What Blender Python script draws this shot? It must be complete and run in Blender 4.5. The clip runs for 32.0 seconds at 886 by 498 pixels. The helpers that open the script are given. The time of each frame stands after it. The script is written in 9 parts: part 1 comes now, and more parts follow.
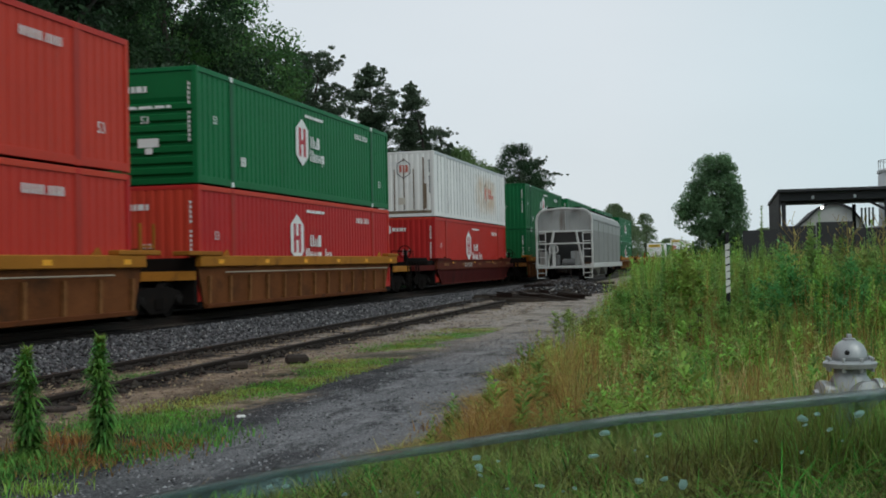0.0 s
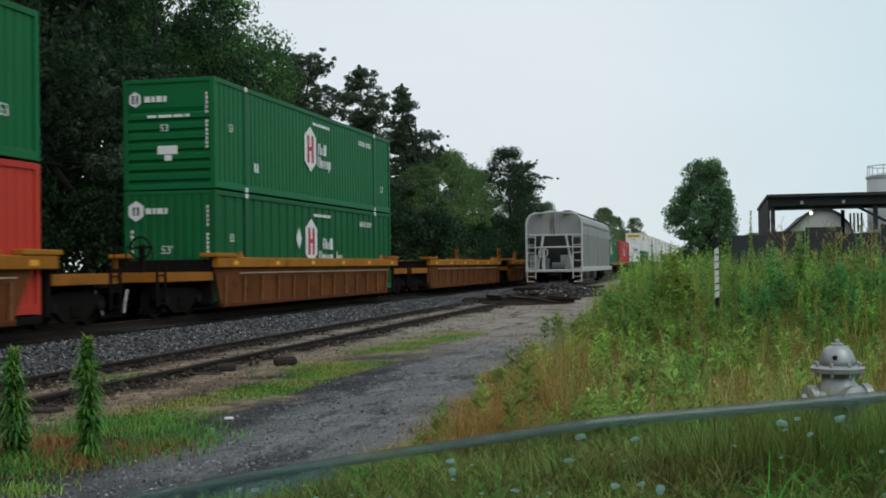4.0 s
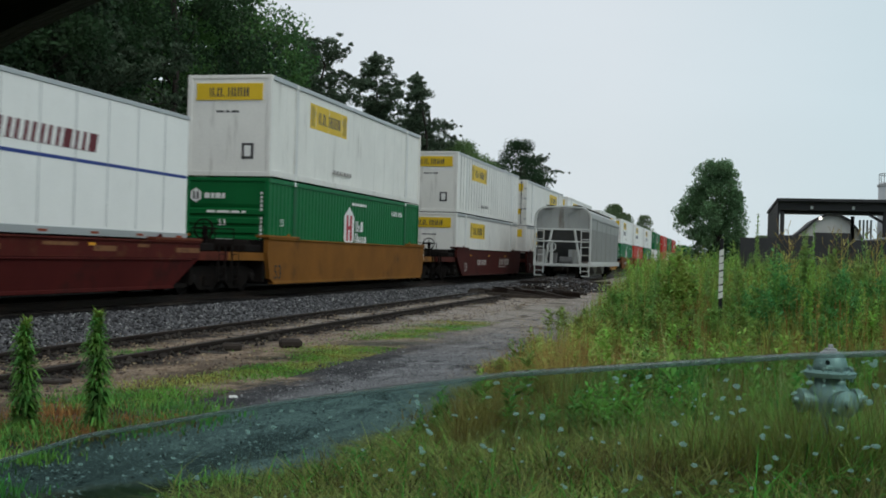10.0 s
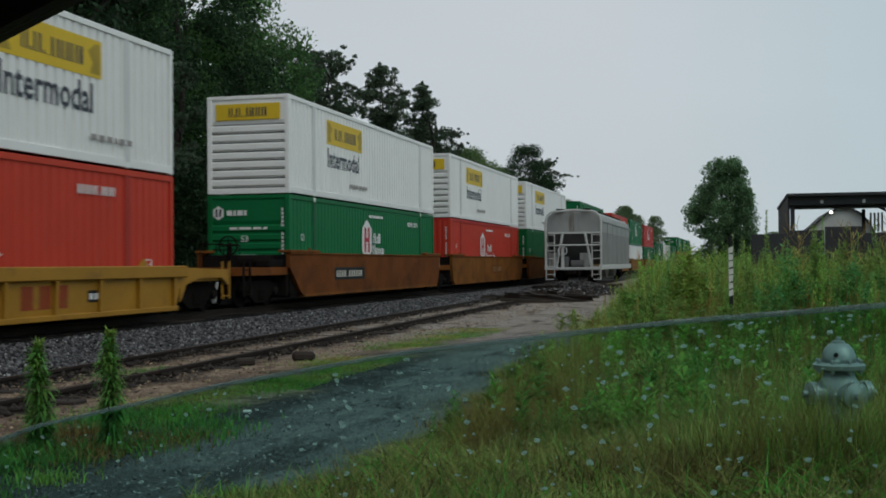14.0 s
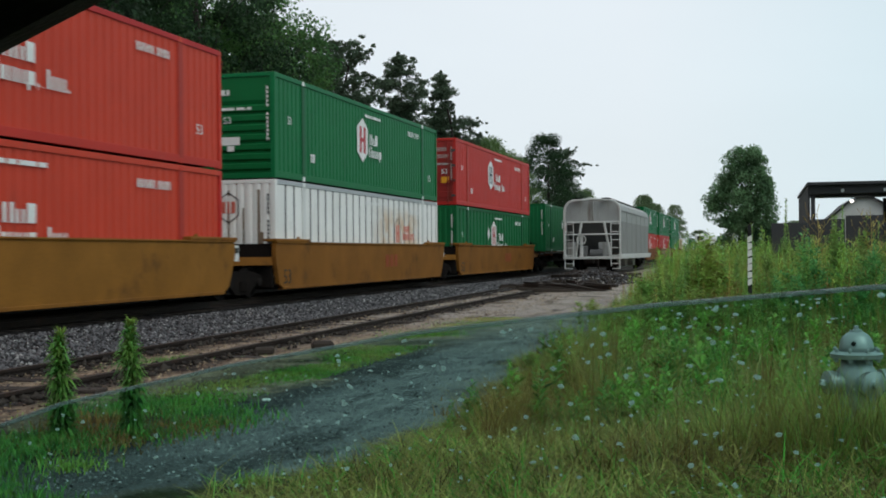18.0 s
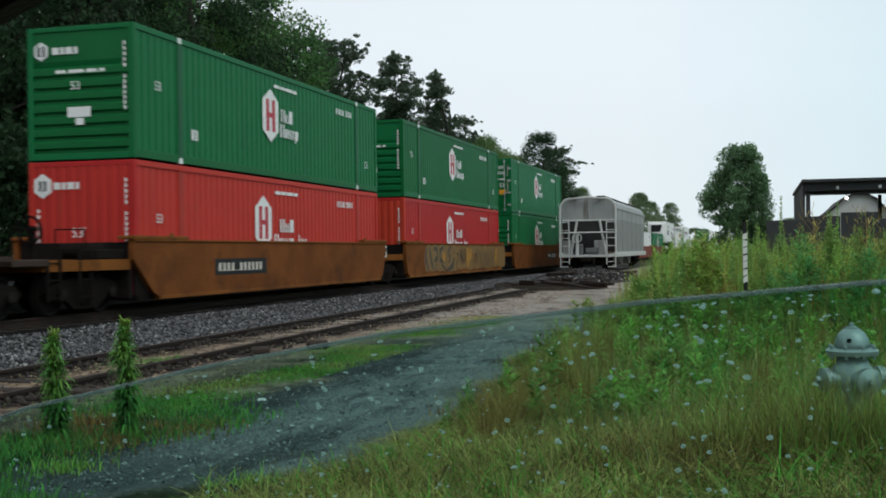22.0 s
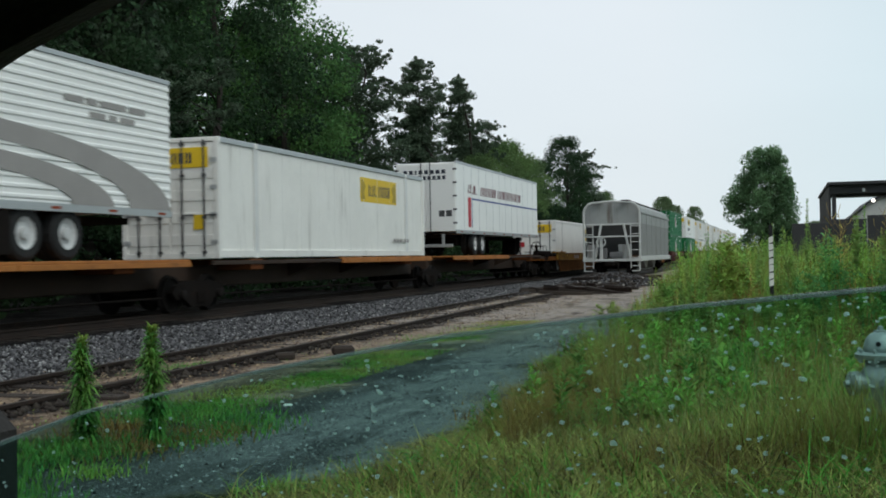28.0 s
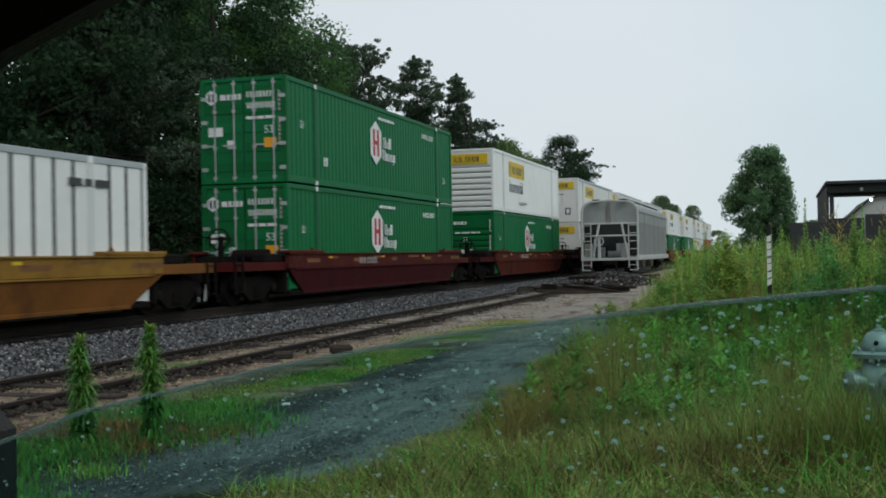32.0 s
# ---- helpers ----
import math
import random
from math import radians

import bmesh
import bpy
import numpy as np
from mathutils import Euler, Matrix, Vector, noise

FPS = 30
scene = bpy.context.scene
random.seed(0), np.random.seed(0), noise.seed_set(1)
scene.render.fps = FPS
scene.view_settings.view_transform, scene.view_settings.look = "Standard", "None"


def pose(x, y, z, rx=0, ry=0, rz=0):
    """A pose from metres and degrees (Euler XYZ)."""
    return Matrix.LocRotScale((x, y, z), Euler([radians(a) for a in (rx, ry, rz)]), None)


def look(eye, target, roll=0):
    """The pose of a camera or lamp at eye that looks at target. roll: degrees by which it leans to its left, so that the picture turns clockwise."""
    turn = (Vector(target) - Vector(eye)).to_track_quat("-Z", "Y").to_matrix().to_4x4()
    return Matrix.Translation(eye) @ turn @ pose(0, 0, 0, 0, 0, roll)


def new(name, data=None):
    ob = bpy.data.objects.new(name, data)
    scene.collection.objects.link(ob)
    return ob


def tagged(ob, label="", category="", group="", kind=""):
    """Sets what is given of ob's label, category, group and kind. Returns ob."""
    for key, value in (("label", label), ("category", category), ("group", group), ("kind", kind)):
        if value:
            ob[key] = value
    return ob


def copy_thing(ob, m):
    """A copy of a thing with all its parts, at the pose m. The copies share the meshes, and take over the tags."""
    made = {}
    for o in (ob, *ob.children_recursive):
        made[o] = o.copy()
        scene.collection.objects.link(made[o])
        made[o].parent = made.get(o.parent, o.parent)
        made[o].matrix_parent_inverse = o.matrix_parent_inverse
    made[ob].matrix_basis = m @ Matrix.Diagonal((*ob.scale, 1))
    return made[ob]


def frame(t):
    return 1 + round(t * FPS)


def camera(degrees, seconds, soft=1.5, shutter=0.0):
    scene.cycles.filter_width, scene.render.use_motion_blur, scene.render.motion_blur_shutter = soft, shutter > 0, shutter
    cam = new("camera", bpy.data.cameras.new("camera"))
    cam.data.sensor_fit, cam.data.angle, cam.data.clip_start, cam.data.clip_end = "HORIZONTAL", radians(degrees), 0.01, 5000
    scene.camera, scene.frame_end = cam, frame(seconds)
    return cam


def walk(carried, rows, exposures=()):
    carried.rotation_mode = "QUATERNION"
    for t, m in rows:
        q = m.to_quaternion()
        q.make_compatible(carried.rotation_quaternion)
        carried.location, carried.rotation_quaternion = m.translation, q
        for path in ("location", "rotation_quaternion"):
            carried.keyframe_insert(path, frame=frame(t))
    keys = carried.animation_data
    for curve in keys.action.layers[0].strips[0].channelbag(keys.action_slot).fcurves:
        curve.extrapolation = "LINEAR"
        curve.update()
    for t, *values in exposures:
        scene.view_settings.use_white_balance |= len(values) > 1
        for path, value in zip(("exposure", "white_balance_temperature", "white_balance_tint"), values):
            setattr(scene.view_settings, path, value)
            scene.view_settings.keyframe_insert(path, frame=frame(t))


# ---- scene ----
# The lens and the hand-held path inside the parked car: the eye is 1.40 m above the ground,
# x runs to the right, y along the railway line, z up.
cam = camera(42.05, 32.0, soft=1.8, shutter=0.15)
PATH = [
    (0.0, pose(-0.080, 0.133, 1.403, 90.72, 1.12, 14.12)),
    (0.5, pose(-0.081, 0.126, 1.404, 90.79, 1.15, 14.19)),
    (1.0, pose(-0.082, 0.118, 1.404, 90.69, 1.06, 13.97)),
    (1.5, pose(-0.080, 0.125, 1.404, 90.80, 0.84, 13.86)),
    (2.0, pose(-0.078, 0.131, 1.404, 90.79, 1.16, 13.71)),
    (2.5, pose(-0.078, 0.134, 1.404, 90.96, 0.98, 13.45)),
    (3.0, pose(-0.078, 0.138, 1.404, 90.91, 0.90, 13.30)),
    (3.5, pose(-0.078, 0.139, 1.403, 90.88, 0.85, 13.55)),
    (5.5, pose(-0.078, 0.145, 1.400, 90.77, 0.62, 13.58)),
    (6.0, pose(-0.078, 0.146, 1.399, 90.63, 0.66, 13.63)),
    (6.5, pose(-0.079, 0.139, 1.400, 90.56, 0.68, 13.63)),
    (7.0, pose(-0.079, 0.132, 1.401, 90.52, 0.70, 13.71)),
    (7.5, pose(-0.080, 0.135, 1.398, 90.39, 0.56, 13.69)),
    (8.0, pose(-0.081, 0.138, 1.395, 90.68, 1.44, 13.84)),
    (8.5, pose(-0.071, 0.061, 1.386, 90.25, 1.46, 13.66)),
    (9.0, pose(-0.022, -0.007, 1.404, 90.00, 0.12, 15.11)),
    (9.5, pose(-0.025, -0.006, 1.408, 90.69, 0.05, 14.88)),
    (10.0, pose(-0.029, -0.010, 1.409, 90.32, -1.66, 14.01)),
    (10.5, pose(-0.014, -0.005, 1.440, 90.31, -0.00, 14.00)),
    (11.0, pose(0.045, -0.145, 1.430, 93.78, -1.00, 15.33)),
    (11.5, pose(0.029, -0.079, 1.404, 92.12, -0.81, 14.62)),
    (12.0, pose(0.011, -0.036, 1.405, 91.25, -1.36, 14.09)),
    (12.5, pose(0.010, -0.027, 1.402, 90.41, 0.37, 14.34)),
    (13.0, pose(0.009, -0.018, 1.400, 90.49, 0.54, 14.40)),
    (13.5, pose(0.013, -0.027, 1.400, 90.69, 0.51, 14.55)),
    (14.0, pose(0.018, -0.035, 1.401, 90.73, 0.44, 14.61)),
    (14.5, pose(0.019, -0.037, 1.401, 90.62, 0.37, 14.75)),
    (16.5, pose(0.022, -0.047, 1.400, 90.27, 0.40, 15.40)),
    (17.0, pose(0.023, -0.049, 1.399, 90.10, 0.44, 15.50)),
    (17.5, pose(0.029, -0.053, 1.400, 90.14, 0.51, 15.61)),
    (18.0, pose(0.034, -0.058, 1.400, 90.21, 0.50, 15.55)),
    (18.5, pose(0.030, -0.052, 1.399, 90.17, 0.49, 15.56)),
    (19.0, pose(0.026, -0.046, 1.399, 90.18, 0.35, 15.51)),
    (19.5, pose(0.027, -0.045, 1.398, 90.12, 0.39, 15.48)),
    (20.0, pose(0.028, -0.044, 1.397, 90.09, 0.41, 15.43)),
    (20.5, pose(0.020, -0.014, 1.396, 90.01, 0.42, 15.40)),
    (21.0, pose(0.011, 0.016, 1.395, 89.95, 0.64, 15.47)),
    (21.5, pose(0.024, -0.011, 1.397, 90.02, 0.75, 15.36)),
    (22.0, pose(0.036, -0.038, 1.399, 90.15, 0.76, 15.34)),
    (22.5, pose(0.039, -0.042, 1.399, 90.21, 0.79, 15.38)),
    (23.0, pose(0.041, -0.046, 1.399, 90.24, 0.77, 15.36)),
    (23.5, pose(0.037, -0.050, 1.399, 90.21, 0.68, 15.31)),
    (24.0, pose(0.032, -0.054, 1.398, 89.84, 0.85, 15.84)),
    (24.5, pose(0.032, -0.050, 1.398, 89.90, 1.14, 16.05)),
    (25.0, pose(0.030, -0.046, 1.397, 89.95, 1.13, 16.00)),
    (25.5, pose(0.031, -0.051, 1.398, 90.01, 1.25, 16.06)),
    (27.5, pose(0.025, -0.044, 1.399, 90.09, 0.86, 16.32)),
    (28.0, pose(0.026, -0.047, 1.399, 90.42, 1.06, 16.51)),
    (28.5, pose(0.029, -0.049, 1.400, 90.35, 1.10, 16.50)),
    (29.0, pose(0.032, -0.049, 1.401, 90.50, 0.96, 16.55)),
    (29.5, pose(0.035, -0.052, 1.401, 90.36, 0.84, 16.53)),
    (30.0, pose(0.038, -0.056, 1.402, 90.46, 0.81, 16.58)),
    (30.5, pose(0.032, -0.051, 1.401, 90.47, 0.91, 16.38)),
    (31.0, pose(0.028, -0.046, 1.399, 90.45, 1.03, 16.28)),
    (31.5, pose(0.026, -0.047, 1.399, 90.39, 0.97, 16.28)),
    (32.0, pose(0.025, -0.048, 1.399, 90.37, 1.05, 16.41)),
]
walk(cam, PATH, [(0, -0.04), (1, 0.04), (7, 0.06), (9, -0.02), (11, -0.1), (12, -0.32), (13, -0.40), (14, -0.38), (15, -0.26), (17, -0.07), (18, 0.15), (20, 0.20), (25, 0.19), (28, 0.12), (29, 0.02), (30, -0.02), (32, -0.03)])

# ---- light: an overcast morning ----
world = bpy.data.worlds.new("overcast")
scene.world = world
world.use_nodes = True
wn, wl = world.node_tree.nodes, world.node_tree.links
wn.clear()
sky = wn.new("ShaderNodeTexSky")
sky.sky_type, sky.sun_disc = "NISHITA", False
sky.sun_elevation, sky.sun_rotation = radians(38), radians(120)
sky_gain = wn.new("ShaderNodeMixRGB")
sky_gain.blend_type, sky_gain.inputs[0].default_value = "MULTIPLY", 1.0
sky_gain.inputs[2].default_value = (0.10, 0.10, 0.10, 1)
wl.new(sky.outputs[0], sky_gain.inputs[1])
wtc = wn.new("ShaderNodeTexCoord")
wsep = wn.new("ShaderNodeSeparateXYZ")
wl.new(wtc.outputs["Generated"], wsep.inputs[0])
wramp = wn.new("ShaderNodeValToRGB")
wramp.color_ramp.elements[0].position, wramp.color_ramp.elements[0].color = 0.0, (0.735, 0.808, 0.850, 1)
wramp.color_ramp.elements[1].position, wramp.color_ramp.elements[1].color = 0.55, (0.762, 0.814, 0.868, 1)
wl.new(wsep.outputs[2], wramp.inputs[0])
wnoise = wn.new("ShaderNodeTexNoise")
wnoise.inputs["Scale"].default_value, wnoise.inputs["Detail"].default_value = 1.6, 5
wmap = wn.new("ShaderNodeMapping")
wmap.inputs["Scale"].default_value = (1, 1, 3)
wl.new(wtc.outputs["Generated"], wmap.inputs[0])
wl.new(wmap.outputs[0], wnoise.inputs["Vector"])
wcloud = wn.new("ShaderNodeMapRange")
wcloud.inputs["To Min"].default_value, wcloud.inputs["To Max"].default_value = 0.90, 1.08
wl.new(wnoise.outputs[0], wcloud.inputs[0])
wmul = wn.new("ShaderNodeMixRGB")
wmul.blend_type, wmul.inputs[0].default_value = "MULTIPLY", 1.0
wl.new(wramp.outputs[0], wmul.inputs[1])
wl.new(wcloud.outputs[0], wmul.inputs[2])
wmix = wn.new("ShaderNodeMixRGB")
wmix.inputs[0].default_value = 0.94
wl.new(sky_gain.outputs[0], wmix.inputs[1])
wl.new(wmul.outputs[0], wmix.inputs[2])
wside = wn.new("ShaderNodeMapRange")
wside.inputs["From Min"].default_value, wside.inputs["From Max"].default_value = -0.10, 0.24
wl.new(wsep.outputs[0], wside.inputs[0])
wcool = wn.new("ShaderNodeMixRGB")
wcool.inputs[1].default_value, wcool.inputs[2].default_value = (1.0, 1.0, 1.0, 1), (0.80, 0.93, 0.95, 1)
wl.new(wside.outputs[0], wcool.inputs[0])
wgrade = wn.new("ShaderNodeMixRGB")
wgrade.blend_type, wgrade.inputs[0].default_value = "MULTIPLY", 1.0
wl.new(wmix.outputs[0], wgrade.inputs[1])
wl.new(wcool.outputs[0], wgrade.inputs[2])
wbg = wn.new("ShaderNodeBackground")
wbg.inputs["Strength"].default_value = 0.97
wl.new(wgrade.outputs[0], wbg.inputs["Color"])
wout = wn.new("ShaderNodeOutputWorld")
wl.new(wbg.outputs[0], wout.inputs["Surface"])
sun_data = bpy.data.lights.new("sun", "SUN")
sun_data.energy, sun_data.angle, sun_data.color = 1.0, radians(40), (1.0, 0.97, 0.92)
sun = new("sun", sun_data)
sun.matrix_world = look((30, -20, 40), (0, 0, 0))


# ---- materials ----
def mat(name, col, rough=0.6, metal=0.0, vary=0.12, scale=1.2, fine=30.0, bump=0.15, dirt=None, dirt_amount=0.0,
        dirt_scale=2.5, streak=False, rand=0.0, island=0.0, spec=0.25, coord="Object"):
    """A painted or raw surface: base colour with mottling at two sizes, dirt or rust in patches, fine relief."""
    m = bpy.data.materials.new(name)
    m.use_nodes = True
    n, l = m.node_tree.nodes, m.node_tree.links
    b = n["Principled BSDF"]
    b.inputs["Metallic"].default_value = metal
    b.inputs["Specular IOR Level"].default_value = spec
    tc = n.new("ShaderNodeTexCoord")
    vec = tc.outputs[coord]
    big = n.new("ShaderNodeTexNoise")
    big.inputs["Scale"].default_value, big.inputs["Detail"].default_value = scale, 6
    l.new(vec, big.inputs["Vector"])
    small = n.new("ShaderNodeTexNoise")
    small.inputs["Scale"].default_value, small.inputs["Detail"].default_value = fine, 3
    l.new(vec, small.inputs["Vector"])
    add = n.new("ShaderNodeMath")
    add.operation = "ADD"
    l.new(big.outputs[0], add.inputs[0])
    l.new(small.outputs[0], add.inputs[1])
    rng = n.new("ShaderNodeMapRange")
    rng.inputs["From Min"].default_value, rng.inputs["From Max"].default_value = 0.6, 1.4
    rng.inputs["To Min"].default_value, rng.inputs["To Max"].default_value = 1 - vary, 1 + vary
    l.new(add.outputs[0], rng.inputs[0])
    mul = n.new("ShaderNodeMixRGB")
    mul.blend_type, mul.inputs[0].default_value = "MULTIPLY", 1
    mul.inputs[1].default_value = (*col, 1)
    l.new(rng.outputs[0], mul.inputs[2])
    out = mul.outputs[0]
    if rand or island:
        hsv = n.new("ShaderNodeHueSaturation")
        src = n.new("ShaderNodeObjectInfo").outputs["Random"] if rand else n.new("ShaderNodeNewGeometry").outputs["Random Per Island"]
        k = rand or island
        r2 = n.new("ShaderNodeMapRange")
        r2.inputs["To Min"].default_value, r2.inputs["To Max"].default_value = 1 - k, 1 + k
        l.new(src, r2.inputs[0])
        l.new(r2.outputs[0], hsv.inputs["Value"])
        r3 = n.new("ShaderNodeMapRange")
        r3.inputs["To Min"].default_value, r3.inputs["To Max"].default_value = 0.5 - k * 0.04, 0.5 + k * 0.04
        l.new(src, r3.inputs[0])
        l.new(r3.outputs[0], hsv.inputs["Hue"])
        l.new(out, hsv.inputs["Color"])
        out = hsv.outputs[0]
    if dirt:
        dn = n.new("ShaderNodeTexNoise")
        dn.inputs["Scale"].default_value, dn.inputs["Detail"].default_value = dirt_scale, 8
        dn.inputs["Roughness"].default_value = 0.65
        if streak:
            mp = n.new("ShaderNodeMapping")
            mp.inputs["Scale"].default_value = (1, 1, 0.12)
            l.new(vec, mp.inputs[0])
            l.new(mp.outputs[0], dn.inputs["Vector"])
        else:
            l.new(vec, dn.inputs["Vector"])
        dr = n.new("ShaderNodeMapRange")
        dr.inputs["From Min"].default_value, dr.inputs["From Max"].default_value = 0.72 - dirt_amount * 0.4, 0.85 - dirt_amount * 0.25
        l.new(dn.outputs[0], dr.inputs[0])
        dm = n.new("ShaderNodeMixRGB")
        l.new(dr.outputs[0], dm.inputs[0])
        l.new(out, dm.inputs[1])
        dm.inputs[2].default_value = (*dirt, 1)
        out = dm.outputs[0]
    l.new(out, b.inputs["Base Color"])
    rr = n.new("ShaderNodeMapRange")
    rr.inputs["To Min"].default_value, rr.inputs["To Max"].default_value = max(0.05, rough - 0.12), min(1, rough + 0.12)
    l.new(small.outputs[0], rr.inputs[0])
    l.new(rr.outputs[0], b.inputs["Roughness"])
    if bump:
        bp = n.new("ShaderNodeBump")
        bp.inputs["Strength"].default_value, bp.inputs["Distance"].default_value = bump, 0.02
        l.new(add.outputs[0], bp.inputs["Height"])
        l.new(bp.outputs[0], b.inputs["Normal"])
    return m


def leafy(name, col, k=0.3, rough=0.65, trans=0.25, other=None, patch=0.5, spec=0.12):
    """Leaves and blades: each one differs a little, patches differ more, and some light comes through."""
    m = mat(name, col, rough=rough, vary=0.12, scale=0.5, fine=8, bump=0, island=k, spec=spec)
    n, l = m.node_tree.nodes, m.node_tree.links
    b, o = n["Principled BSDF"], n["Material Output"]
    src = b.inputs["Base Color"].links[0].from_socket
    if other:
        tc, nz, mr, mx = n.new("ShaderNodeTexCoord"), n.new("ShaderNodeTexNoise"), n.new("ShaderNodeMapRange"), n.new("ShaderNodeMixRGB")
        nz.inputs["Scale"].default_value, nz.inputs["Detail"].default_value = patch, 4
        l.new(tc.outputs["Object"], nz.inputs["Vector"])
        mr.inputs["From Min"].default_value, mr.inputs["From Max"].default_value = 0.42, 0.62
        l.new(nz.outputs[0], mr.inputs[0])
        tint = n.new("ShaderNodeMixRGB")
        tint.blend_type, tint.inputs[0].default_value = "MULTIPLY", 1
        l.new(src, tint.inputs[1])
        tint.inputs[2].default_value = tuple(min(3.0, c / max(d, 1e-3)) for c, d in zip(other, col)) + (1,)
        l.new(mr.outputs[0], mx.inputs[0])
        l.new(src, mx.inputs[1])
        l.new(tint.outputs[0], mx.inputs[2])
        src = mx.outputs[0]
        l.new(src, b.inputs["Base Color"])
    tr = n.new("ShaderNodeBsdfTranslucent")
    l.new(src, tr.inputs["Color"])
    ms = n.new("ShaderNodeMixShader")
    ms.inputs[0].default_value = trans
    l.new(b.outputs[0], ms.inputs[1])
    l.new(tr.outputs[0], ms.inputs[2])
    l.new(ms.outputs[0], o.inputs["Surface"])
    return m


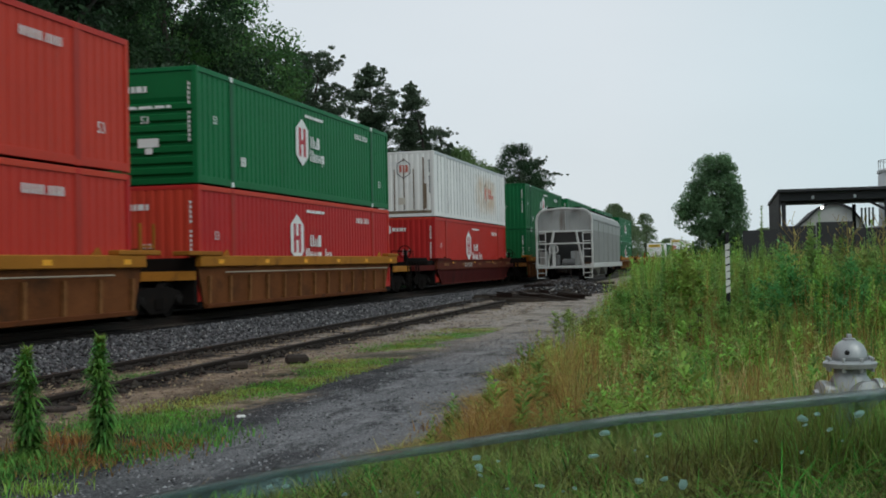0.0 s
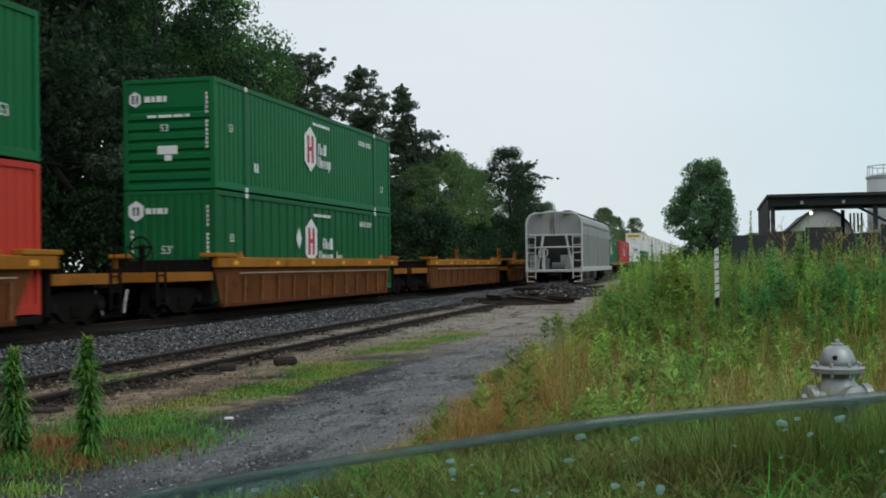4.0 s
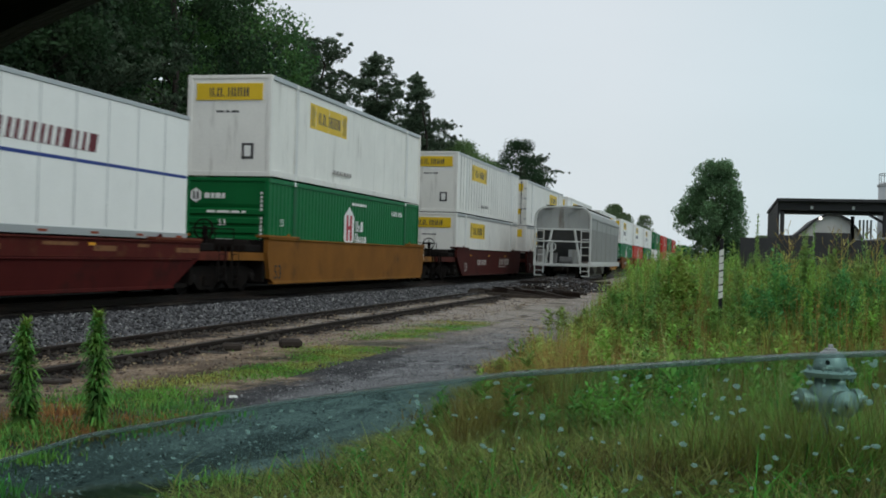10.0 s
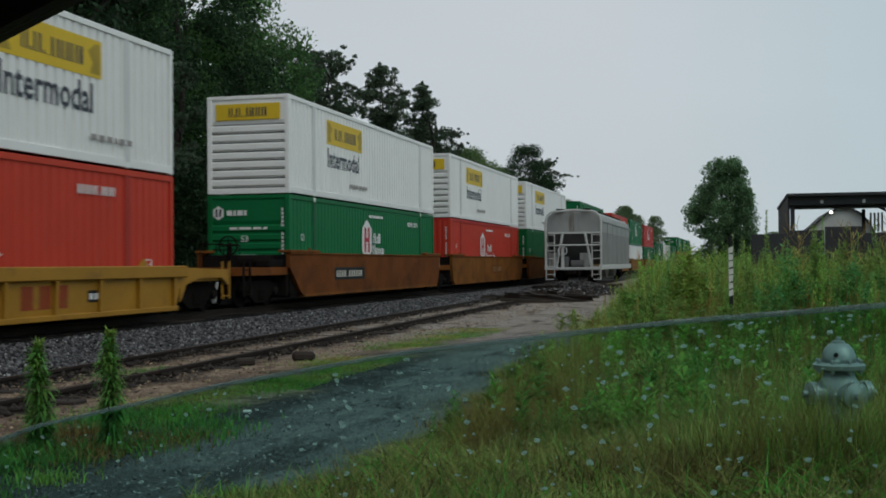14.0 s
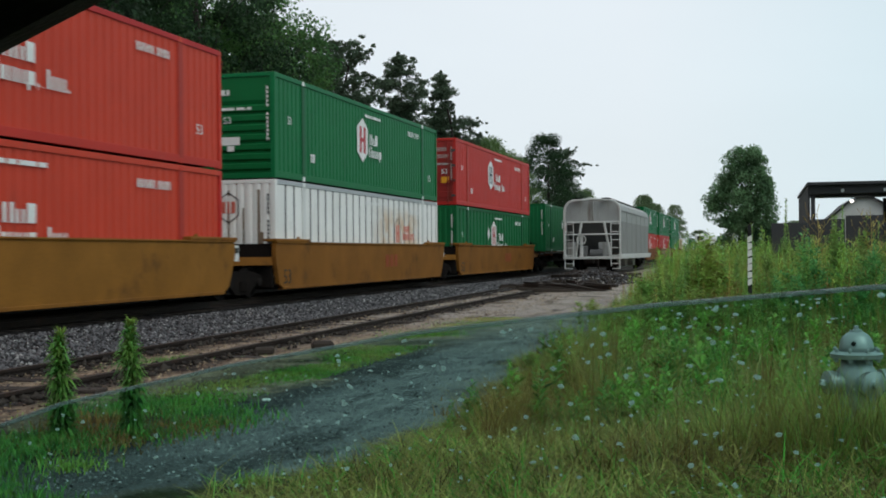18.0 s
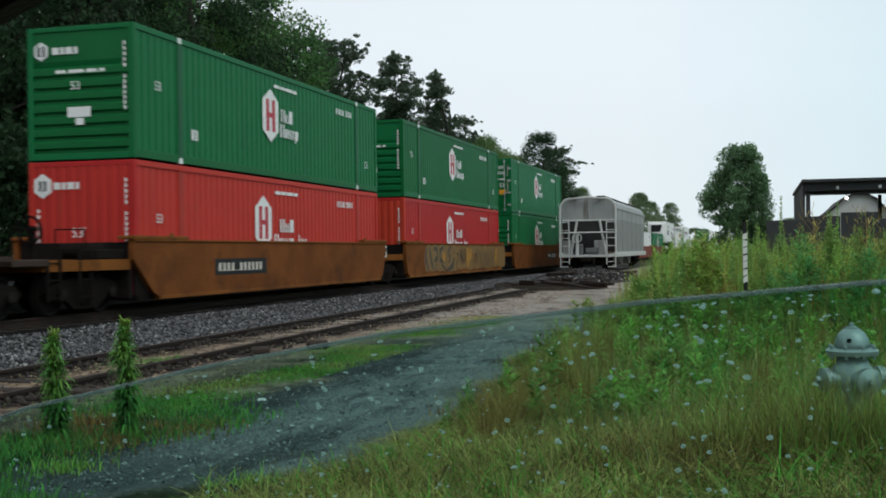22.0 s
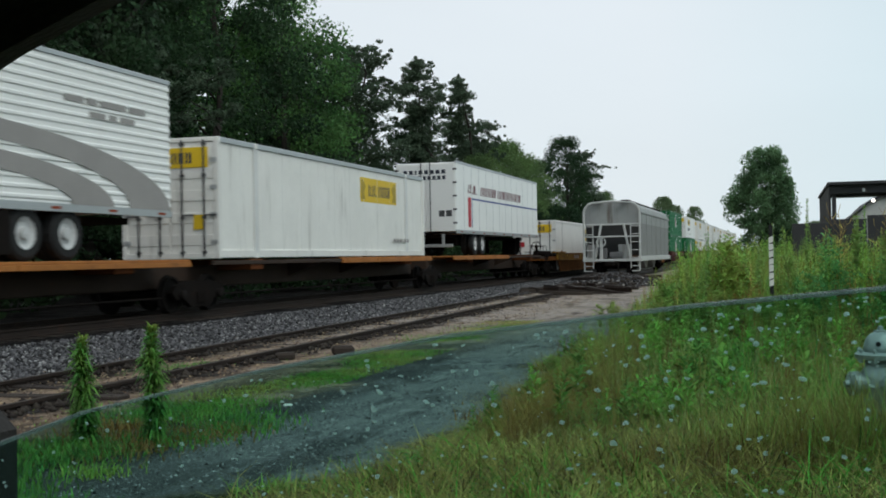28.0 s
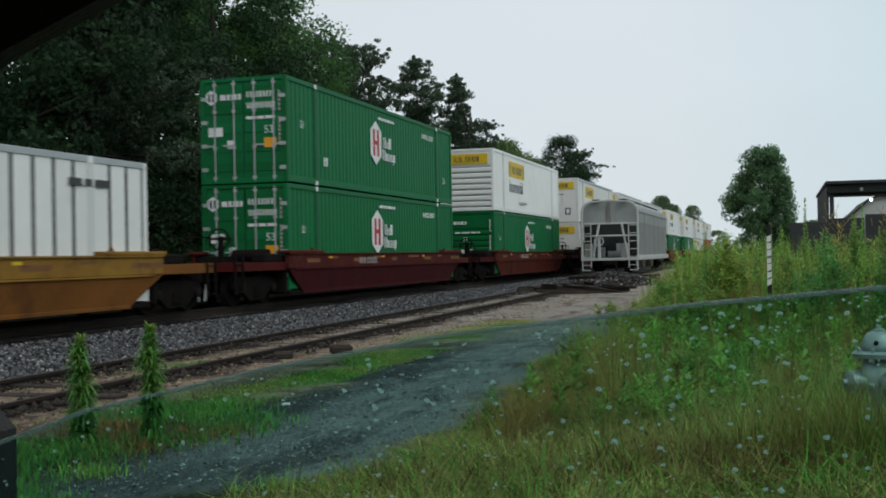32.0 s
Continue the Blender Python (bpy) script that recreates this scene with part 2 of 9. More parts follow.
RUST, GRIME = (0.10, 0.045, 0.02), (0.05, 0.042, 0.035)
M = {
    "green": mat("green_paint", (0.004, 0.122, 0.036), 0.5, vary=0.10, dirt=(0.012, 0.085, 0.034), dirt_amount=0.25, streak=True, rand=0.14, spec=0.15),
    "old_green": mat("faded_green_paint", (0.008, 0.106, 0.034), 0.55, vary=0.15, dirt=(0.016, 0.072, 0.032), dirt_amount=0.35, streak=True, rand=0.12, spec=0.12),
    "red": mat("red_paint", (0.45, 0.034, 0.023), 0.5, vary=0.10, dirt=(0.34, 0.055, 0.034), dirt_amount=0.3, streak=True, rand=0.12, spec=0.15),
    "white": mat("white_paint", (0.80, 0.795, 0.765), 0.42, vary=0.05, dirt=(0.52, 0.50, 0.46), dirt_amount=0.22, streak=True, rand=0.05),
    "old_white": mat("stained_white_paint", (0.76, 0.75, 0.72), 0.5, vary=0.07, dirt=(0.46, 0.36, 0.26), dirt_amount=0.24, streak=True, rand=0.06),
    "aged_white": mat("aged_white_paint", (0.73, 0.715, 0.67), 0.5, vary=0.08, dirt=(0.42, 0.40, 0.36), dirt_amount=0.36, streak=True, rand=0.06),
    "rusty_white": mat("rust_streaked_white_paint", (0.66, 0.53, 0.36), 0.6, vary=0.12, dirt=(0.30, 0.14, 0.05), dirt_amount=0.45, dirt_scale=1.6, streak=True, rand=0.08),
    "rail_grey": mat("aluminium_rail", (0.42, 0.43, 0.43), 0.4, metal=0.5, vary=0.1, dirt=(0.2, 0.19, 0.18), dirt_amount=0.2),
    "gap": mat("dark_joint", (0.06, 0.06, 0.06), 0.7, vary=0.2),
    "logo_white": mat("decal_white", (0.72, 0.72, 0.70), 0.5, vary=0.06, dirt=(0.45, 0.44, 0.42), dirt_amount=0.2),
    "logo_red": mat("decal_red", (0.42, 0.03, 0.04), 0.5, vary=0.08),
    "worn_red": mat("worn_red_decal", (0.55, 0.13, 0.09), 0.6, vary=0.2, dirt=(0.60, 0.50, 0.42), dirt_amount=0.34, dirt_scale=5),
    "black_web": mat("blackened_spine_steel", (0.036, 0.022, 0.015), 0.8, vary=0.3, dirt=(0.075, 0.028, 0.014), dirt_amount=0.3),
    "logo_dark": mat("decal_charcoal", (0.035, 0.04, 0.055), 0.5, vary=0.08),
    "logo_yellow": mat("decal_yellow", (0.66, 0.44, 0.02), 0.5, vary=0.10, dirt=(0.40, 0.27, 0.04), dirt_amount=0.2),
    "logo_blue": mat("decal_blue", (0.02, 0.045, 0.22), 0.5, vary=0.08),
    "logo_tan": mat("decal_faded_tan", (0.60, 0.55, 0.47), 0.6, vary=0.10, dirt=(0.50, 0.42, 0.32), dirt_amount=0.3),
    "logo_grey": mat("decal_grey", (0.29, 0.27, 0.255), 0.5, vary=0.12),
    "car_paint": mat("black_car_paint", (0.014, 0.014, 0.016), 0.3, vary=0.1, spec=0.5),
    "panel_olive": mat("faded_olive_scroll", (0.36, 0.25, 0.02), 0.5, vary=0.2),
    "orange": mat("orange_decal", (0.75, 0.33, 0.02), 0.5),
    "rust_frame": mat("rust_orange_frame_paint", (0.42, 0.17, 0.06), 0.6, vary=0.2, dirt=(0.45, 0.36, 0.28), dirt_amount=0.35),
    "spray_tan": mat("sprayed_tan_paint", (0.200, 0.112, 0.036), 0.6, vary=0.25, dirt=(0.14, 0.08, 0.03), dirt_amount=0.35, dirt_scale=2.0),
    "spray_olive": mat("sprayed_olive_paint", (0.060, 0.048, 0.030), 0.6, vary=0.2),
    "spray_cream": mat("sprayed_cream_paint", (0.28, 0.185, 0.085), 0.6, vary=0.2),
    "spray_maroon": mat("sprayed_grey_maroon_paint", (0.085, 0.050, 0.038), 0.6, vary=0.2),
    "orange_patch": mat("sprayed_orange_paint", (0.40, 0.19, 0.02), 0.6, vary=0.25, dirt=(0.20, 0.10, 0.03), dirt_amount=0.35),
    "stencil_white": mat("worn_white_stencil", (0.38, 0.34, 0.32), 0.7, vary=0.25, dirt=(0.10, 0.05, 0.04), dirt_amount=0.35, dirt_scale=6),
    "stencil_dim": mat("rubbed_brown_stencil", (0.24, 0.13, 0.055), 0.7, vary=0.3),
    # the side's shade is put into this darker grey, grime streaks over it
    "hopper_side": mat("shaded_grimy_hopper_side", (0.24, 0.245, 0.235), 0.65, vary=0.16, dirt=(0.13, 0.11, 0.09), dirt_amount=0.46, streak=True, spec=0.12),
    "deck_orange": mat("worn_orange_deck_paint", (0.33, 0.125, 0.030), 0.7, vary=0.25, dirt=(0.10, 0.045, 0.02), dirt_amount=0.38, dirt_scale=2.0),
    "worn_doors": mat("rust_darkened_red_doors", (0.27, 0.022, 0.018), 0.65, vary=0.25, dirt=(0.085, 0.028, 0.018), dirt_amount=0.52, dirt_scale=1.5, streak=True),
    "red_post": mat("darker_red_post", (0.34, 0.027, 0.016), 0.55, vary=0.12, dirt=(0.22, 0.04, 0.035), dirt_amount=0.3, streak=True),
    "green_post": mat("darker_green_post", (0.006, 0.085, 0.030), 0.55, vary=0.12, dirt=(0.03, 0.10, 0.05), dirt_amount=0.3, streak=True),
    "ribbed": mat("orange_brown_car_paint", (0.31, 0.120, 0.016), 0.7, vary=0.25, dirt=(0.075, 0.032, 0.013), dirt_amount=0.40, dirt_scale=1.1, rand=0.12, spec=0.1),
    "stencil_red": mat("worn_red_stencil", (0.24, 0.045, 0.014), 0.7, vary=0.25, dirt=(0.20, 0.10, 0.02), dirt_amount=0.4, dirt_scale=3.0),
    "pale_stone": mat("pale_ballast_stone", (0.22, 0.22, 0.215), 0.85, vary=0.2, island=0.5, bump=0.3),
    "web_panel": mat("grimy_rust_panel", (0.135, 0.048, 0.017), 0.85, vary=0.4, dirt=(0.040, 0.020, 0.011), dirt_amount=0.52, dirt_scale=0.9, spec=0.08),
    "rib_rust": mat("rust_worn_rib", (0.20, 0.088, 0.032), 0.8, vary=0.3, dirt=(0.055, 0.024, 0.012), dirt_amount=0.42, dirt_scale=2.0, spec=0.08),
    "pale_pipe": mat("worn_pale_pipe", (0.30, 0.24, 0.17), 0.6, vary=0.25, dirt=(0.12, 0.07, 0.04), dirt_amount=0.4),
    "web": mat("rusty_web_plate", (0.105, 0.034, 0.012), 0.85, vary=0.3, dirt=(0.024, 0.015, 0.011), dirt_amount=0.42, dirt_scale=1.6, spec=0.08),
    "oxide": mat("dark_oxide_car_paint", (0.070, 0.011, 0.009), 0.75, vary=0.3, dirt=(0.020, 0.009, 0.007), dirt_amount=0.45, dirt_scale=1.1, rand=0.35, spec=0.08),
    "oxide_rail": mat("rust_worn_red_rail", (0.085, 0.017, 0.011), 0.7, vary=0.3, dirt=(0.10, 0.042, 0.018), dirt_amount=0.45, dirt_scale=3.0, rand=0.3, spec=0.08),
    "gold": mat("brown_orange_flank_paint", (0.165, 0.062, 0.014), 0.75, vary=0.3, dirt=(0.060, 0.026, 0.011), dirt_amount=0.45, dirt_scale=0.8, rand=0.1, spec=0.1),
    "gold_rail": mat("scuffed_golden_rail_paint", (0.255, 0.132, 0.024), 0.7, vary=0.3, dirt=(0.13, 0.060, 0.020), dirt_amount=0.5, dirt_scale=1.6, spec=0.1),
    "ochre": mat("rust_brown_flank_paint", (0.155, 0.045, 0.014), 0.75, vary=0.3, dirt=(0.045, 0.020, 0.010), dirt_amount=0.48, dirt_scale=0.8, rand=0.1, spec=0.1),
    "ochre_rail": mat("scuffed_ochre_rail_paint", (0.20, 0.076, 0.024), 0.75, vary=0.3, dirt=(0.080, 0.036, 0.016), dirt_amount=0.5, dirt_scale=2.2, spec=0.1),
    "rubbed_tan": mat("rubbed_tan_patch", (0.19, 0.085, 0.035), 0.8, vary=0.35, dirt=(0.06, 0.018, 0.012), dirt_amount=0.5, dirt_scale=7.0),
    "maroon": mat("maroon_car_paint", (0.056, 0.0105, 0.008), 0.7, vary=0.25, dirt=(0.016, 0.008, 0.007), dirt_amount=0.45, dirt_scale=1.3, rand=0.15, spec=0.12),
    "redbrown": mat("oxide_red_car_paint", (0.155, 0.024, 0.013), 0.65, vary=0.2, dirt=(0.06, 0.017, 0.011), dirt_amount=0.38, dirt_scale=1.3, rand=0.1, spec=0.1),
    "rust_orange": mat("rust_orange_car_paint", (0.172, 0.060, 0.013), 0.75, vary=0.4, dirt=(0.060, 0.024, 0.010), dirt_amount=0.52, dirt_scale=0.8, rand=0.15, spec=0.1),
    "mustard": mat("mustard_car_paint", (0.210, 0.089, 0.016), 0.7, vary=0.25, dirt=(0.080, 0.036, 0.013), dirt_amount=0.42, dirt_scale=0.9, rand=0.1, spec=0.1),
    "yellow": mat("yellow_car_paint", (0.33, 0.162, 0.016), 0.55, vary=0.2, dirt=(0.16, 0.08, 0.025), dirt_amount=0.42, dirt_scale=1.4),
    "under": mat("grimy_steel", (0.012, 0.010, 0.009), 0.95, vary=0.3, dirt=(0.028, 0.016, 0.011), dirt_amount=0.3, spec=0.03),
    "wheel": mat("worn_wheel_steel", (0.014, 0.012, 0.011), 0.9, vary=0.3, dirt=(0.028, 0.015, 0.01), dirt_amount=0.3, spec=0.05),
    "rubber": mat("tyre_rubber", (0.018, 0.018, 0.018), 0.85, vary=0.2, dirt=(0.05, 0.045, 0.04), dirt_amount=0.3),
    "alloy": mat("bright_wheel_rim", (0.52, 0.52, 0.51), 0.4, vary=0.12, dirt=(0.2, 0.19, 0.18), dirt_amount=0.35, dirt_scale=6),
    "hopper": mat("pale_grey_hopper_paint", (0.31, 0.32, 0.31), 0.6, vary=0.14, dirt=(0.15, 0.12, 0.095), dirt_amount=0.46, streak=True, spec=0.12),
    # shade of the hopper's end recess is put into this grey
    "hopper_dark": mat("shaded_slope_sheet", (0.13, 0.13, 0.13), 0.7, vary=0.2, dirt=(0.20, 0.19, 0.18), dirt_amount=0.3),
    "rail": mat("rusty_rail_steel", (0.026, 0.017, 0.013), 0.7, metal=0.2, vary=0.3, dirt=(0.055, 0.026, 0.016), dirt_amount=0.35),
    "tie": mat("weathered_tie_wood", (0.034, 0.026, 0.021), 0.95, vary=0.35, fine=60, bump=0.5, dirt=(0.085, 0.065, 0.05), dirt_amount=0.3, rand=0.3),
    "stone": mat("ballast_stone", (0.061, 0.060, 0.063), 0.85, vary=0.2, fine=40, bump=0.3, island=0.9),
    "clod": mat("brown_dirt_clod", (0.20, 0.142, 0.098), 0.95, vary=0.25, island=0.85, bump=0.4),
    "chip": mat("rotten_wood_chip", (0.026, 0.020, 0.016), 0.95, vary=0.3, island=0.6, bump=0.4),
    "mound": mat("grey_gravel_mound", (0.25, 0.235, 0.215), 0.9, vary=0.35, scale=2.0, fine=16, bump=0.9, dirt=(0.075, 0.068, 0.062), dirt_amount=0.4),
    "gravel": mat("road_gravel", (0.185, 0.187, 0.190), 0.85, vary=0.2, fine=50, bump=0.3, island=0.9),
    "bark": mat("tree_bark", (0.030, 0.025, 0.021), 0.95, vary=0.3, scale=3, fine=25, bump=0.6),
    # its light and dark patches stand in for sunlit clumps and shaded gaps
    "leaf": leafy("broad_leaves", (0.125, 0.26, 0.078), k=0.35, trans=0.45, other=(0.052, 0.115, 0.042), patch=0.35),
    "leaf_light": leafy("light_leaves", (0.135, 0.215, 0.075), k=0.3, trans=0.45, other=(0.085, 0.140, 0.054), patch=0.4),
    # the shade inside the wood is put into this leaf colour
    "leaf_shaded": leafy("shade_dark_leaves", (0.021, 0.047, 0.021), k=0.3, trans=0.35, other=(0.034, 0.070, 0.028), patch=0.3),
    # leaves of the far trees: distance haze is mixed into the base colour
    "leaf_hazed": leafy("haze_pale_leaves", (0.165, 0.225, 0.115), k=0.3, trans=0.45, other=(0.115, 0.17, 0.085), patch=0.4),
    "needle": leafy("pine_needles", (0.088, 0.126, 0.078), k=0.35, trans=0.35, other=(0.055, 0.085, 0.052), patch=0.5),
    "weed": leafy("weed_leaves", (0.21, 0.39, 0.065), k=0.55, trans=0.4, other=(0.32, 0.39, 0.100), patch=0.6),
    "weed_dark": leafy("dark_weed_leaves", (0.160, 0.31, 0.070), k=0.55, trans=0.4, other=(0.22, 0.33, 0.085), patch=0.8),
    "mugwort": leafy("blue_green_weed_leaves", (0.090, 0.29, 0.088), k=0.5, trans=0.4, other=(0.135, 0.330, 0.080), patch=1.6),
    "dock": leafy("reddish_dead_stems", (0.30, 0.14, 0.05), k=0.35, trans=0.3, other=(0.24, 0.17, 0.06), patch=0.9),
    "horseweed": leafy("horseweed_leaves", (0.085, 0.22, 0.055), k=0.5, trans=0.4, other=(0.16, 0.34, 0.065), patch=5.0),
    "weed_pale": leafy("pale_weed_leaves", (0.185, 0.335, 0.10), k=0.5, trans=0.4, other=(0.26, 0.33, 0.095), patch=0.7),
    "grass": leafy("grass_blades", (0.130, 0.29, 0.042), k=0.8, trans=0.4, other=(0.42, 0.36, 0.095), patch=0.75),
    "grass_dry": leafy("dry_grass_blades", (0.44, 0.34, 0.12), k=0.75, trans=0.35, other=(0.30, 0.20, 0.07), patch=1.0),
    "shed": mat("weathered_shed_steel", (0.045, 0.045, 0.047), 0.7, metal=0.2, vary=0.25, dirt=(0.09, 0.06, 0.04), dirt_amount=0.3, streak=True),
    "hut": mat("weathered_pale_hut_wall", (0.58, 0.58, 0.55), 0.7, vary=0.15, dirt=(0.32, 0.29, 0.26), dirt_amount=0.35, streak=True),
    "tank": mat("pale_tank_paint", (0.55, 0.57, 0.58), 0.5, vary=0.08, dirt=(0.35, 0.34, 0.32), dirt_amount=0.25, streak=True),
    "hydrant": mat("silver_hydrant_paint", (0.33, 0.345, 0.345), 0.42, metal=0.55, vary=0.12, scale=12, fine=120, dirt=(0.22, 0.21, 0.19), dirt_amount=0.2, dirt_scale=14),
    "black": mat("black_paint", (0.012, 0.012, 0.012), 0.6, vary=0.2),
    "post_white": mat("post_white_paint", (0.62, 0.62, 0.58), 0.6, vary=0.1, dirt=(0.35, 0.33, 0.28), dirt_amount=0.25, dirt_scale=12),
    "trim": mat("black_car_trim", (0.022, 0.020, 0.018), 0.75, vary=0.2, fine=200),
    "russet": leafy("russet_dead_grass", (0.36, 0.21, 0.070), k=0.45, trans=0.35, other=(0.36, 0.28, 0.09), patch=1.2),
    "pale_straw": leafy("pale_straw_blades", (0.60, 0.50, 0.24), k=0.35, trans=0.3),
    "dead": leafy("blackened_dead_stems", (0.065, 0.040, 0.026), k=0.4, trans=0.2),
    "lone_leaf": leafy("field_tree_leaves", (0.150, 0.26, 0.125), k=0.35, trans=0.45, other=(0.110, 0.20, 0.100), patch=0.5),
    "post_grey": mat("greyed_weathered_white", (0.62, 0.62, 0.60), 0.5, vary=0.1, dirt=(0.34, 0.31, 0.27), dirt_amount=0.35, dirt_scale=3.0, streak=True),
    "trailer_letter": mat("dark_red_lettering", (0.115, 0.012, 0.018), 0.5, vary=0.1),
    "hopper_frame": mat("worn_white_hopper_frame", (0.50, 0.51, 0.49), 0.6, vary=0.12, dirt=(0.25, 0.20, 0.16), dirt_amount=0.32),
    "hose": mat("pale_air_hose", (0.42, 0.42, 0.40), 0.6, vary=0.2),
    "streak": mat("brown_run_stain", (0.17, 0.125, 0.085), 0.7, vary=0.3, dirt=(0.40, 0.34, 0.26), dirt_amount=0.4, dirt_scale=4.0, streak=True),
    "litter": mat("pale_litter", (0.65, 0.65, 0.62), 0.7),
}


def ground_material():
    """Dirt, gravel track, grass and ballast dust, by strips along the line with ragged edges."""
    m = bpy.data.materials.new("trackside_ground")
    m.use_nodes = True
    n, l = m.node_tree.nodes, m.node_tree.links
    b = n["Principled BSDF"]
    b.inputs["Specular IOR Level"].default_value = 0.08
    tc = n.new("ShaderNodeTexCoord")
    sep = n.new("ShaderNodeSeparateXYZ")
    l.new(tc.outputs["Object"], sep.inputs[0])

    def noise_tex(scale, detail=6, rough=0.6):
        t = n.new("ShaderNodeTexNoise")
        t.inputs["Scale"].default_value, t.inputs["Detail"].default_value, t.inputs["Roughness"].default_value = scale, detail, rough
        l.new(tc.outputs["Object"], t.inputs["Vector"])
        return t.outputs[0]

    def math_node(op, a, c):
        t = n.new("ShaderNodeMath")
        t.operation = op
        for i, v in enumerate((a, c)):
            if isinstance(v, (int, float)):
                t.inputs[i].default_value = v
            else:
                l.new(v, t.inputs[i])
        return t.outputs[0]

    def rng(v, a, c, lo=0.0, hi=1.0):
        t = n.new("ShaderNodeMapRange")
        for key, val in (("From Min", a), ("From Max", c), ("To Min", lo), ("To Max", hi)):
            t.inputs[key].default_value = val
        l.new(v, t.inputs[0])
        return t.outputs[0]

    def mix(f, a, c):
        t = n.new("ShaderNodeMixRGB")
        l.new(f, t.inputs[0])
        for i, v in ((1, a), (2, c)):
            if isinstance(v, tuple):
                t.inputs[i].default_value = (*v, 1)
            else:
                l.new(v, t.inputs[i])
        return t.outputs[0]

    wob = math_node("MULTIPLY", math_node("SUBTRACT", noise_tex(0.45), 0.5), 1.5)
    wob = math_node("ADD", wob, math_node("MULTIPLY", math_node("SUBTRACT", noise_tex(3.5), 0.5), 0.5))
    x, y = math_node("ADD", sep.outputs[0], wob), sep.outputs[1]
    fine, mid = noise_tex(38, 4), noise_tex(5)
    grit = noise_tex(110, 2)
    st = n.new("ShaderNodeMapping")
    st.inputs["Scale"].default_value = (1.0, 0.35, 1.0)
    l.new(tc.outputs["Object"], st.inputs[0])

    def drawn_out(scale, detail=8):
        t = n.new("ShaderNodeTexNoise")
        t.inputs["Scale"].default_value, t.inputs["Detail"].default_value, t.inputs["Roughness"].default_value = scale, detail, 0.7
        l.new(st.outputs[0], t.inputs["Vector"])
        return t.outputs[0]

    dirt = mix(rng(mid, 0.40, 0.62), (0.180, 0.125, 0.085), (0.40, 0.295, 0.205))
    dirt = mix(rng(fine, 0.52, 0.66), dirt, (0.46, 0.36, 0.265))
    dirt = mix(rng(drawn_out(1.4), 0.50, 0.60), dirt, (0.145, 0.104, 0.074))
    dirt = mix(rng(grit, 0.60, 0.70), dirt, (0.42, 0.36, 0.29))
    gravel = mix(rng(fine, 0.40, 0.62), (0.092, 0.094, 0.100), (0.285, 0.288, 0.298))
    gravel = mix(rng(drawn_out(1.3), 0.50, 0.58), gravel, (0.050, 0.052, 0.056))
    gravel = mix(rng(drawn_out(3.2), 0.53, 0.62), gravel, (0.27, 0.272, 0.278))
    gravel = mix(rng(grit, 0.58, 0.68), gravel, (0.42, 0.415, 0.41))
    cinders = mix(rng(fine, 0.42, 0.64), (0.046, 0.048, 0.050), (0.125, 0.127, 0.130))
    gravel = mix(math_node("MULTIPLY", rng(y, 8.4, 6.4, 0.0, 0.85), rng(sep.outputs[0], -2.9, -3.7)), gravel, cinders)
    turf = mix(rng(mid, 0.35, 0.65), (0.016, 0.022, 0.008), (0.045, 0.055, 0.016))
    turf = mix(rng(noise_tex(1.7), 0.54, 0.66), turf, (0.060, 0.038, 0.020))
    coal = mix(rng(fine, 0.4, 0.7), (0.020, 0.0195, 0.020), (0.058, 0.057, 0.060))
    # the dark band beneath the train: its shade is put into the ground colour
    line_shade = mix(rng(fine, 0.4, 0.7), (0.006, 0.005, 0.005), (0.018, 0.016, 0.015))
    # the road bends in from the lower left and widens towards the sidings
    bend = math_node("MULTIPLY", rng(y, 6.9, 5.6), -1.2)
    lane = math_node("SUBTRACT", x, bend)
    road = math_node("MULTIPLY", rng(lane, -4.75, -4.45), rng(lane, -2.45, -2.75))
    strip = math_node("MULTIPLY", rng(x, -6.0, -5.6), rng(x, -4.5, -4.75))
    strip = math_node("MULTIPLY", strip, rng(noise_tex(0.9), 0.40, 0.52))
    right = rng(lane, -2.85, -2.5)
    rail_side = rng(x, -9.0, -9.5)
    # rotten wood and cinders along the two siding rails, which drift away from the road
    drift = math_node("ADD", x, math_node("MULTIPLY", math_node("SUBTRACT", y, 12), 0.025))
    def near_rail(at, half):
        t = n.new("ShaderNodeMath")
        t.operation = "ABSOLUTE"
        l.new(math_node("SUBTRACT", drift, at), t.inputs[0])
        return rng(t.outputs[0], half, half * 0.45)
    rot = math_node("MAXIMUM", near_rail(-7.10, 0.62), near_rail(-8.50, 0.66))
    rot = math_node("MULTIPLY", rot, rng(noise_tex(2.2), 0.28, 0.48))
    rot = math_node("MULTIPLY", rot, rng(y, 52, 44))
    col = mix(strip, dirt, turf)
    col = mix(right, col, turf)
    col = mix(road, col, gravel)
    pale = mix(rng(fine, 0.42, 0.62), (0.25, 0.215, 0.185), (0.50, 0.44, 0.385))
    pale = mix(rng(drawn_out(1.8), 0.54, 0.62), pale, (0.105, 0.086, 0.070))
    worn = math_node("MULTIPLY", rng(y, 15, 24), rng(lane, -2.9, -3.3))
    soil = math_node("MULTIPLY", math_node("MULTIPLY", rng(y, 9.0, 7.4), rng(lane, -4.2, -4.7)), rng(noise_tex(1.6), 0.34, 0.50))
    col = mix(soil, col, mix(rng(fine, 0.45, 0.65), (0.022, 0.018, 0.015), (0.062, 0.050, 0.038)))
    cinder = math_node("MULTIPLY", math_node("MULTIPLY", rng(lane, -5.0, -4.75), rng(lane, -4.05, -4.4)), rng(drawn_out(1.0), 0.40, 0.52))
    cinder = math_node("MULTIPLY", cinder, rng(y, 26, 18))
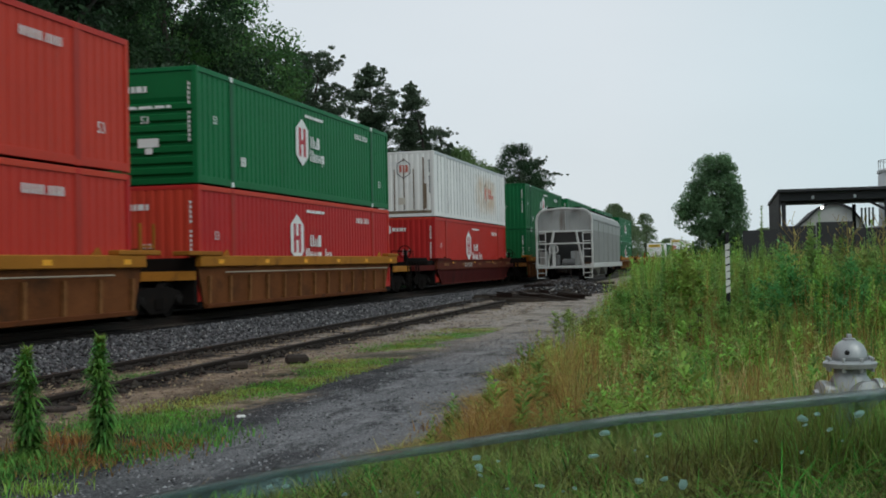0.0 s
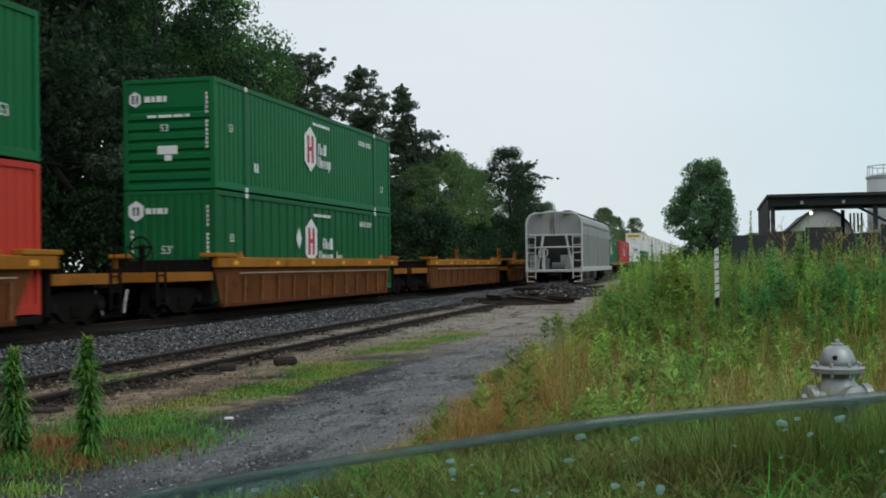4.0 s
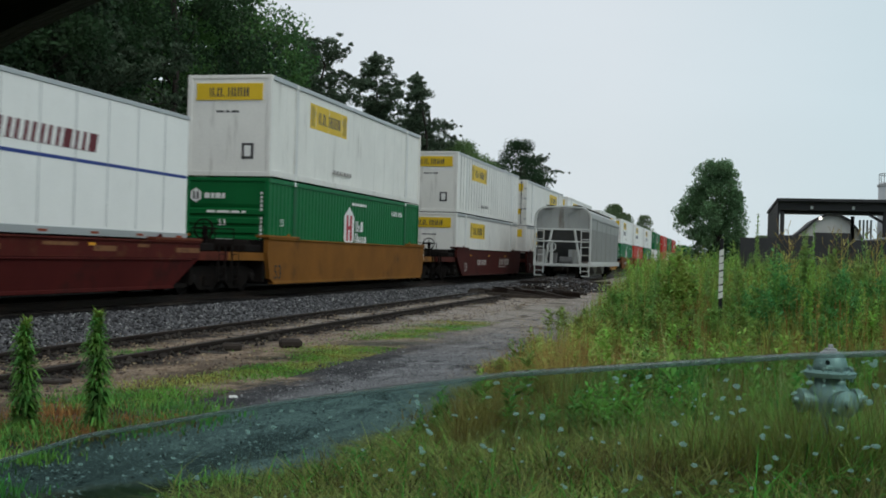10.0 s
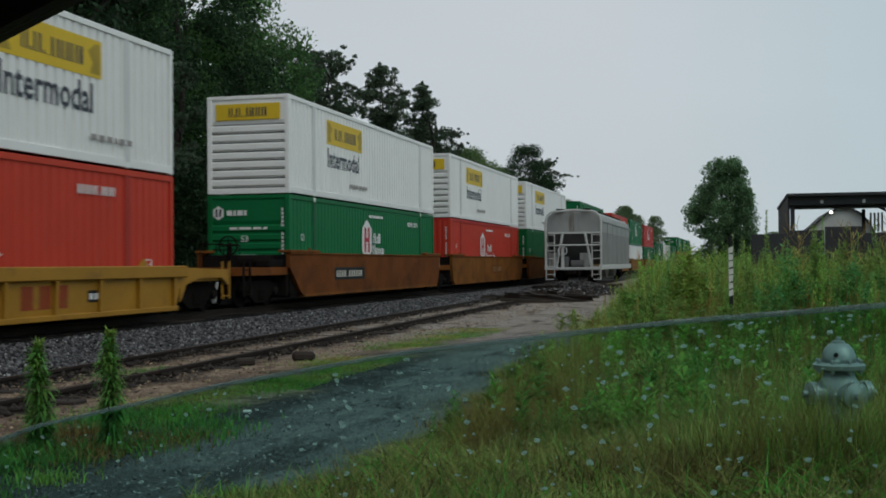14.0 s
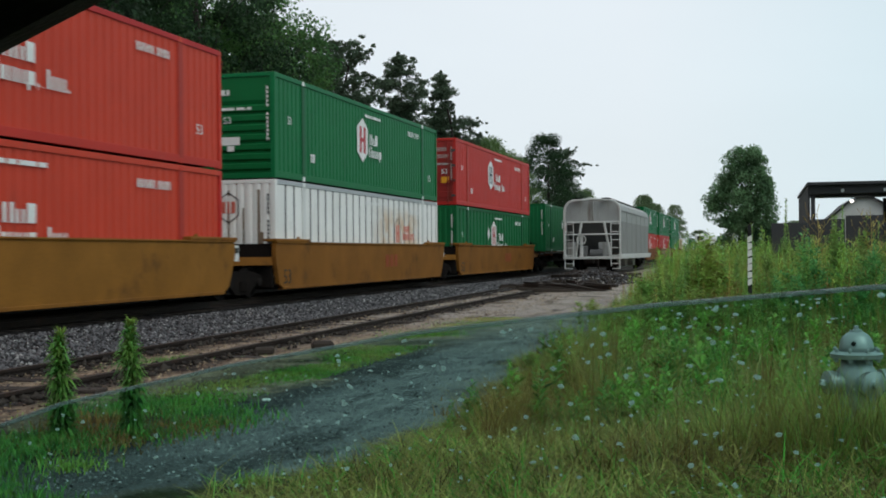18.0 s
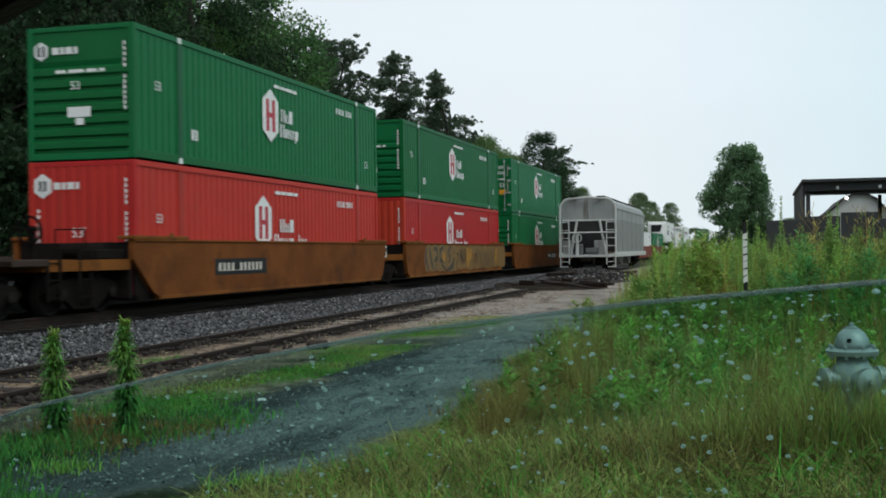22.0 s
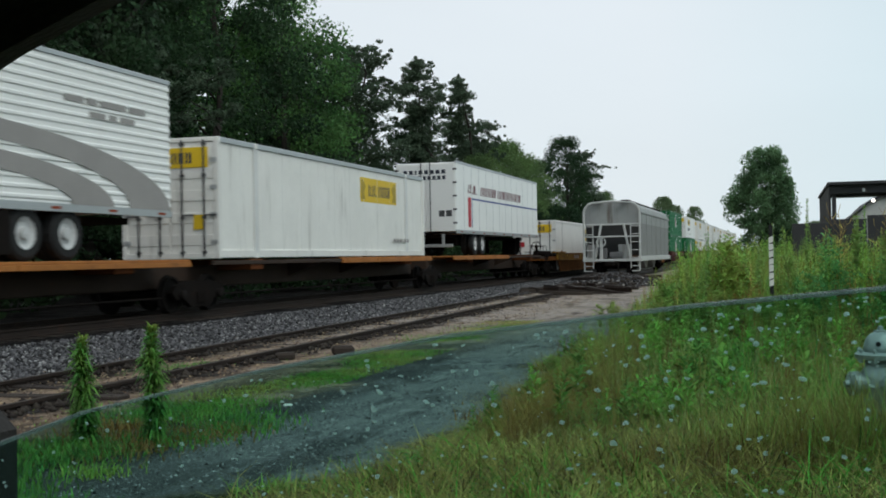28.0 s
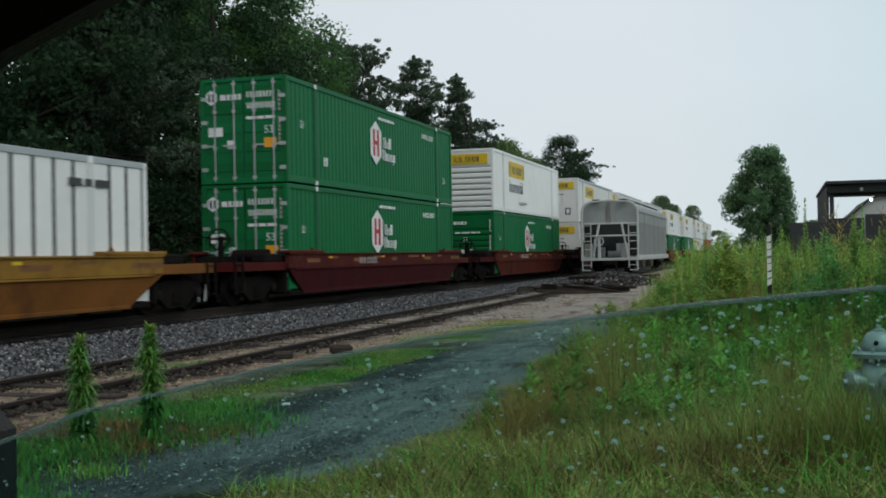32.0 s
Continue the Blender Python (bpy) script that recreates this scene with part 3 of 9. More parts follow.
    col = mix(cinder, col, mix(rng(grit, 0.50, 0.66), (0.026, 0.027, 0.030), (0.16, 0.16, 0.165)))
    col = mix(math_node("MULTIPLY", worn, rng(noise_tex(0.7), 0.36, 0.50, 0.35, 1.0)), col, pale)
    col = mix(rail_side, col, coal)
    col = mix(rot, col, (0.024, 0.019, 0.016))
    col = mix(rng(sep.outputs[0], -11.6, -12.1), col, line_shade)
    far = rng(y, 90, 130)
    col = mix(far, col, turf)
    l.new(col, b.inputs["Base Color"])
    l.new(rng(noise_tex(1.1), 0.4, 0.65, 0.9, 0.55), b.inputs["Roughness"])
    bp = n.new("ShaderNodeBump")
    bp.inputs["Strength"].default_value, bp.inputs["Distance"].default_value = 0.9, 0.06
    l.new(math_node("ADD", math_node("ADD", fine, mid), math_node("MULTIPLY", grit, 0.5)), bp.inputs["Height"])
    l.new(bp.outputs[0], b.inputs["Normal"])
    return m


def glass_material():
    """Tinted side glass: clear, a little green, with a weak mirror and a film of damp and dust."""
    m = bpy.data.materials.new("tinted_side_glass")
    m.use_nodes = True
    n, l = m.node_tree.nodes, m.node_tree.links
    n.remove(n["Principled BSDF"])
    tr, gl, df = n.new("ShaderNodeBsdfTransparent"), n.new("ShaderNodeBsdfGlossy"), n.new("ShaderNodeBsdfDiffuse")
    tr.inputs["Color"].default_value = (0.70, 0.89, 0.85, 1)
    gl.inputs["Roughness"].default_value = 0.03
    df.inputs["Color"].default_value = (0.45, 0.56, 0.55, 1)
    fr = n.new("ShaderNodeFresnel")
    fr.inputs["IOR"].default_value = 1.35
    a, c = n.new("ShaderNodeMixShader"), n.new("ShaderNodeMixShader")
    l.new(fr.outputs[0], a.inputs[0])
    l.new(tr.outputs[0], a.inputs[1])
    l.new(gl.outputs[0], a.inputs[2])
    tc, nz = n.new("ShaderNodeTexCoord"), n.new("ShaderNodeTexNoise")
    nz.inputs["Scale"].default_value = 9
    l.new(tc.outputs["Object"], nz.inputs["Vector"])
    mr = n.new("ShaderNodeMapRange")
    mr.inputs["To Min"].default_value, mr.inputs["To Max"].default_value = 0.01, 0.045
    l.new(nz.outputs[0], mr.inputs[0])
    l.new(mr.outputs[0], c.inputs[0])
    l.new(a.outputs[0], c.inputs[1])
    l.new(df.outputs[0], c.inputs[2])
    l.new(c.outputs[0], n["Material Output"].inputs["Surface"])
    return m


def stained(name, y0, y1):
    """White panel paint with one broad tan and rusty wash that fades out along the box."""
    m = mat(name, (0.76, 0.75, 0.72), 0.5, vary=0.07, dirt=(0.46, 0.36, 0.26), dirt_amount=0.24, streak=True, rand=0.06)
    n, l = m.node_tree.nodes, m.node_tree.links
    b = n["Principled BSDF"]
    src = b.inputs["Base Color"].links[0].from_socket
    tc, sep, nz = n.new("ShaderNodeTexCoord"), n.new("ShaderNodeSeparateXYZ"), n.new("ShaderNodeTexNoise")
    nz.inputs["Scale"].default_value, nz.inputs["Detail"].default_value = 2.2, 6
    l.new(tc.outputs["Object"], sep.inputs[0])
    l.new(tc.outputs["Object"], nz.inputs["Vector"])
    out = None
    for axis, a, c in ((1, y0 - 0.3, y0 + 0.9), (1, y1 + 0.3, y1 - 0.9), (2, 0.35, 0.95), (2, 2.55, 2.0)):
        r = n.new("ShaderNodeMapRange")
        r.inputs["From Min"].default_value, r.inputs["From Max"].default_value = a, c
        l.new(sep.outputs[axis], r.inputs[0])
        if out is None:
            out = r.outputs[0]
        else:
            k = n.new("ShaderNodeMath")
            k.operation = "MULTIPLY"
            l.new(out, k.inputs[0])
            l.new(r.outputs[0], k.inputs[1])
            out = k.outputs[0]
    rag, k = n.new("ShaderNodeMapRange"), n.new("ShaderNodeMath")
    rag.inputs["From Min"].default_value, rag.inputs["From Max"].default_value = 0.30, 0.58
    l.new(nz.outputs[0], rag.inputs[0])
    k.operation = "MULTIPLY"
    l.new(out, k.inputs[0])
    l.new(rag.outputs[0], k.inputs[1])
    mx = n.new("ShaderNodeMixRGB")
    l.new(k.outputs[0], mx.inputs[0])
    l.new(src, mx.inputs[1])
    mx.inputs[2].default_value = (0.62, 0.47, 0.33, 1)
    l.new(mx.outputs[0], b.inputs["Base Color"])
    return m


M["ground"], M["glass"] = ground_material(), glass_material()
M["stain_far"], M["stain_near"] = stained("washed_panel_paint", 0.3, 5.6), stained("washed_near_panel_paint", -4.8, -0.75)


def wet_material(name, col, clear, gloss=0.06, lens=0.0):
    """Water and ground glass edges: pale where the sky comes through them, with a small clear share."""
    m = bpy.data.materials.new(name)
    m.use_nodes = True
    n, l = m.node_tree.nodes, m.node_tree.links
    n.remove(n["Principled BSDF"])
    tl, tr, gl = n.new("ShaderNodeBsdfTranslucent"), n.new("ShaderNodeBsdfTransparent"), n.new("ShaderNodeBsdfGlossy")
    tl.inputs["Color"].default_value = (*col, 1)
    gl.inputs["Roughness"].default_value = 0.15
    a, c = n.new("ShaderNodeMixShader"), n.new("ShaderNodeMixShader")
    a.inputs[0].default_value, c.inputs[0].default_value = clear, gloss
    l.new(tl.outputs[0], a.inputs[1])
    l.new(tr.outputs[0], a.inputs[2])
    l.new(a.outputs[0], c.inputs[1])
    l.new(gl.outputs[0], c.inputs[2])
    if lens:
        rf, d = n.new("ShaderNodeBsdfRefraction"), n.new("ShaderNodeMixShader")
        rf.inputs["IOR"].default_value, rf.inputs["Roughness"].default_value, d.inputs[0].default_value = 1.33, 0.1, lens
        l.new(c.outputs[0], d.inputs[1])
        l.new(rf.outputs[0], d.inputs[2])
        l.new(d.outputs[0], n["Material Output"].inputs["Surface"])
        return m
    l.new(c.outputs[0], n["Material Output"].inputs["Surface"])
    return m


M["drop"], M["edge"] = wet_material("raindrop_water", (0.98, 1.0, 0.98), 0.26, 0.03, 0.14), wet_material("ground_glass_edge", (0.44, 0.51, 0.49), 0.58)


# ---- mesh building ----
class Build:
    """Collects vertices and faces of one part."""

    def __init__(self):
        self.v, self.f = [], []

    def add(self, verts, faces):
        k = len(self.v)
        self.v += [tuple(p) for p in verts]
        self.f += [tuple(i + k for i in q) for q in faces]
        return self

    def box(self, x0, x1, y0, y1, z0, z1, c=0.0):
        """A box; c is the chamfer of its edges."""
        if c <= 0:
            p = [(x, y, z) for x in (x0, x1) for y in (y0, y1) for z in (z0, z1)]
            return self.add(p, [(0, 1, 3, 2), (4, 6, 7, 5), (0, 4, 5, 1), (2, 3, 7, 6), (0, 2, 6, 4), (1, 5, 7, 3)])
        p, key = [], {}
        for i, x in enumerate((x0, x1)):
            for j, y in enumerate((y0, y1)):
                for k, z in enumerate((z0, z1)):
                    s = (1 if i == 0 else -1, 1 if j == 0 else -1, 1 if k == 0 else -1)
                    for a in range(3):
                        key[i, j, k, a] = len(p)
                        q = [x, y, z]
                        for d in range(3):
                            if d != a:
                                q[d] += s[d] * c
                        p.append(q)
        f = []
        for i in (0, 1):
            f.append([key[i, j, k, 0] for j, k in ((0, 0), (0, 1), (1, 1), (1, 0))])
            f.append([key[j, i, k, 1] for j, k in ((0, 0), (0, 1), (1, 1), (1, 0))])
            f.append([key[j, k, i, 2] for j, k in ((0, 0), (0, 1), (1, 1), (1, 0))])
            for j in (0, 1):
                f.append([key[i, j, 0, 0], key[i, j, 1, 0], key[i, j, 1, 1], key[i, j, 0, 1]])
                f.append([key[i, 0, j, 0], key[i, 1, j, 0], key[i, 1, j, 2], key[i, 0, j, 2]])
                f.append([key[0, i, j, 1], key[1, i, j, 1], key[1, i, j, 2], key[0, i, j, 2]])
                for k in (0, 1):
                    f.append([key[i, j, k, 0], key[i, j, k, 1], key[i, j, k, 2]])
        return self.add(p, f)

    def prism(self, pts, axis, a, b):
        """A polygon (2D points in the two other axes, in order) drawn out along an axis from a to b."""
        n = len(pts)

        def at(p, d):
            q = list(p)
            q.insert(axis, d)
            return q
        v = [at(p, a) for p in pts] + [at(p, b) for p in pts]
        f = [tuple(range(n - 1, -1, -1)), tuple(range(n, 2 * n))]
        f += [(i, (i + 1) % n, n + (i + 1) % n, n + i) for i in range(n)]
        return self.add(v, f)

    def tube(self, p, q, r, n=8, r2=None):
        """A round bar from p to q."""
        p, q = Vector(p), Vector(q)
        d = (q - p).normalized()
        u = d.orthogonal().normalized()
        w = d.cross(u)
        r2 = r if r2 is None else r2
        ring = [(math.cos(2 * math.pi * i / n), math.sin(2 * math.pi * i / n)) for i in range(n)]
        v = [p + (u * c + w * s) * r for c, s in ring] + [q + (u * c + w * s) * r2 for c, s in ring]
        f = [(i, (i + 1) % n, n + (i + 1) % n, n + i) for i in range(n)]
        f += [tuple(range(n - 1, -1, -1)), tuple(range(n, 2 * n))]
        return self.add(v, f)

    def lathe(self, prof, n=16, axis=2, at=(0, 0, 0), hollow=False):
        """A turned body: (radius, height) pairs about an axis; hollow makes a ring of a closed section."""
        prof = list(prof) + [prof[0]] if hollow else prof
        v, f = [], []
        for r, h in prof:
            for i in range(n):
                c, s = r * math.cos(2 * math.pi * i / n), r * math.sin(2 * math.pi * i / n)
                q = [c, s]
                q.insert(axis, h)
                v.append([q[k] + at[k] for k in range(3)])
        for j in range(len(prof) - 1):
            f += [(j * n + i, j * n + (i + 1) % n, (j + 1) * n + (i + 1) % n, (j + 1) * n + i) for i in range(n)]
        if hollow:
            k = (len(prof) - 1) * n
            v, f = v[:k], [tuple(i % k for i in q) for q in f]
        else:
            f += [tuple(range(n - 1, -1, -1)), tuple((len(prof) - 1) * n + i for i in range(n))]
        return self.add(v, f)

    def mesh(self, name, material, smooth=False):
        me = bpy.data.meshes.new(name)
        me.from_pydata(self.v, [], self.f)
        bm = bmesh.new()
        bm.from_mesh(me)
        bmesh.ops.recalc_face_normals(bm, faces=bm.faces)
        bm.to_mesh(me)
        bm.free()
        if smooth:
            for p in me.polygons:
                p.use_smooth = True
        me.materials.append(material)
        return me


def part(name, build, material, parent=None, label="", smooth=False, at=None):
    """Links one mesh object under a thing or a part."""
    me = build if isinstance(build, bpy.types.Mesh) else build.mesh(name, material, smooth)
    ob = new(name, me)
    if parent is not None:
        ob.parent = parent
    if at is not None:
        ob.matrix_basis = at
    return tagged(ob, label)


def thing(name, label, category, group="", kind="", at=None):
    ob = tagged(new(name), label, category, group, kind)
    if at is not None:
        ob.matrix_basis = at
    return ob


def fast_mesh(name, verts, faces, material, smooth=False):
    """A mesh straight from arrays (faces all triangles or all quads)."""
    me = bpy.data.meshes.new(name)
    verts, faces = np.asarray(verts, np.float32), np.asarray(faces, np.int32)
    k = faces.shape[1]
    me.vertices.add(len(verts))
    me.vertices.foreach_set("co", verts.ravel())
    me.loops.add(faces.size)
    me.loops.foreach_set("vertex_index", faces.ravel())
    me.polygons.add(len(faces))
    me.polygons.foreach_set("loop_start", np.arange(0, faces.size, k, dtype=np.int32))
    me.polygons.foreach_set("loop_total", np.full(len(faces), k, np.int32))
    if smooth:
        me.polygons.foreach_set("use_smooth", np.ones(len(faces), bool))
    me.update(calc_edges=True)
    me.validate()
    me.materials.append(material)
    return me


_words = {}


def words(text, size, material, squeeze=1.0, slant=0.0):
    """Lettering as a thin mesh in the built-in font, standing in the plane x = 0 and running along +y."""
    key = (text, size, material.name, squeeze, slant)
    if key not in _words:
        cu = bpy.data.curves.new("lettering", "FONT")
        cu.body, cu.size, cu.extrude, cu.resolution_u, cu.shear, cu.offset = text, size, 0.002, 2, slant, 0.016 * size * (len(text) > 4)
        ob = bpy.data.objects.new("lettering", cu)
        scene.collection.objects.link(ob)
        me = bpy.data.meshes.new_from_object(ob)
        bpy.data.objects.remove(ob)
        me.transform(Matrix(((0, 0, 1, 0), (squeeze, 0, 0, 0), (0, 1, 0, 0), (0, 0, 0, 1))))
        me.materials.clear()
        me.materials.append(material)
        _words[key] = me
    return _words[key]


# ---- containers and trailers ----
CL, CW, CH = 16.154, 2.6, 2.896


def bars(face, spans, z0, z1, depth=0.004):
    """Plain bars in the place of lettering, joined along their foot: on the side (x = face) or on the near end (y = face)."""
    foot = min(0.012, (z1 - z0) * 0.12)
    spans = sorted(spans)
    if len(spans) == 1:
        pts = [(spans[0][0], z0), (spans[0][1], z0), (spans[0][1], z1), (spans[0][0], z1)]
    else:
        pts = [(spans[0][0], z0), (spans[-1][1], z0)]
        for k, (a, c) in enumerate(reversed(spans)):
            pts += [(c, z1), (a, z1)] if k == 0 else [(c, z0 + foot), (c, z1), (a, z1)]
            if k < len(spans) - 1:
                pts.append((a, z0 + foot))
    if face > 0:
        return Build().prism(pts, 0, face, face + depth)
    return Build().prism(pts, 1, face - depth, face)


def spread(a, c, widths):
    """Splits the stretch a..c into bars by relative widths with small gaps between."""
    k = (c - a) / (sum(widths) + 0.5 * (len(widths) - 1))
    out, x = [], a
    for w in widths:
        out.append((x, x + w * k))
        x += (w + 0.5) * k
    return out


TWO_LINES = ([("n", 1.0, 0, 1.0), ("u", 0.85, 0, 0.68), ("o", 0.85, 0, 1.0)],
             [("u", 1.1, 0, 1.0), ("o", 0.5, 0, 0.7), ("n", 0.85, 0, 0.7), ("u", 0.85, 0, 0.68), ("o", 0.85, -0.28, 0.7)])
ENDING = [("o", 0.22, -0.15, 0.16), ("", 0.5, 0, 0), ("o", 0.32, 0, 1.0), ("n", 0.8, 0, 0.7), ("u", 0.7, 0, 0.7), ("o", 0.22, 0, 0.17)]
PANEL_NAME = [("u", 0.8, 0, 1), ("o", 0.2, 0, 0.2), ("n", 0.9, 0, 1), ("o", 0.2, 0, 0.2), ("", 0.35, 0, 0), ("n", 1, 0, 1), ("u", 1, 0, 1), ("n", 1, 0, 1), ("o", 0.45, 0, 1)]


def blocks(face, a, c, z0, z1, shapes, slant=0.0, depth=0.004):
    """Plain upright blocks in the place of a name, joined along their foot: one broad stem (o) or two thin ones (n, u)."""
    total = sum(q[1] for q in shapes) + 0.24 * (len(shapes) - 1)
    k, x, h = (c - a) / total, a, z1 - z0
    under, over = [], []
    for kind, w, lo, hi in shapes:
        x0, x1, q = x, x + w * k, z0 + hi * h
        x += (w + 0.24) * k
        if not kind:
            continue
        d, top, foot = (x1 - x0) * 0.32, [(x0, z0 + 0.006), (x0, q)], [(x0, z0)]
        if lo < 0:
            foot += [(x0, z0 + lo * h), (x0 + d, z0 + lo * h), (x0 + d, z0)]
        if kind in "nu":
            top += [(x0 + d, q), (x0 + d, z0 + 0.006), (x1 - d, z0 + 0.006), (x1 - d, q)]
        under += foot + [(x1, z0)]
        over += top + [(x1, q), (x1, z0 + 0.006)]
    pts = [(u + slant * (v - z0), v) for u, v in under + over[-2:0:-1]]
    return Build().prism(pts, 0, face, face + depth) if face > 0 else Build().prism(pts, 1, face - depth, face)


def wave(pitch, depth, length, x):
    """Points of a pressed sheet along y: flat crests and troughs."""
    n = max(2, int(length / pitch))
    p, pts = length / n, []
    for i in range(n):
        y = -length / 2 + i * p
        pts += [(x, y), (x, y + 0.62 * p), (x - depth, y + 0.70 * p), (x - depth, y + 0.92 * p)]
    pts.append((x, length / 2))
    return pts


def column_mark(face, x0, x1, z0, z1, n):
    """A stencilled column of short strokes on an end wall."""
    p, pts = (z1 - z0) / n, [(x0, z0)]
    for i in range(n):
        z = z0 + i * p
        pts += [(x0 + 0.012, z + 0.22 * p), (x1, z + 0.22 * p), (x1, z + 0.78 * p), (x0 + 0.012, z + 0.78 * p)]
    return Build().prism(pts + [(x0, z1)], 1, face - 0.004, face)


def shield(root, face, y, z, w, h, red="logo_red"):
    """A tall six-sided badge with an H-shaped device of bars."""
    side = face > 0
    pts = [(-w / 2, -h * 0.28), (0, -h / 2), (w / 2, -h * 0.28), (w / 2, h * 0.28), (0, h / 2), (-w / 2, h * 0.28)]
    pts = [(y + a, z + c) for a, c in pts]
    b = Build()
    if side:
        b.prism(pts, 0, face, face + 0.004)
    else:
        b.prism(pts, 1, face - 0.004, face)
    part("badge", b, M["logo_white"], root)
    f0, f1 = (face + 0.004, face + 0.007) if side else (face - 0.007, face - 0.004)
    pts = [(-0.28, -0.30), (-0.09, -0.30), (-0.09, -0.04), (0.09, -0.04), (0.09, -0.30), (0.28, -0.30), (0.28, 0.30), (0.09, 0.30), (0.09, 0.05), (-0.09, 0.05), (-0.09, 0.30), (-0.28, 0.30)]
    d = Build().prism([(y + a * w, z + c * h) for a, c in pts], 0 if side else 1, f0, f1)
    part("badge_device", d, M[red], root)


def ring(outer, inner, axis, a, c):
    """A flat closed frame between two outlines, drawn along an axis from a to c."""
    n, v = len(outer), []
    for d in (a, c):
        for p in outer + inner:
            q = list(p)
            q.insert(axis, d)
            v.append(q)
    f = []
    for k in range(n):
        m = (k + 1) % n
        f += [(k, m, n + m, n + k), (2 * n + k, 3 * n + k, 3 * n + m, 2 * n + m), (k, 2 * n + k, 2 * n + m, m), (n + k, n + m, 3 * n + m, 3 * n + k)]
    return Build().add(v, f)


def faded_badge(root, face, y, z):
    """A tall hexagon in thin dark outline with an H-shaped device and bars in worn red."""
    w, h = 0.78, 1.15
    out = [(0, h / 2), (w / 2, h * 0.27), (w / 2, -h * 0.27), (0, -h / 2), (-w / 2, -h * 0.27), (-w / 2, h * 0.27)]
    part("badge_outline", ring([(y + a, z + c) for a, c in out], [(y + a * 0.9, z + c * 0.93) for a, c in out], 0, face, face + 0.003), M["gap"], root)
    pts = [(-0.26, -0.27), (-0.06, -0.27), (-0.06, -0.04), (0.06, -0.04), (0.06, -0.27), (0.26, -0.27), (0.26, 0.27), (0.06, 0.27), (0.06, 0.05), (-0.06, 0.05), (-0.06, 0.27), (-0.26, 0.27)]
    part("badge_device", Build().prism([(y + a * w, z + c * h) for a, c in pts], 0, face, face + 0.004), M["worn_red"], root)
    part("lettering", bars(face, spread(y + 0.75, y + 1.35, (1.0, 0.8, 0.8)), z + 0.06, z + 0.30), M["worn_red"], root)
    part("lettering", bars(face, spread(y + 0.62, y + 2.05, (1.1, 0.6, 0.8, 0.8, 0.8, 0.3, 0.3, 0.7, 0.6)), z - 0.22, z + 0.02), M["worn_red"], root)


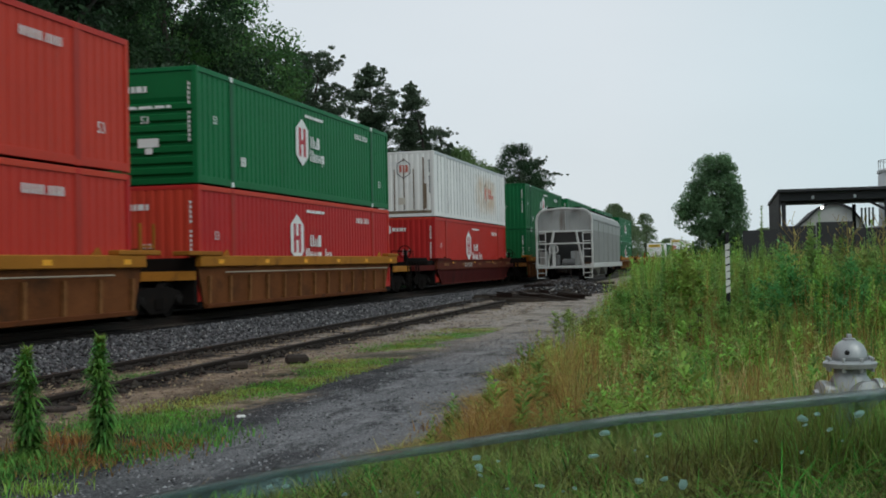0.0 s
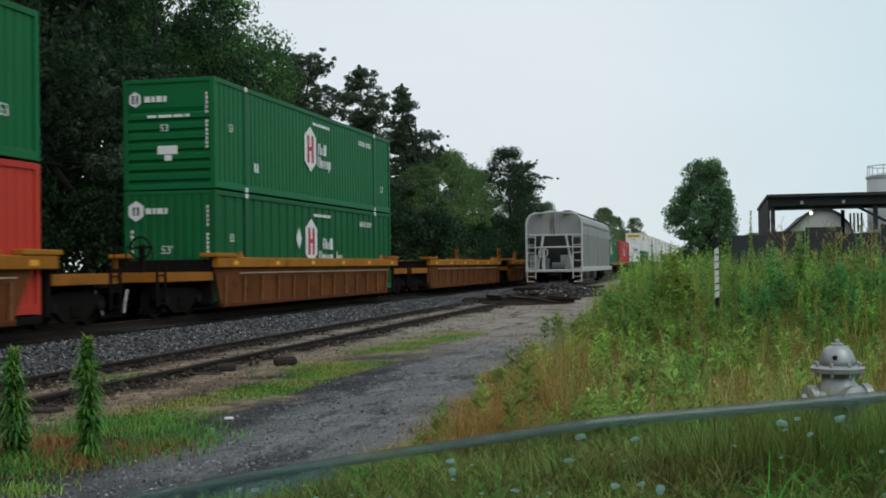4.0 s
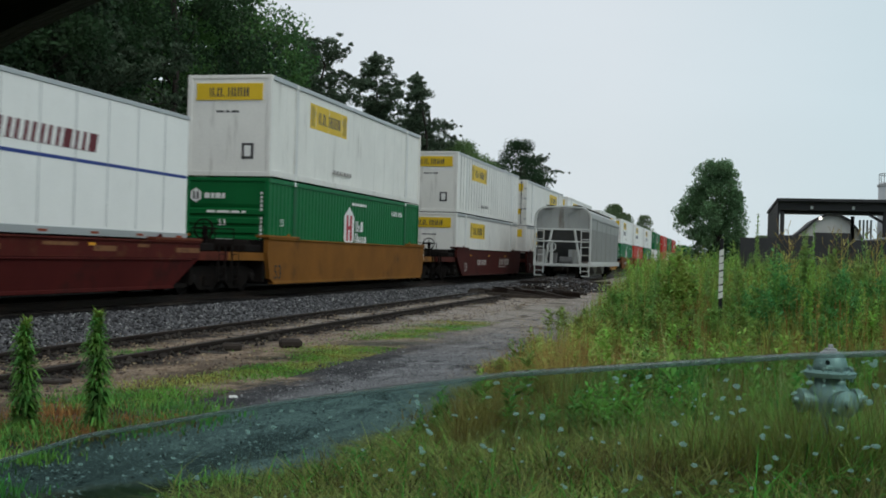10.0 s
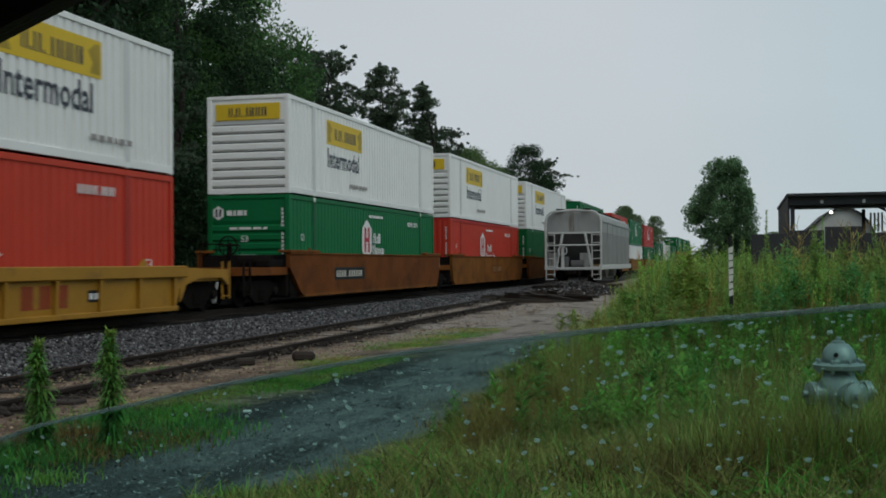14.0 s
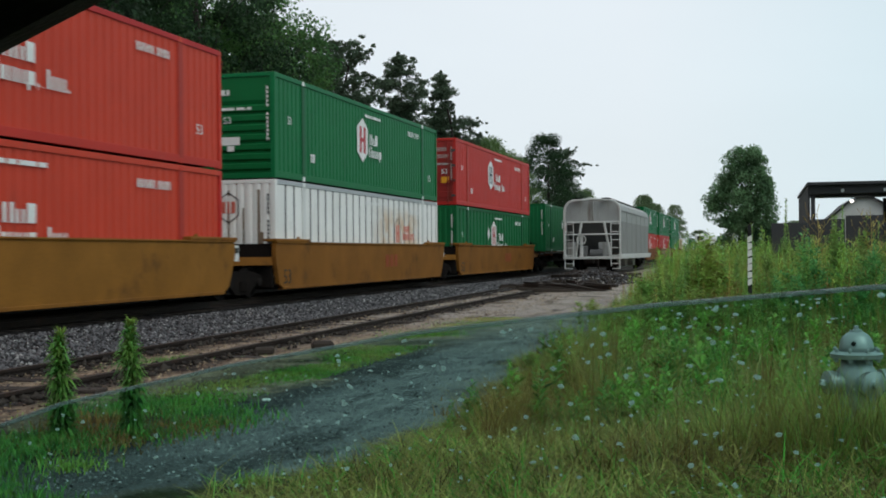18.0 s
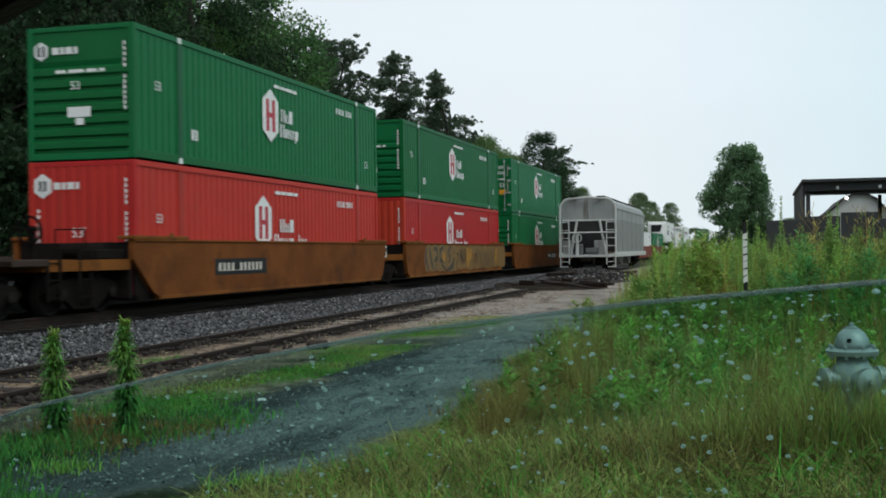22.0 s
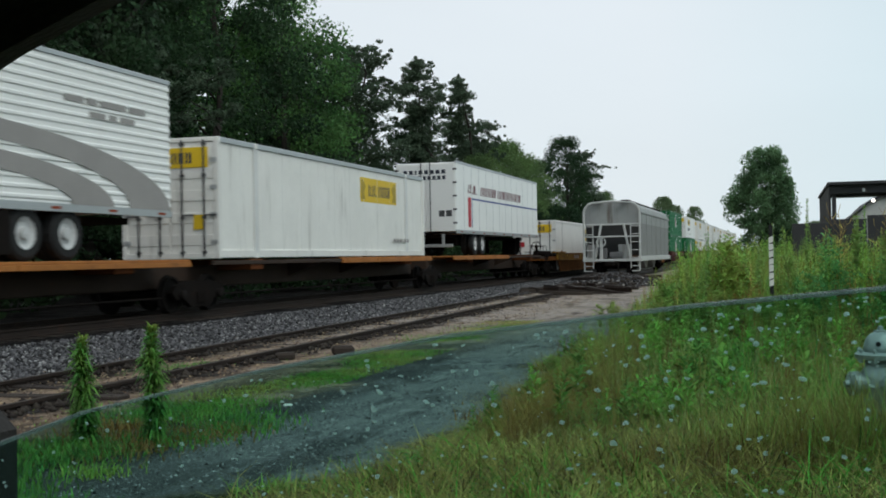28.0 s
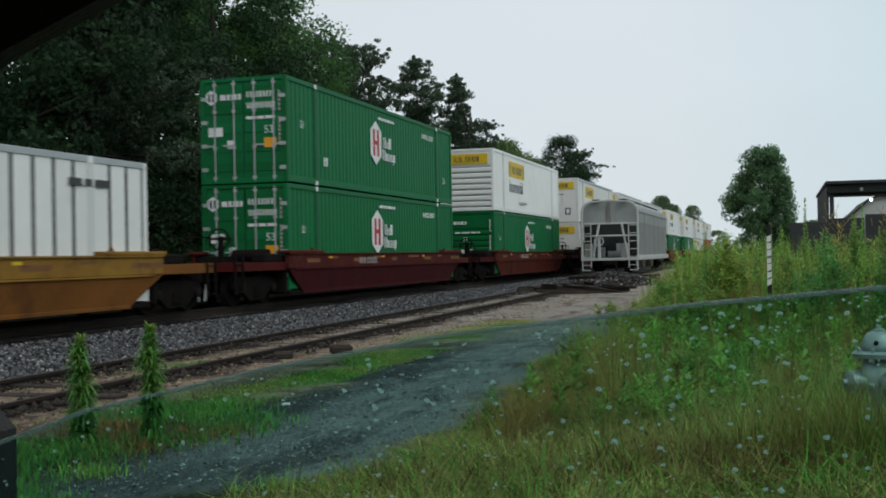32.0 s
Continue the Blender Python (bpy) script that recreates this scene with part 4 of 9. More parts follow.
def container(label, paint, side, end, deco, length=CL, trim=None, words_53=True, doors_trim=None):
    """A steel box 2.9 m high: pressed or panelled sides, rails, posts, castings, a door or pressed end, painted marks."""
    root = thing("freight_container", label, "container", "containers on the train")
    hx, hy = CW / 2, length / 2
    trim = trim or paint
    b = Build()
    s = hx - 0.03
    if side == "corr":
        right = wave(0.29 if "diamond" not in deco else 0.62, 0.024 if "diamond" not in deco else 0.045, length - 0.24, s)
    elif side == "faint":
        right = wave(0.30, 0.050, length - 0.24, s)
    else:
        right = [(s - 0.02, -hy + 0.12), (s - 0.02, hy - (0.12 if "ship" not in deco else 1.2))]
    left = [(-x, y) for x, y in reversed(right)]
    b.prism(right + left, 2, 0.16, CH - 0.05)
    part("body", b, M[paint], root)
    if side == "post":
        n = int(length / 0.62)
        p = (length - 0.3) / n
        for i in range(n):
            y = -hy + 0.15 + i * p
            skin = paint if "faded" not in deco else "stain_far" if "hub" in deco else "stain_near"
            part("side_panel", Build().box(s - 0.018, s + 0.004, y + 0.06, y + p - 0.06, 0.2, CH - 0.12, 0.008), M[skin], root)
        part("panel_joint", Build().box(s - 0.019, s - 0.014, -hy + 0.13, hy - 0.13, 0.2, CH - 0.12), M["gap"], root)
    if side == "seam":
        for i in range(1, 13):
            y = -hy + i * length / 13
            part("seam", Build().box(s - 0.021, s - 0.015, y - 0.009, y + 0.009, 0.2, CH - 0.1), M["old_white"], root)
    for sx in (-1, 1):
        part("bottom_rail", Build().box(*sorted((sx * (hx - 0.07), sx * hx)), -hy + 0.1, hy - 0.1, 0.02, 0.20, 0.008), M[trim], root)
        part("top_rail", Build().box(*sorted((sx * (hx - 0.07), sx * (hx - 0.004))), -hy + 0.1, hy - 0.1, CH - 0.13, CH, 0.008), M["rail_grey" if paint in ("aged_white", "old_white") else trim], root)
        for sy in (-1, 1):
            part("corner_post", Build().box(*sorted((sx * (hx - 0.14), sx * hx)), *sorted((sy * (hy - 0.14), sy * hy)), 0.0, CH, 0.012), M[trim], root)
    if length > 16:
        for sy in (-1, 1):
            y = sy * 6.03
            # darker than the sheet: the shading along the post is put into its colour
            part("stacking_post", Build().box(s - 0.06, hx + 0.002, y - 0.11, y + 0.11, 0.1, CH - 0.1, 0.012), M["post_grey" if "white" in paint else "red_post" if paint == "red" else "green_post"], root)
            for z in (0.0, CH - 0.14):
                part("corner_casting", Build().box(hx - 0.05, hx + 0.006, y - 0.085, y + 0.085, z, z + 0.14, 0.012), M["logo_white" if paint in ("green", "old_green") else trim], root)
    part("roof", Build().box(-hx + 0.06, hx - 0.06, -hy + 0.1, hy - 0.1, CH - 0.05, CH - 0.02), M[paint], root)
    part("floor", Build().box(-hx + 0.07, hx - 0.07, -hy + 0.1, hy - 0.1, 0.06, 0.16), M["under"], root)
    e = -hy
    if end == "ribs":
        pts = [(e + 0.08, 0.1)]
        for i in range(7):
            z = 0.22 + i * 0.265
            pts += [(e + 0.075, z), (e + 0.015, z + 0.04), (e + 0.015, z + 0.17), (e + 0.075, z + 0.215)]
        pts += [(e + 0.04, CH - 0.75), (e + 0.04, CH - 0.1), (e + 0.14, CH - 0.1), (e + 0.14, 0.1)]
        part("end_wall", Build().prism(pts, 0, -hx + 0.13, hx - 0.13), M[paint], root)
        if "white" in paint:
            # dark lines along the grooves between the ribs
            comb = [(-hx + 0.132, 0.18)]
            for i in range(8):
                z = 0.192 + i * 0.265
                comb += [(-hx + 0.14, z - 0.011), (hx - 0.14, z - 0.011), (hx - 0.14, z + 0.011), (-hx + 0.14, z + 0.011)]
            part("grime_line", Build().prism(comb + [(-hx + 0.132, 2.07)], 1, e + 0.060, e + 0.074), M["gap"], root)
    elif end == "doors":
        dp = M[doors_trim or paint]
        bar = dp if paint == "red" else M["web" if doors_trim else "gap" if "white" in paint else "rail_grey"]
        for k, (a, c) in enumerate(((-hx + 0.13, -0.012), (0.012, hx - 0.13))):
            leaf = part("door", Build().box(a, c, e + 0.035, e + 0.11, 0.14, CH - 0.12, 0.006), dp, root)
            for z in (0.32, 0.85, 1.38, 1.91, 2.42):
                part("door_rib", Build().box(a + 0.03, c - 0.03, e + 0.018, e + 0.036, z, z + 0.26, 0.008), dp, leaf)
            for f in (0.28, 0.78):
                x = a + (c - a) * f
                part("locking_bar", Build().tube((x, e - 0.012, 0.06), (x, e - 0.012, CH - 0.06), 0.022, 7), bar, leaf)
                for z in (0.12, 0.95, 1.95, CH - 0.2):
                    part("bar_bracket", Build().box(x - 0.05, x + 0.05, e - 0.03, e + 0.035, z, z + 0.07), bar, leaf)
                part("door_handle", Build().box(min(x, x + (0.32 if k else -0.32)), max(x, x + (0.32 if k else -0.32)), e - 0.04, e - 0.02, 1.02, 1.06), bar, leaf)
            for z in (0.35, 1.0, 1.65, 2.3):
                x = a if k == 0 else c
                part("hinge", Build().box(x - 0.09, x + 0.09, e - 0.012, e + 0.04, z, z + 0.10), M["gap" if doors_trim else "rail_grey"], leaf)
    else:
        pts = [(-hx + 0.13, e + 0.03)]
        if end == "press":
            for i in range(9):
                x = -hx + 0.2 + i * 0.25
                pts += [(x, e + 0.03), (x + 0.03, e + 0.008), (x + 0.15, e + 0.008), (x + 0.18, e + 0.03)]
        pts += [(hx - 0.13, e + 0.03), (hx - 0.13, e + 0.12), (-hx + 0.13, e + 0.12)]
        part("end_wall", Build().prism(pts, 2, 0.12, CH - 0.1), M[paint], root)
        if side == "post" and "jb" not in deco:
            for i in range(5):
                x = -hx + 0.30 + i * 0.44
                part("end_joint", Build().box(x, x + 0.05 + 0.03 * (i in (0, 4)), e + 0.004, e + 0.009, 0.3, CH - 0.28 - 0.5 * (i in (1, 3))), M["streak" if i else "rusty_white"], root)
            if "faded" in deco:
                pts = [(0.36 * math.sin(k * math.pi / 3) - 0.1, 2.13 + 0.44 * math.cos(k * math.pi / 3)) for k in range(6)]
                part("badge_outline", ring(pts, [(-0.1 + (a + 0.1) * 0.91, 2.13 + (c - 2.13) * 0.91) for a, c in pts], 1, e - 0.003, e + 0.001), M["gap"], root)
                part("badge_device", bars(e + 0.001, spread(-0.30, 0.10, (1, 0.6, 1)), 1.98, 2.30), M["worn_red"], root)
                part("rust_stain", Build().box(-hx + 0.16, hx - 0.16, e + 0.002, e + 0.006, 0.14, 0.27), M["streak"], root)
                part("rust_stain", Build().box(hx - 0.52, hx - 0.36, e + 0.002, e + 0.007, 0.35, 1.45), M["streak"], root)
                part("notice", bars(e + 0.006, [(-0.35, -0.05)], 0.55, 0.85), M["logo_tan"], root)
    part("end_sill", Build().box(-hx + 0.12, hx - 0.12, e, e + 0.12, 0.0, 0.14, 0.01), M[trim], root)
    part("end_header", Build().box(-hx + 0.12, hx - 0.12, e + 0.005, e + 0.12, CH - 0.11, CH - 0.002, 0.01), M[trim], root)
    f, g = hx + 0.001, e + 0.006
    if "hub" in deco:
        red = "logo_red"
        if "faded" in deco:
            faded_badge(root, s + 0.006, 2.85, 1.55)
        else:
            y = -1.5 if paint == "red" else -0.95
            shield(root, f, y, 1.68, 1.05, 1.45, "logo_dark" if doors_trim else "logo_red")
            inc = "inc" in deco
            part("lettering", blocks(f, y + (1.10 if inc else 0.72), y + (2.05 if inc else 1.50), *((1.44, 1.80) if inc else (1.58, 1.94)), TWO_LINES[0]), M["logo_white"], root)
            part("lettering", blocks(f, y + (0.72 if inc else 0.66), y + (3.15 if inc else 1.92), *((1.02, 1.38) if inc else (1.16, 1.52)), TWO_LINES[1] + (ENDING if inc else [])), M["logo_white"], root)
        if "diamond" in deco:
            part("placard", Build().prism([(y - 1.35, 1.75), (y - 1.1, 1.42), (y - 0.85, 1.75), (y - 1.1, 2.08)], 0, f, f + 0.004), M["logo_white"], root)
        part("small_mark", bars(f, spread(-0.7, 0.9, (3, 2, 4, 2)), CH - 0.42, CH - 0.33), M["logo_white"], root)
        part("unit_mark", blocks(f, 4.1, 5.5, CH - 0.60, CH - 0.42, [("n", 0.8, 0, 1)] * 4 + [("", 0.3, 0, 0)] + [("n", 0.8, 0, 1)] * 3), M["logo_white"], root)
        part("size_mark", words("53", 0.34, M["logo_white"]), None, root, at=pose(f, 6.75, 0.75))
        part("size_mark", words("53", 0.30, M["logo_white"]), None, root, at=pose(f, -7.2, 1.55))
        part("small_mark", bars(f, spread(-5.5, -5.2, (1, 1)), 0.6, 0.85), M["logo_white"], root)
        big = 1.3 if end == "press" and "faded" not in deco else 1.0
        part("badge", Build().prism([(-0.95 + big * 0.19 * math.sin(k * math.pi / 3), CH - 0.52 + big * 0.21 * math.cos(k * math.pi / 3)) for k in range(6)], 1, g - 0.004, g), M["logo_white"], root)
        part("badge_device", bars(g - 0.004, [(-1.04, -0.98), (-0.92, -0.86)], CH - 0.63, CH - 0.41), M["black"], root)
        part("lettering", bars(g, spread(-0.68, -0.05, (2, 1, 2, 1)), CH - 0.60, CH - 0.45), M["logo_white"], root)
        part("unit_mark", column_mark(g, 1.055, 1.115, 1.93, 2.52, 5), M["gap" if side == "post" else "stencil_white" if end == "doors" else "logo_white"], root)
        part("unit_mark", column_mark(g, 1.055, 1.115, 1.02, 1.80, 7), M["gap" if side == "post" else "stencil_white" if end == "doors" else "logo_white"], root)
        if end == "ribs":
            part("size_mark", words("53", 0.26, M["logo_white"]), None, root, at=pose(-0.25, e + 0.012, 1.52, 0, 0, -90))
            part("small_mark", bars(e + 0.012, spread(-0.6, 0.6, (2, 3, 2, 1)), 1.88, 1.95), M["logo_white"], root)
            part("notice", bars(e + 0.012, [(-0.32, 0.25)], 0.92, 1.14), M["logo_white"], root)
            part("notice", bars(e + 0.012, [(-0.12, 0.08)], 0.75, 0.90), M["logo_white"], root)
        elif end == "doors":
            ink = M["stencil_white" if paint == "red" else "logo_white"]
            part("unit_mark", blocks(e + 0.012, 0.12, 0.85, 2.34, 2.50, [("n", 0.8, 0, 1)] * 4), ink, root)
            part("unit_mark", blocks(e + 0.012, 0.12, 0.95, 2.04, 2.20, [("n", 0.8, 0, 1)] * 6), ink, root)
            part("small_mark", bars(e + 0.012, spread(0.1, 0.95, (3, 2, 3)), 1.74, 1.82), ink, root)
            part("size_mark", words("53", 0.30, M["logo_white"]), None, root, at=pose(0.62, e + 0.010, 1.35, 0, 0, -90))
            part("notice", bars(e + 0.012, [(0.62, 0.98)], 0.95, 1.22), M["orange"], root)
            part("notice", bars(e + 0.012, [(-1.05, -0.62)], 1.30, 1.55), M["logo_white"], root)
            part("notice", bars(e + 0.012, [(-0.48, -0.25)], 0.95, 1.18), M["logo_white"], root)
        else:
            part("size_mark", words("53'", 0.30, M["logo_white"]), None, root, at=pose(-0.25, e + 0.004, 1.25, 0, 0, -90))
            part("unit_mark", column_mark(e + 0.007, -1.10, -1.03, 0.6, 1.9, 10), M["logo_white"], root)
    if "faded" in deco and "hub" not in deco:
        faded_badge(root, s + 0.006, -3.62, 1.52)
    if "jb" in deco:
        y = -3.1 if "front" in deco else 3.3
        z0 = 1.75
        fp = s + {"post": 0.008, "faint": 0.004}.get(side, -0.016)
        part("name_panel", Build().box(fp - 0.02, fp, y - 1.75, y + 1.75, z0, z0 + 0.78, 0.002), M["logo_yellow"], root)
        part("lettering", blocks(fp, y - 1.0, y + 1.05, z0 + 0.2, z0 + 0.56, PANEL_NAME), M["logo_dark"], root)
        for q in (-1, 1):
            part("panel_scroll", Build().prism([(y + q * 1.68, z0 + 0.08), (y + q * 1.30, z0 + 0.08), (y + q * 1.42, z0 + 0.30), (y + q * 1.24, z0 + 0.52), (y + q * 1.50, z0 + 0.70), (y + q * 1.68, z0 + 0.70)], 0, fp, fp + 0.003), M["panel_olive"], root)
        if "word" in deco:
            part("lettering", words("Intermodal", 0.86, M["logo_dark"], 0.83), None, root, at=pose(fp, y - 1.72, z0 - 0.72))
        part("unit_mark", bars(f, spread(-2.7, -0.9, (1, 1, 1, 0.4, 1, 1, 1)) if "front" in deco else spread(4.6, 6.2, (1, 1, 1, 0.4, 1, 1)), 0.48, 0.60), M["logo_grey"], root)
        zp = CH - (0.92 if "far" in deco and "word" not in deco and side == "faint" else 0.72)
        part("name_panel", Build().box(-1.02, 1.02, e - 0.002, e + 0.03, zp, zp + 0.48, 0.003), M["logo_yellow"], root)
        part("lettering", blocks(e - 0.002, -0.60, 0.60, zp + 0.10, zp + 0.36, PANEL_NAME), M["logo_dark"], root)
        if end == "doors":
            part("notice", bars(e + 0.012, [(0.62, 0.92)], 0.7, 1.05), M["logo_yellow"], root)
            part("notice", bars(e + 0.012, [(-1.02, -0.6)], 1.35, 1.65), M["logo_red"], root)
        elif end == "flat":
            part("inspection_frame", Build().box(0.42, 0.78, e + 0.012, e + 0.03, 0.5, 0.95, 0.005), M["gap"], root)
            part("inspection_cover", Build().box(0.50, 0.70, e + 0.004, e + 0.012, 0.57, 0.88, 0.003), M["old_white"], root)
            part("small_mark", bars(e + 0.03, spread(-0.4, 0.3, (2, 1, 2)), 1.82, 1.88), M["gap"], root)
    if "ship" in deco:
        part("rust_stain", Build().box(s - 0.02, s - 0.016, -hy + 0.14, -hy + 0.75, 0.2, CH - 0.13), M["rusty_white"], root)
        part("lettering", blocks(f - 0.045, -3.9, -0.45, 1.26, 1.80, [("n", 1, 0, 1), ("o", 0.5, 0, 1), ("o", 0.5, 0, 1), ("o", 0.3, 0, 1), ("n", 1, 0, 1), ("u", 1, 0, 1), ("n", 0.9, 0, 1), ("u", 0.9, 0, 1)], 0.18), M["logo_dark"], root)
        part("lettering", blocks(f - 0.045, -0.2, 3.20, 1.30, 1.66, [("o", 0.6, 0, 0.7), ("n", 0.7, 0, 1), ("o", 0.25, 0, 0.95), ("o", 0.7, -0.25, 0.7), ("o", 0.7, -0.25, 0.7), ("u", 0.7, 0, 0.7), ("o", 0.45, 0, 0.7), ("u", 0.6, 0, 0.7), ("", 0.4, 0, 0), ("o", 0.25, 0, 0.95), ("n", 0.7, 0, 0.7), ("u", 0.6, 0, 0.7), ("o", 0.2, 0, 0.18)]), M["logo_blue"], root)
        part("lettering", bars(f - 0.045, [(-3.9, 3.25)], 1.14, 1.20), M["logo_blue"], root)
        for y in (-3.0, -2.45, 2.08, 2.64):
            part("globe_mark", Build().lathe([(0.02, f - 0.05), (0.26, f - 0.049), (0.26, f - 0.045), (0.02, f - 0.044)], 16, 0, (0, y, 0.86)), M["logo_blue"], root)
        y = hy - 1.2
        part("end_frame", Build().box(hx - 0.16, hx + 0.003, y, y + 0.12, 0.05, CH, 0.01).box(hx - 0.16, hx + 0.003, hy - 0.16, hy + 0.004, 0.0, CH + 0.002, 0.01)
             .box(hx - 0.14, hx + 0.003, y + 0.12, hy - 0.16, CH - 0.18, CH + 0.002, 0.01), M["rust_frame"], root)
        part("frame_brace", Build().tube((hx - 0.08, hy - 0.75, 0.3), (hx - 0.08, hy - 0.2, CH - 0.25), 0.045, 6), M["rust_frame"], root)
        part("end_panel", Build().box(-hx + 0.1, hx - 0.12, hy - 0.68, hy - 0.62, 0.1, CH - 0.15, 0.01), M["old_white"], root)
        part("inner_side", Build().box(hx - 0.16, hx - 0.12, y + 0.12, hy - 0.66, 0.1, CH - 0.15), M["old_white"], root)
    if "patch" in deco:
        part("notice", bars(f, [(-4.6, -3.25)], 1.55, 2.5), M["logo_tan"], root)
        part("notice", bars(f + 0.004, [(-4.5, -3.4)], 1.62, 2.44), M["rail_grey"], root)
        part("notice", bars(e + 0.012, [(-1.05, -0.2)], 1.9, 2.4), M["logo_tan"], root)
    if "plain_marks" in deco:
        part("unit_mark", bars(e + 0.012, spread(0.35, 1.05, (1, 1, 1, 1)), 2.35, 2.5), M["gap"], root)
        part("unit_mark", bars(e + 0.012, spread(0.35, 1.05, (1, 1, 1, 1, 1, 1)), 2.1, 2.25), M["gap"], root)
        part("small_mark", bars(f, spread(5.3, 6.6, (2, 1, 2)), CH - 0.6, CH - 0.45), M["gap"], root)
    return root


def trailer_wheels(root, y, z, dual=True):
    """One axle with twin tyres each side."""
    r = 0.5
    ax = part("axle", Build().tube((-1.0, y, z + r), (1.0, y, z + r), 0.07), M["under"], root)
    for sx in (-1, 1):
        for x in ((1.10, 0.80) if dual else (1.10,)):
            part("tyre", Build().lathe([(0.30, x - 0.13), (0.44, x - 0.13), (r, x - 0.08), (r, x + 0.08), (0.44, x + 0.13), (0.30, x + 0.13)], 20, 0, (0, y, z + r), True) if sx > 0
                 else Build().lathe([(0.30, -x - 0.13), (0.44, -x - 0.13), (r, -x - 0.08), (r, -x + 0.08), (0.44, -x + 0.13), (0.30, -x + 0.13)], 20, 0, (0, y, z + r), True), M["rubber"], ax, smooth=False)
        x = sx * 1.10
        part("rim", Build().lathe([(0.31, x - 0.10), (0.31, x + sx * 0.11), (0.20, x + sx * 0.04), (0.12, x + sx * 0.04), (0.11, x + sx * 0.13), (0.02, x + sx * 0.13)], 16, 0, (0, y, z + r)), M["alloy"], ax)
    return ax


def trailer(kind):
    """A 53-foot road trailer: reefer (its cooler at the near end) or dry van (its doors at the near end). z = 0 is the deck it rests on."""
    label = {"reefer": "white ribbed refrigerated road trailer riding on a spine car",
             "van": "white smooth road trailer with red and blue stripes"}[kind]
    root = thing("road_trailer", label, "trailer", "trailers on the train")
    hy, z0, h = CL / 2, 0.90, 2.98
    hx = CW / 2
    e = -hy
    if kind == "reefer":
        pts = [(hx - 0.03, z0 + 0.12)]
        for i in range(15):
            z = z0 + 0.2 + i * 0.18
            pts += [(hx - 0.03, z), (hx - 0.006, z + 0.025), (hx - 0.006, z + 0.07), (hx - 0.03, z + 0.095)]
        pts.append((hx - 0.03, z0 + h - 0.06))
        pts += [(-x, z) for x, z in reversed(pts)]
        part("body", Build().prism(pts, 1, e + 0.05, hy - 0.05), M["white"], root)
        part("front_wall", Build().box(-hx + 0.02, hx - 0.02, e + 0.01, e + 0.06, z0, z0 + h, 0.01), M["white"], root)
        unit = part("cooling_unit", Build().box(-0.95, 0.95, e - 0.55, e + 0.02, z0 + 0.75, z0 + 2.7, 0.08), M["white"], root)
        part("grille", Build().prism([(-0.8, z0 + 1.5), (0.5, z0 + 1.5), (0.75, z0 + 2.5), (-0.8, z0 + 2.5)], 1, e - 0.565, e - 0.54), M["black"], unit)
        for x in (0.45, 0.75):
            part("vent", Build().box(x, x + 0.14, e - 0.56, e - 0.545, z0 + 0.9, z0 + 1.05), M["black"], unit)
        part("side_skirt", Build().box(hx - 0.06, hx - 0.03, -4.8, 2.6, 0.12, z0), M["under"], root)
        wheels = (3.1, 4.35)
        hitch = -5.4
        for z_hi, z_in, y_out, y_in in ((2.50, 2.14, 7.98, 6.4), (1.98, 1.66, 5.8, 4.4)):
            arc = [k * math.pi / 24 for k in range(13)]
            pts = [(0.4 + (y_out - 0.4) * math.sin(a), 1.05 + (z_hi - 1.05) * math.cos(a)) for a in arc]
            pts += [(0.4 + (y_in - 0.4) * math.sin(a), 1.05 + (z_in - 1.05) * math.cos(a)) for a in reversed(arc)]
            part("stripe", Build().prism(pts, 0, hx - 0.005, hx + 0.003), M["logo_grey"], root)
        part("lettering", bars(hx, spread(-5.9, -3.3, (0.9, 0.7, 0.7, 1.1)), z0 + 1.05, z0 + 1.75), M["logo_dark"], root)
        part("crest", Build().prism([(-5.4, z0 + 2.2), (-4.6, z0 + 2.05), (-3.5, z0 + 2.1), (-3.9, z0 + 2.3), (-4.6, z0 + 2.45), (-5.0, z0 + 2.3)], 0, hx - 0.005, hx + 0.003), M["logo_grey"], root)
        part("small_mark", bars(hx, spread(4.2, 7.0, (2, 1, 3, 2)), z0 + 2.1, z0 + 2.22), M["logo_grey"], root)
        part("small_mark", bars(hx, spread(5.0, 6.6, (2, 1, 2)), z0 + 1.85, z0 + 1.97), M["logo_grey"], root)
    else:
        part("body", Build().box(-hx + 0.02, hx - 0.02, e + 0.05, hy - 0.05, z0 + 0.12, z0 + h - 0.06, 0.02), M["white"], root)
        for i in range(1, 13):
            y = e + i * CL / 13
            part("seam", Build().box(hx - 0.021, hx - 0.014, y - 0.012, y + 0.012, z0 + 0.2, z0 + h - 0.12), M["rail_grey"], root)
        for k, (a, c) in enumerate(((-hx + 0.06, -0.01), (0.01, hx - 0.06))):
            leaf = part("door", Build().box(a, c, e + 0.0, e + 0.05, z0 + 0.1, z0 + h - 0.1, 0.006), M["white"], root)
            x = a + (c - a) * (0.85 if k == 0 else 0.15)
            part("locking_bar", Build().tube((x, e - 0.02, z0 + 0.08), (x, e - 0.02, z0 + h - 0.06), 0.02, 7), M["gap"], leaf)
            for z in (0.4, 0.95, 1.5, 2.05, 2.6):
                x = a if k == 0 else c
                part("hinge", Build().box(x - 0.08, x + 0.08, e - 0.015, e + 0.005, z0 + z, z0 + z + 0.07), M["gap"], leaf)
        part("lettering", bars(e - 0.001, spread(-0.95, 0.85, (1, 1, 0.5, 1, 1, 1, 1, 1)), z0 + 2.46, z0 + 2.62), M["logo_dark"], root)
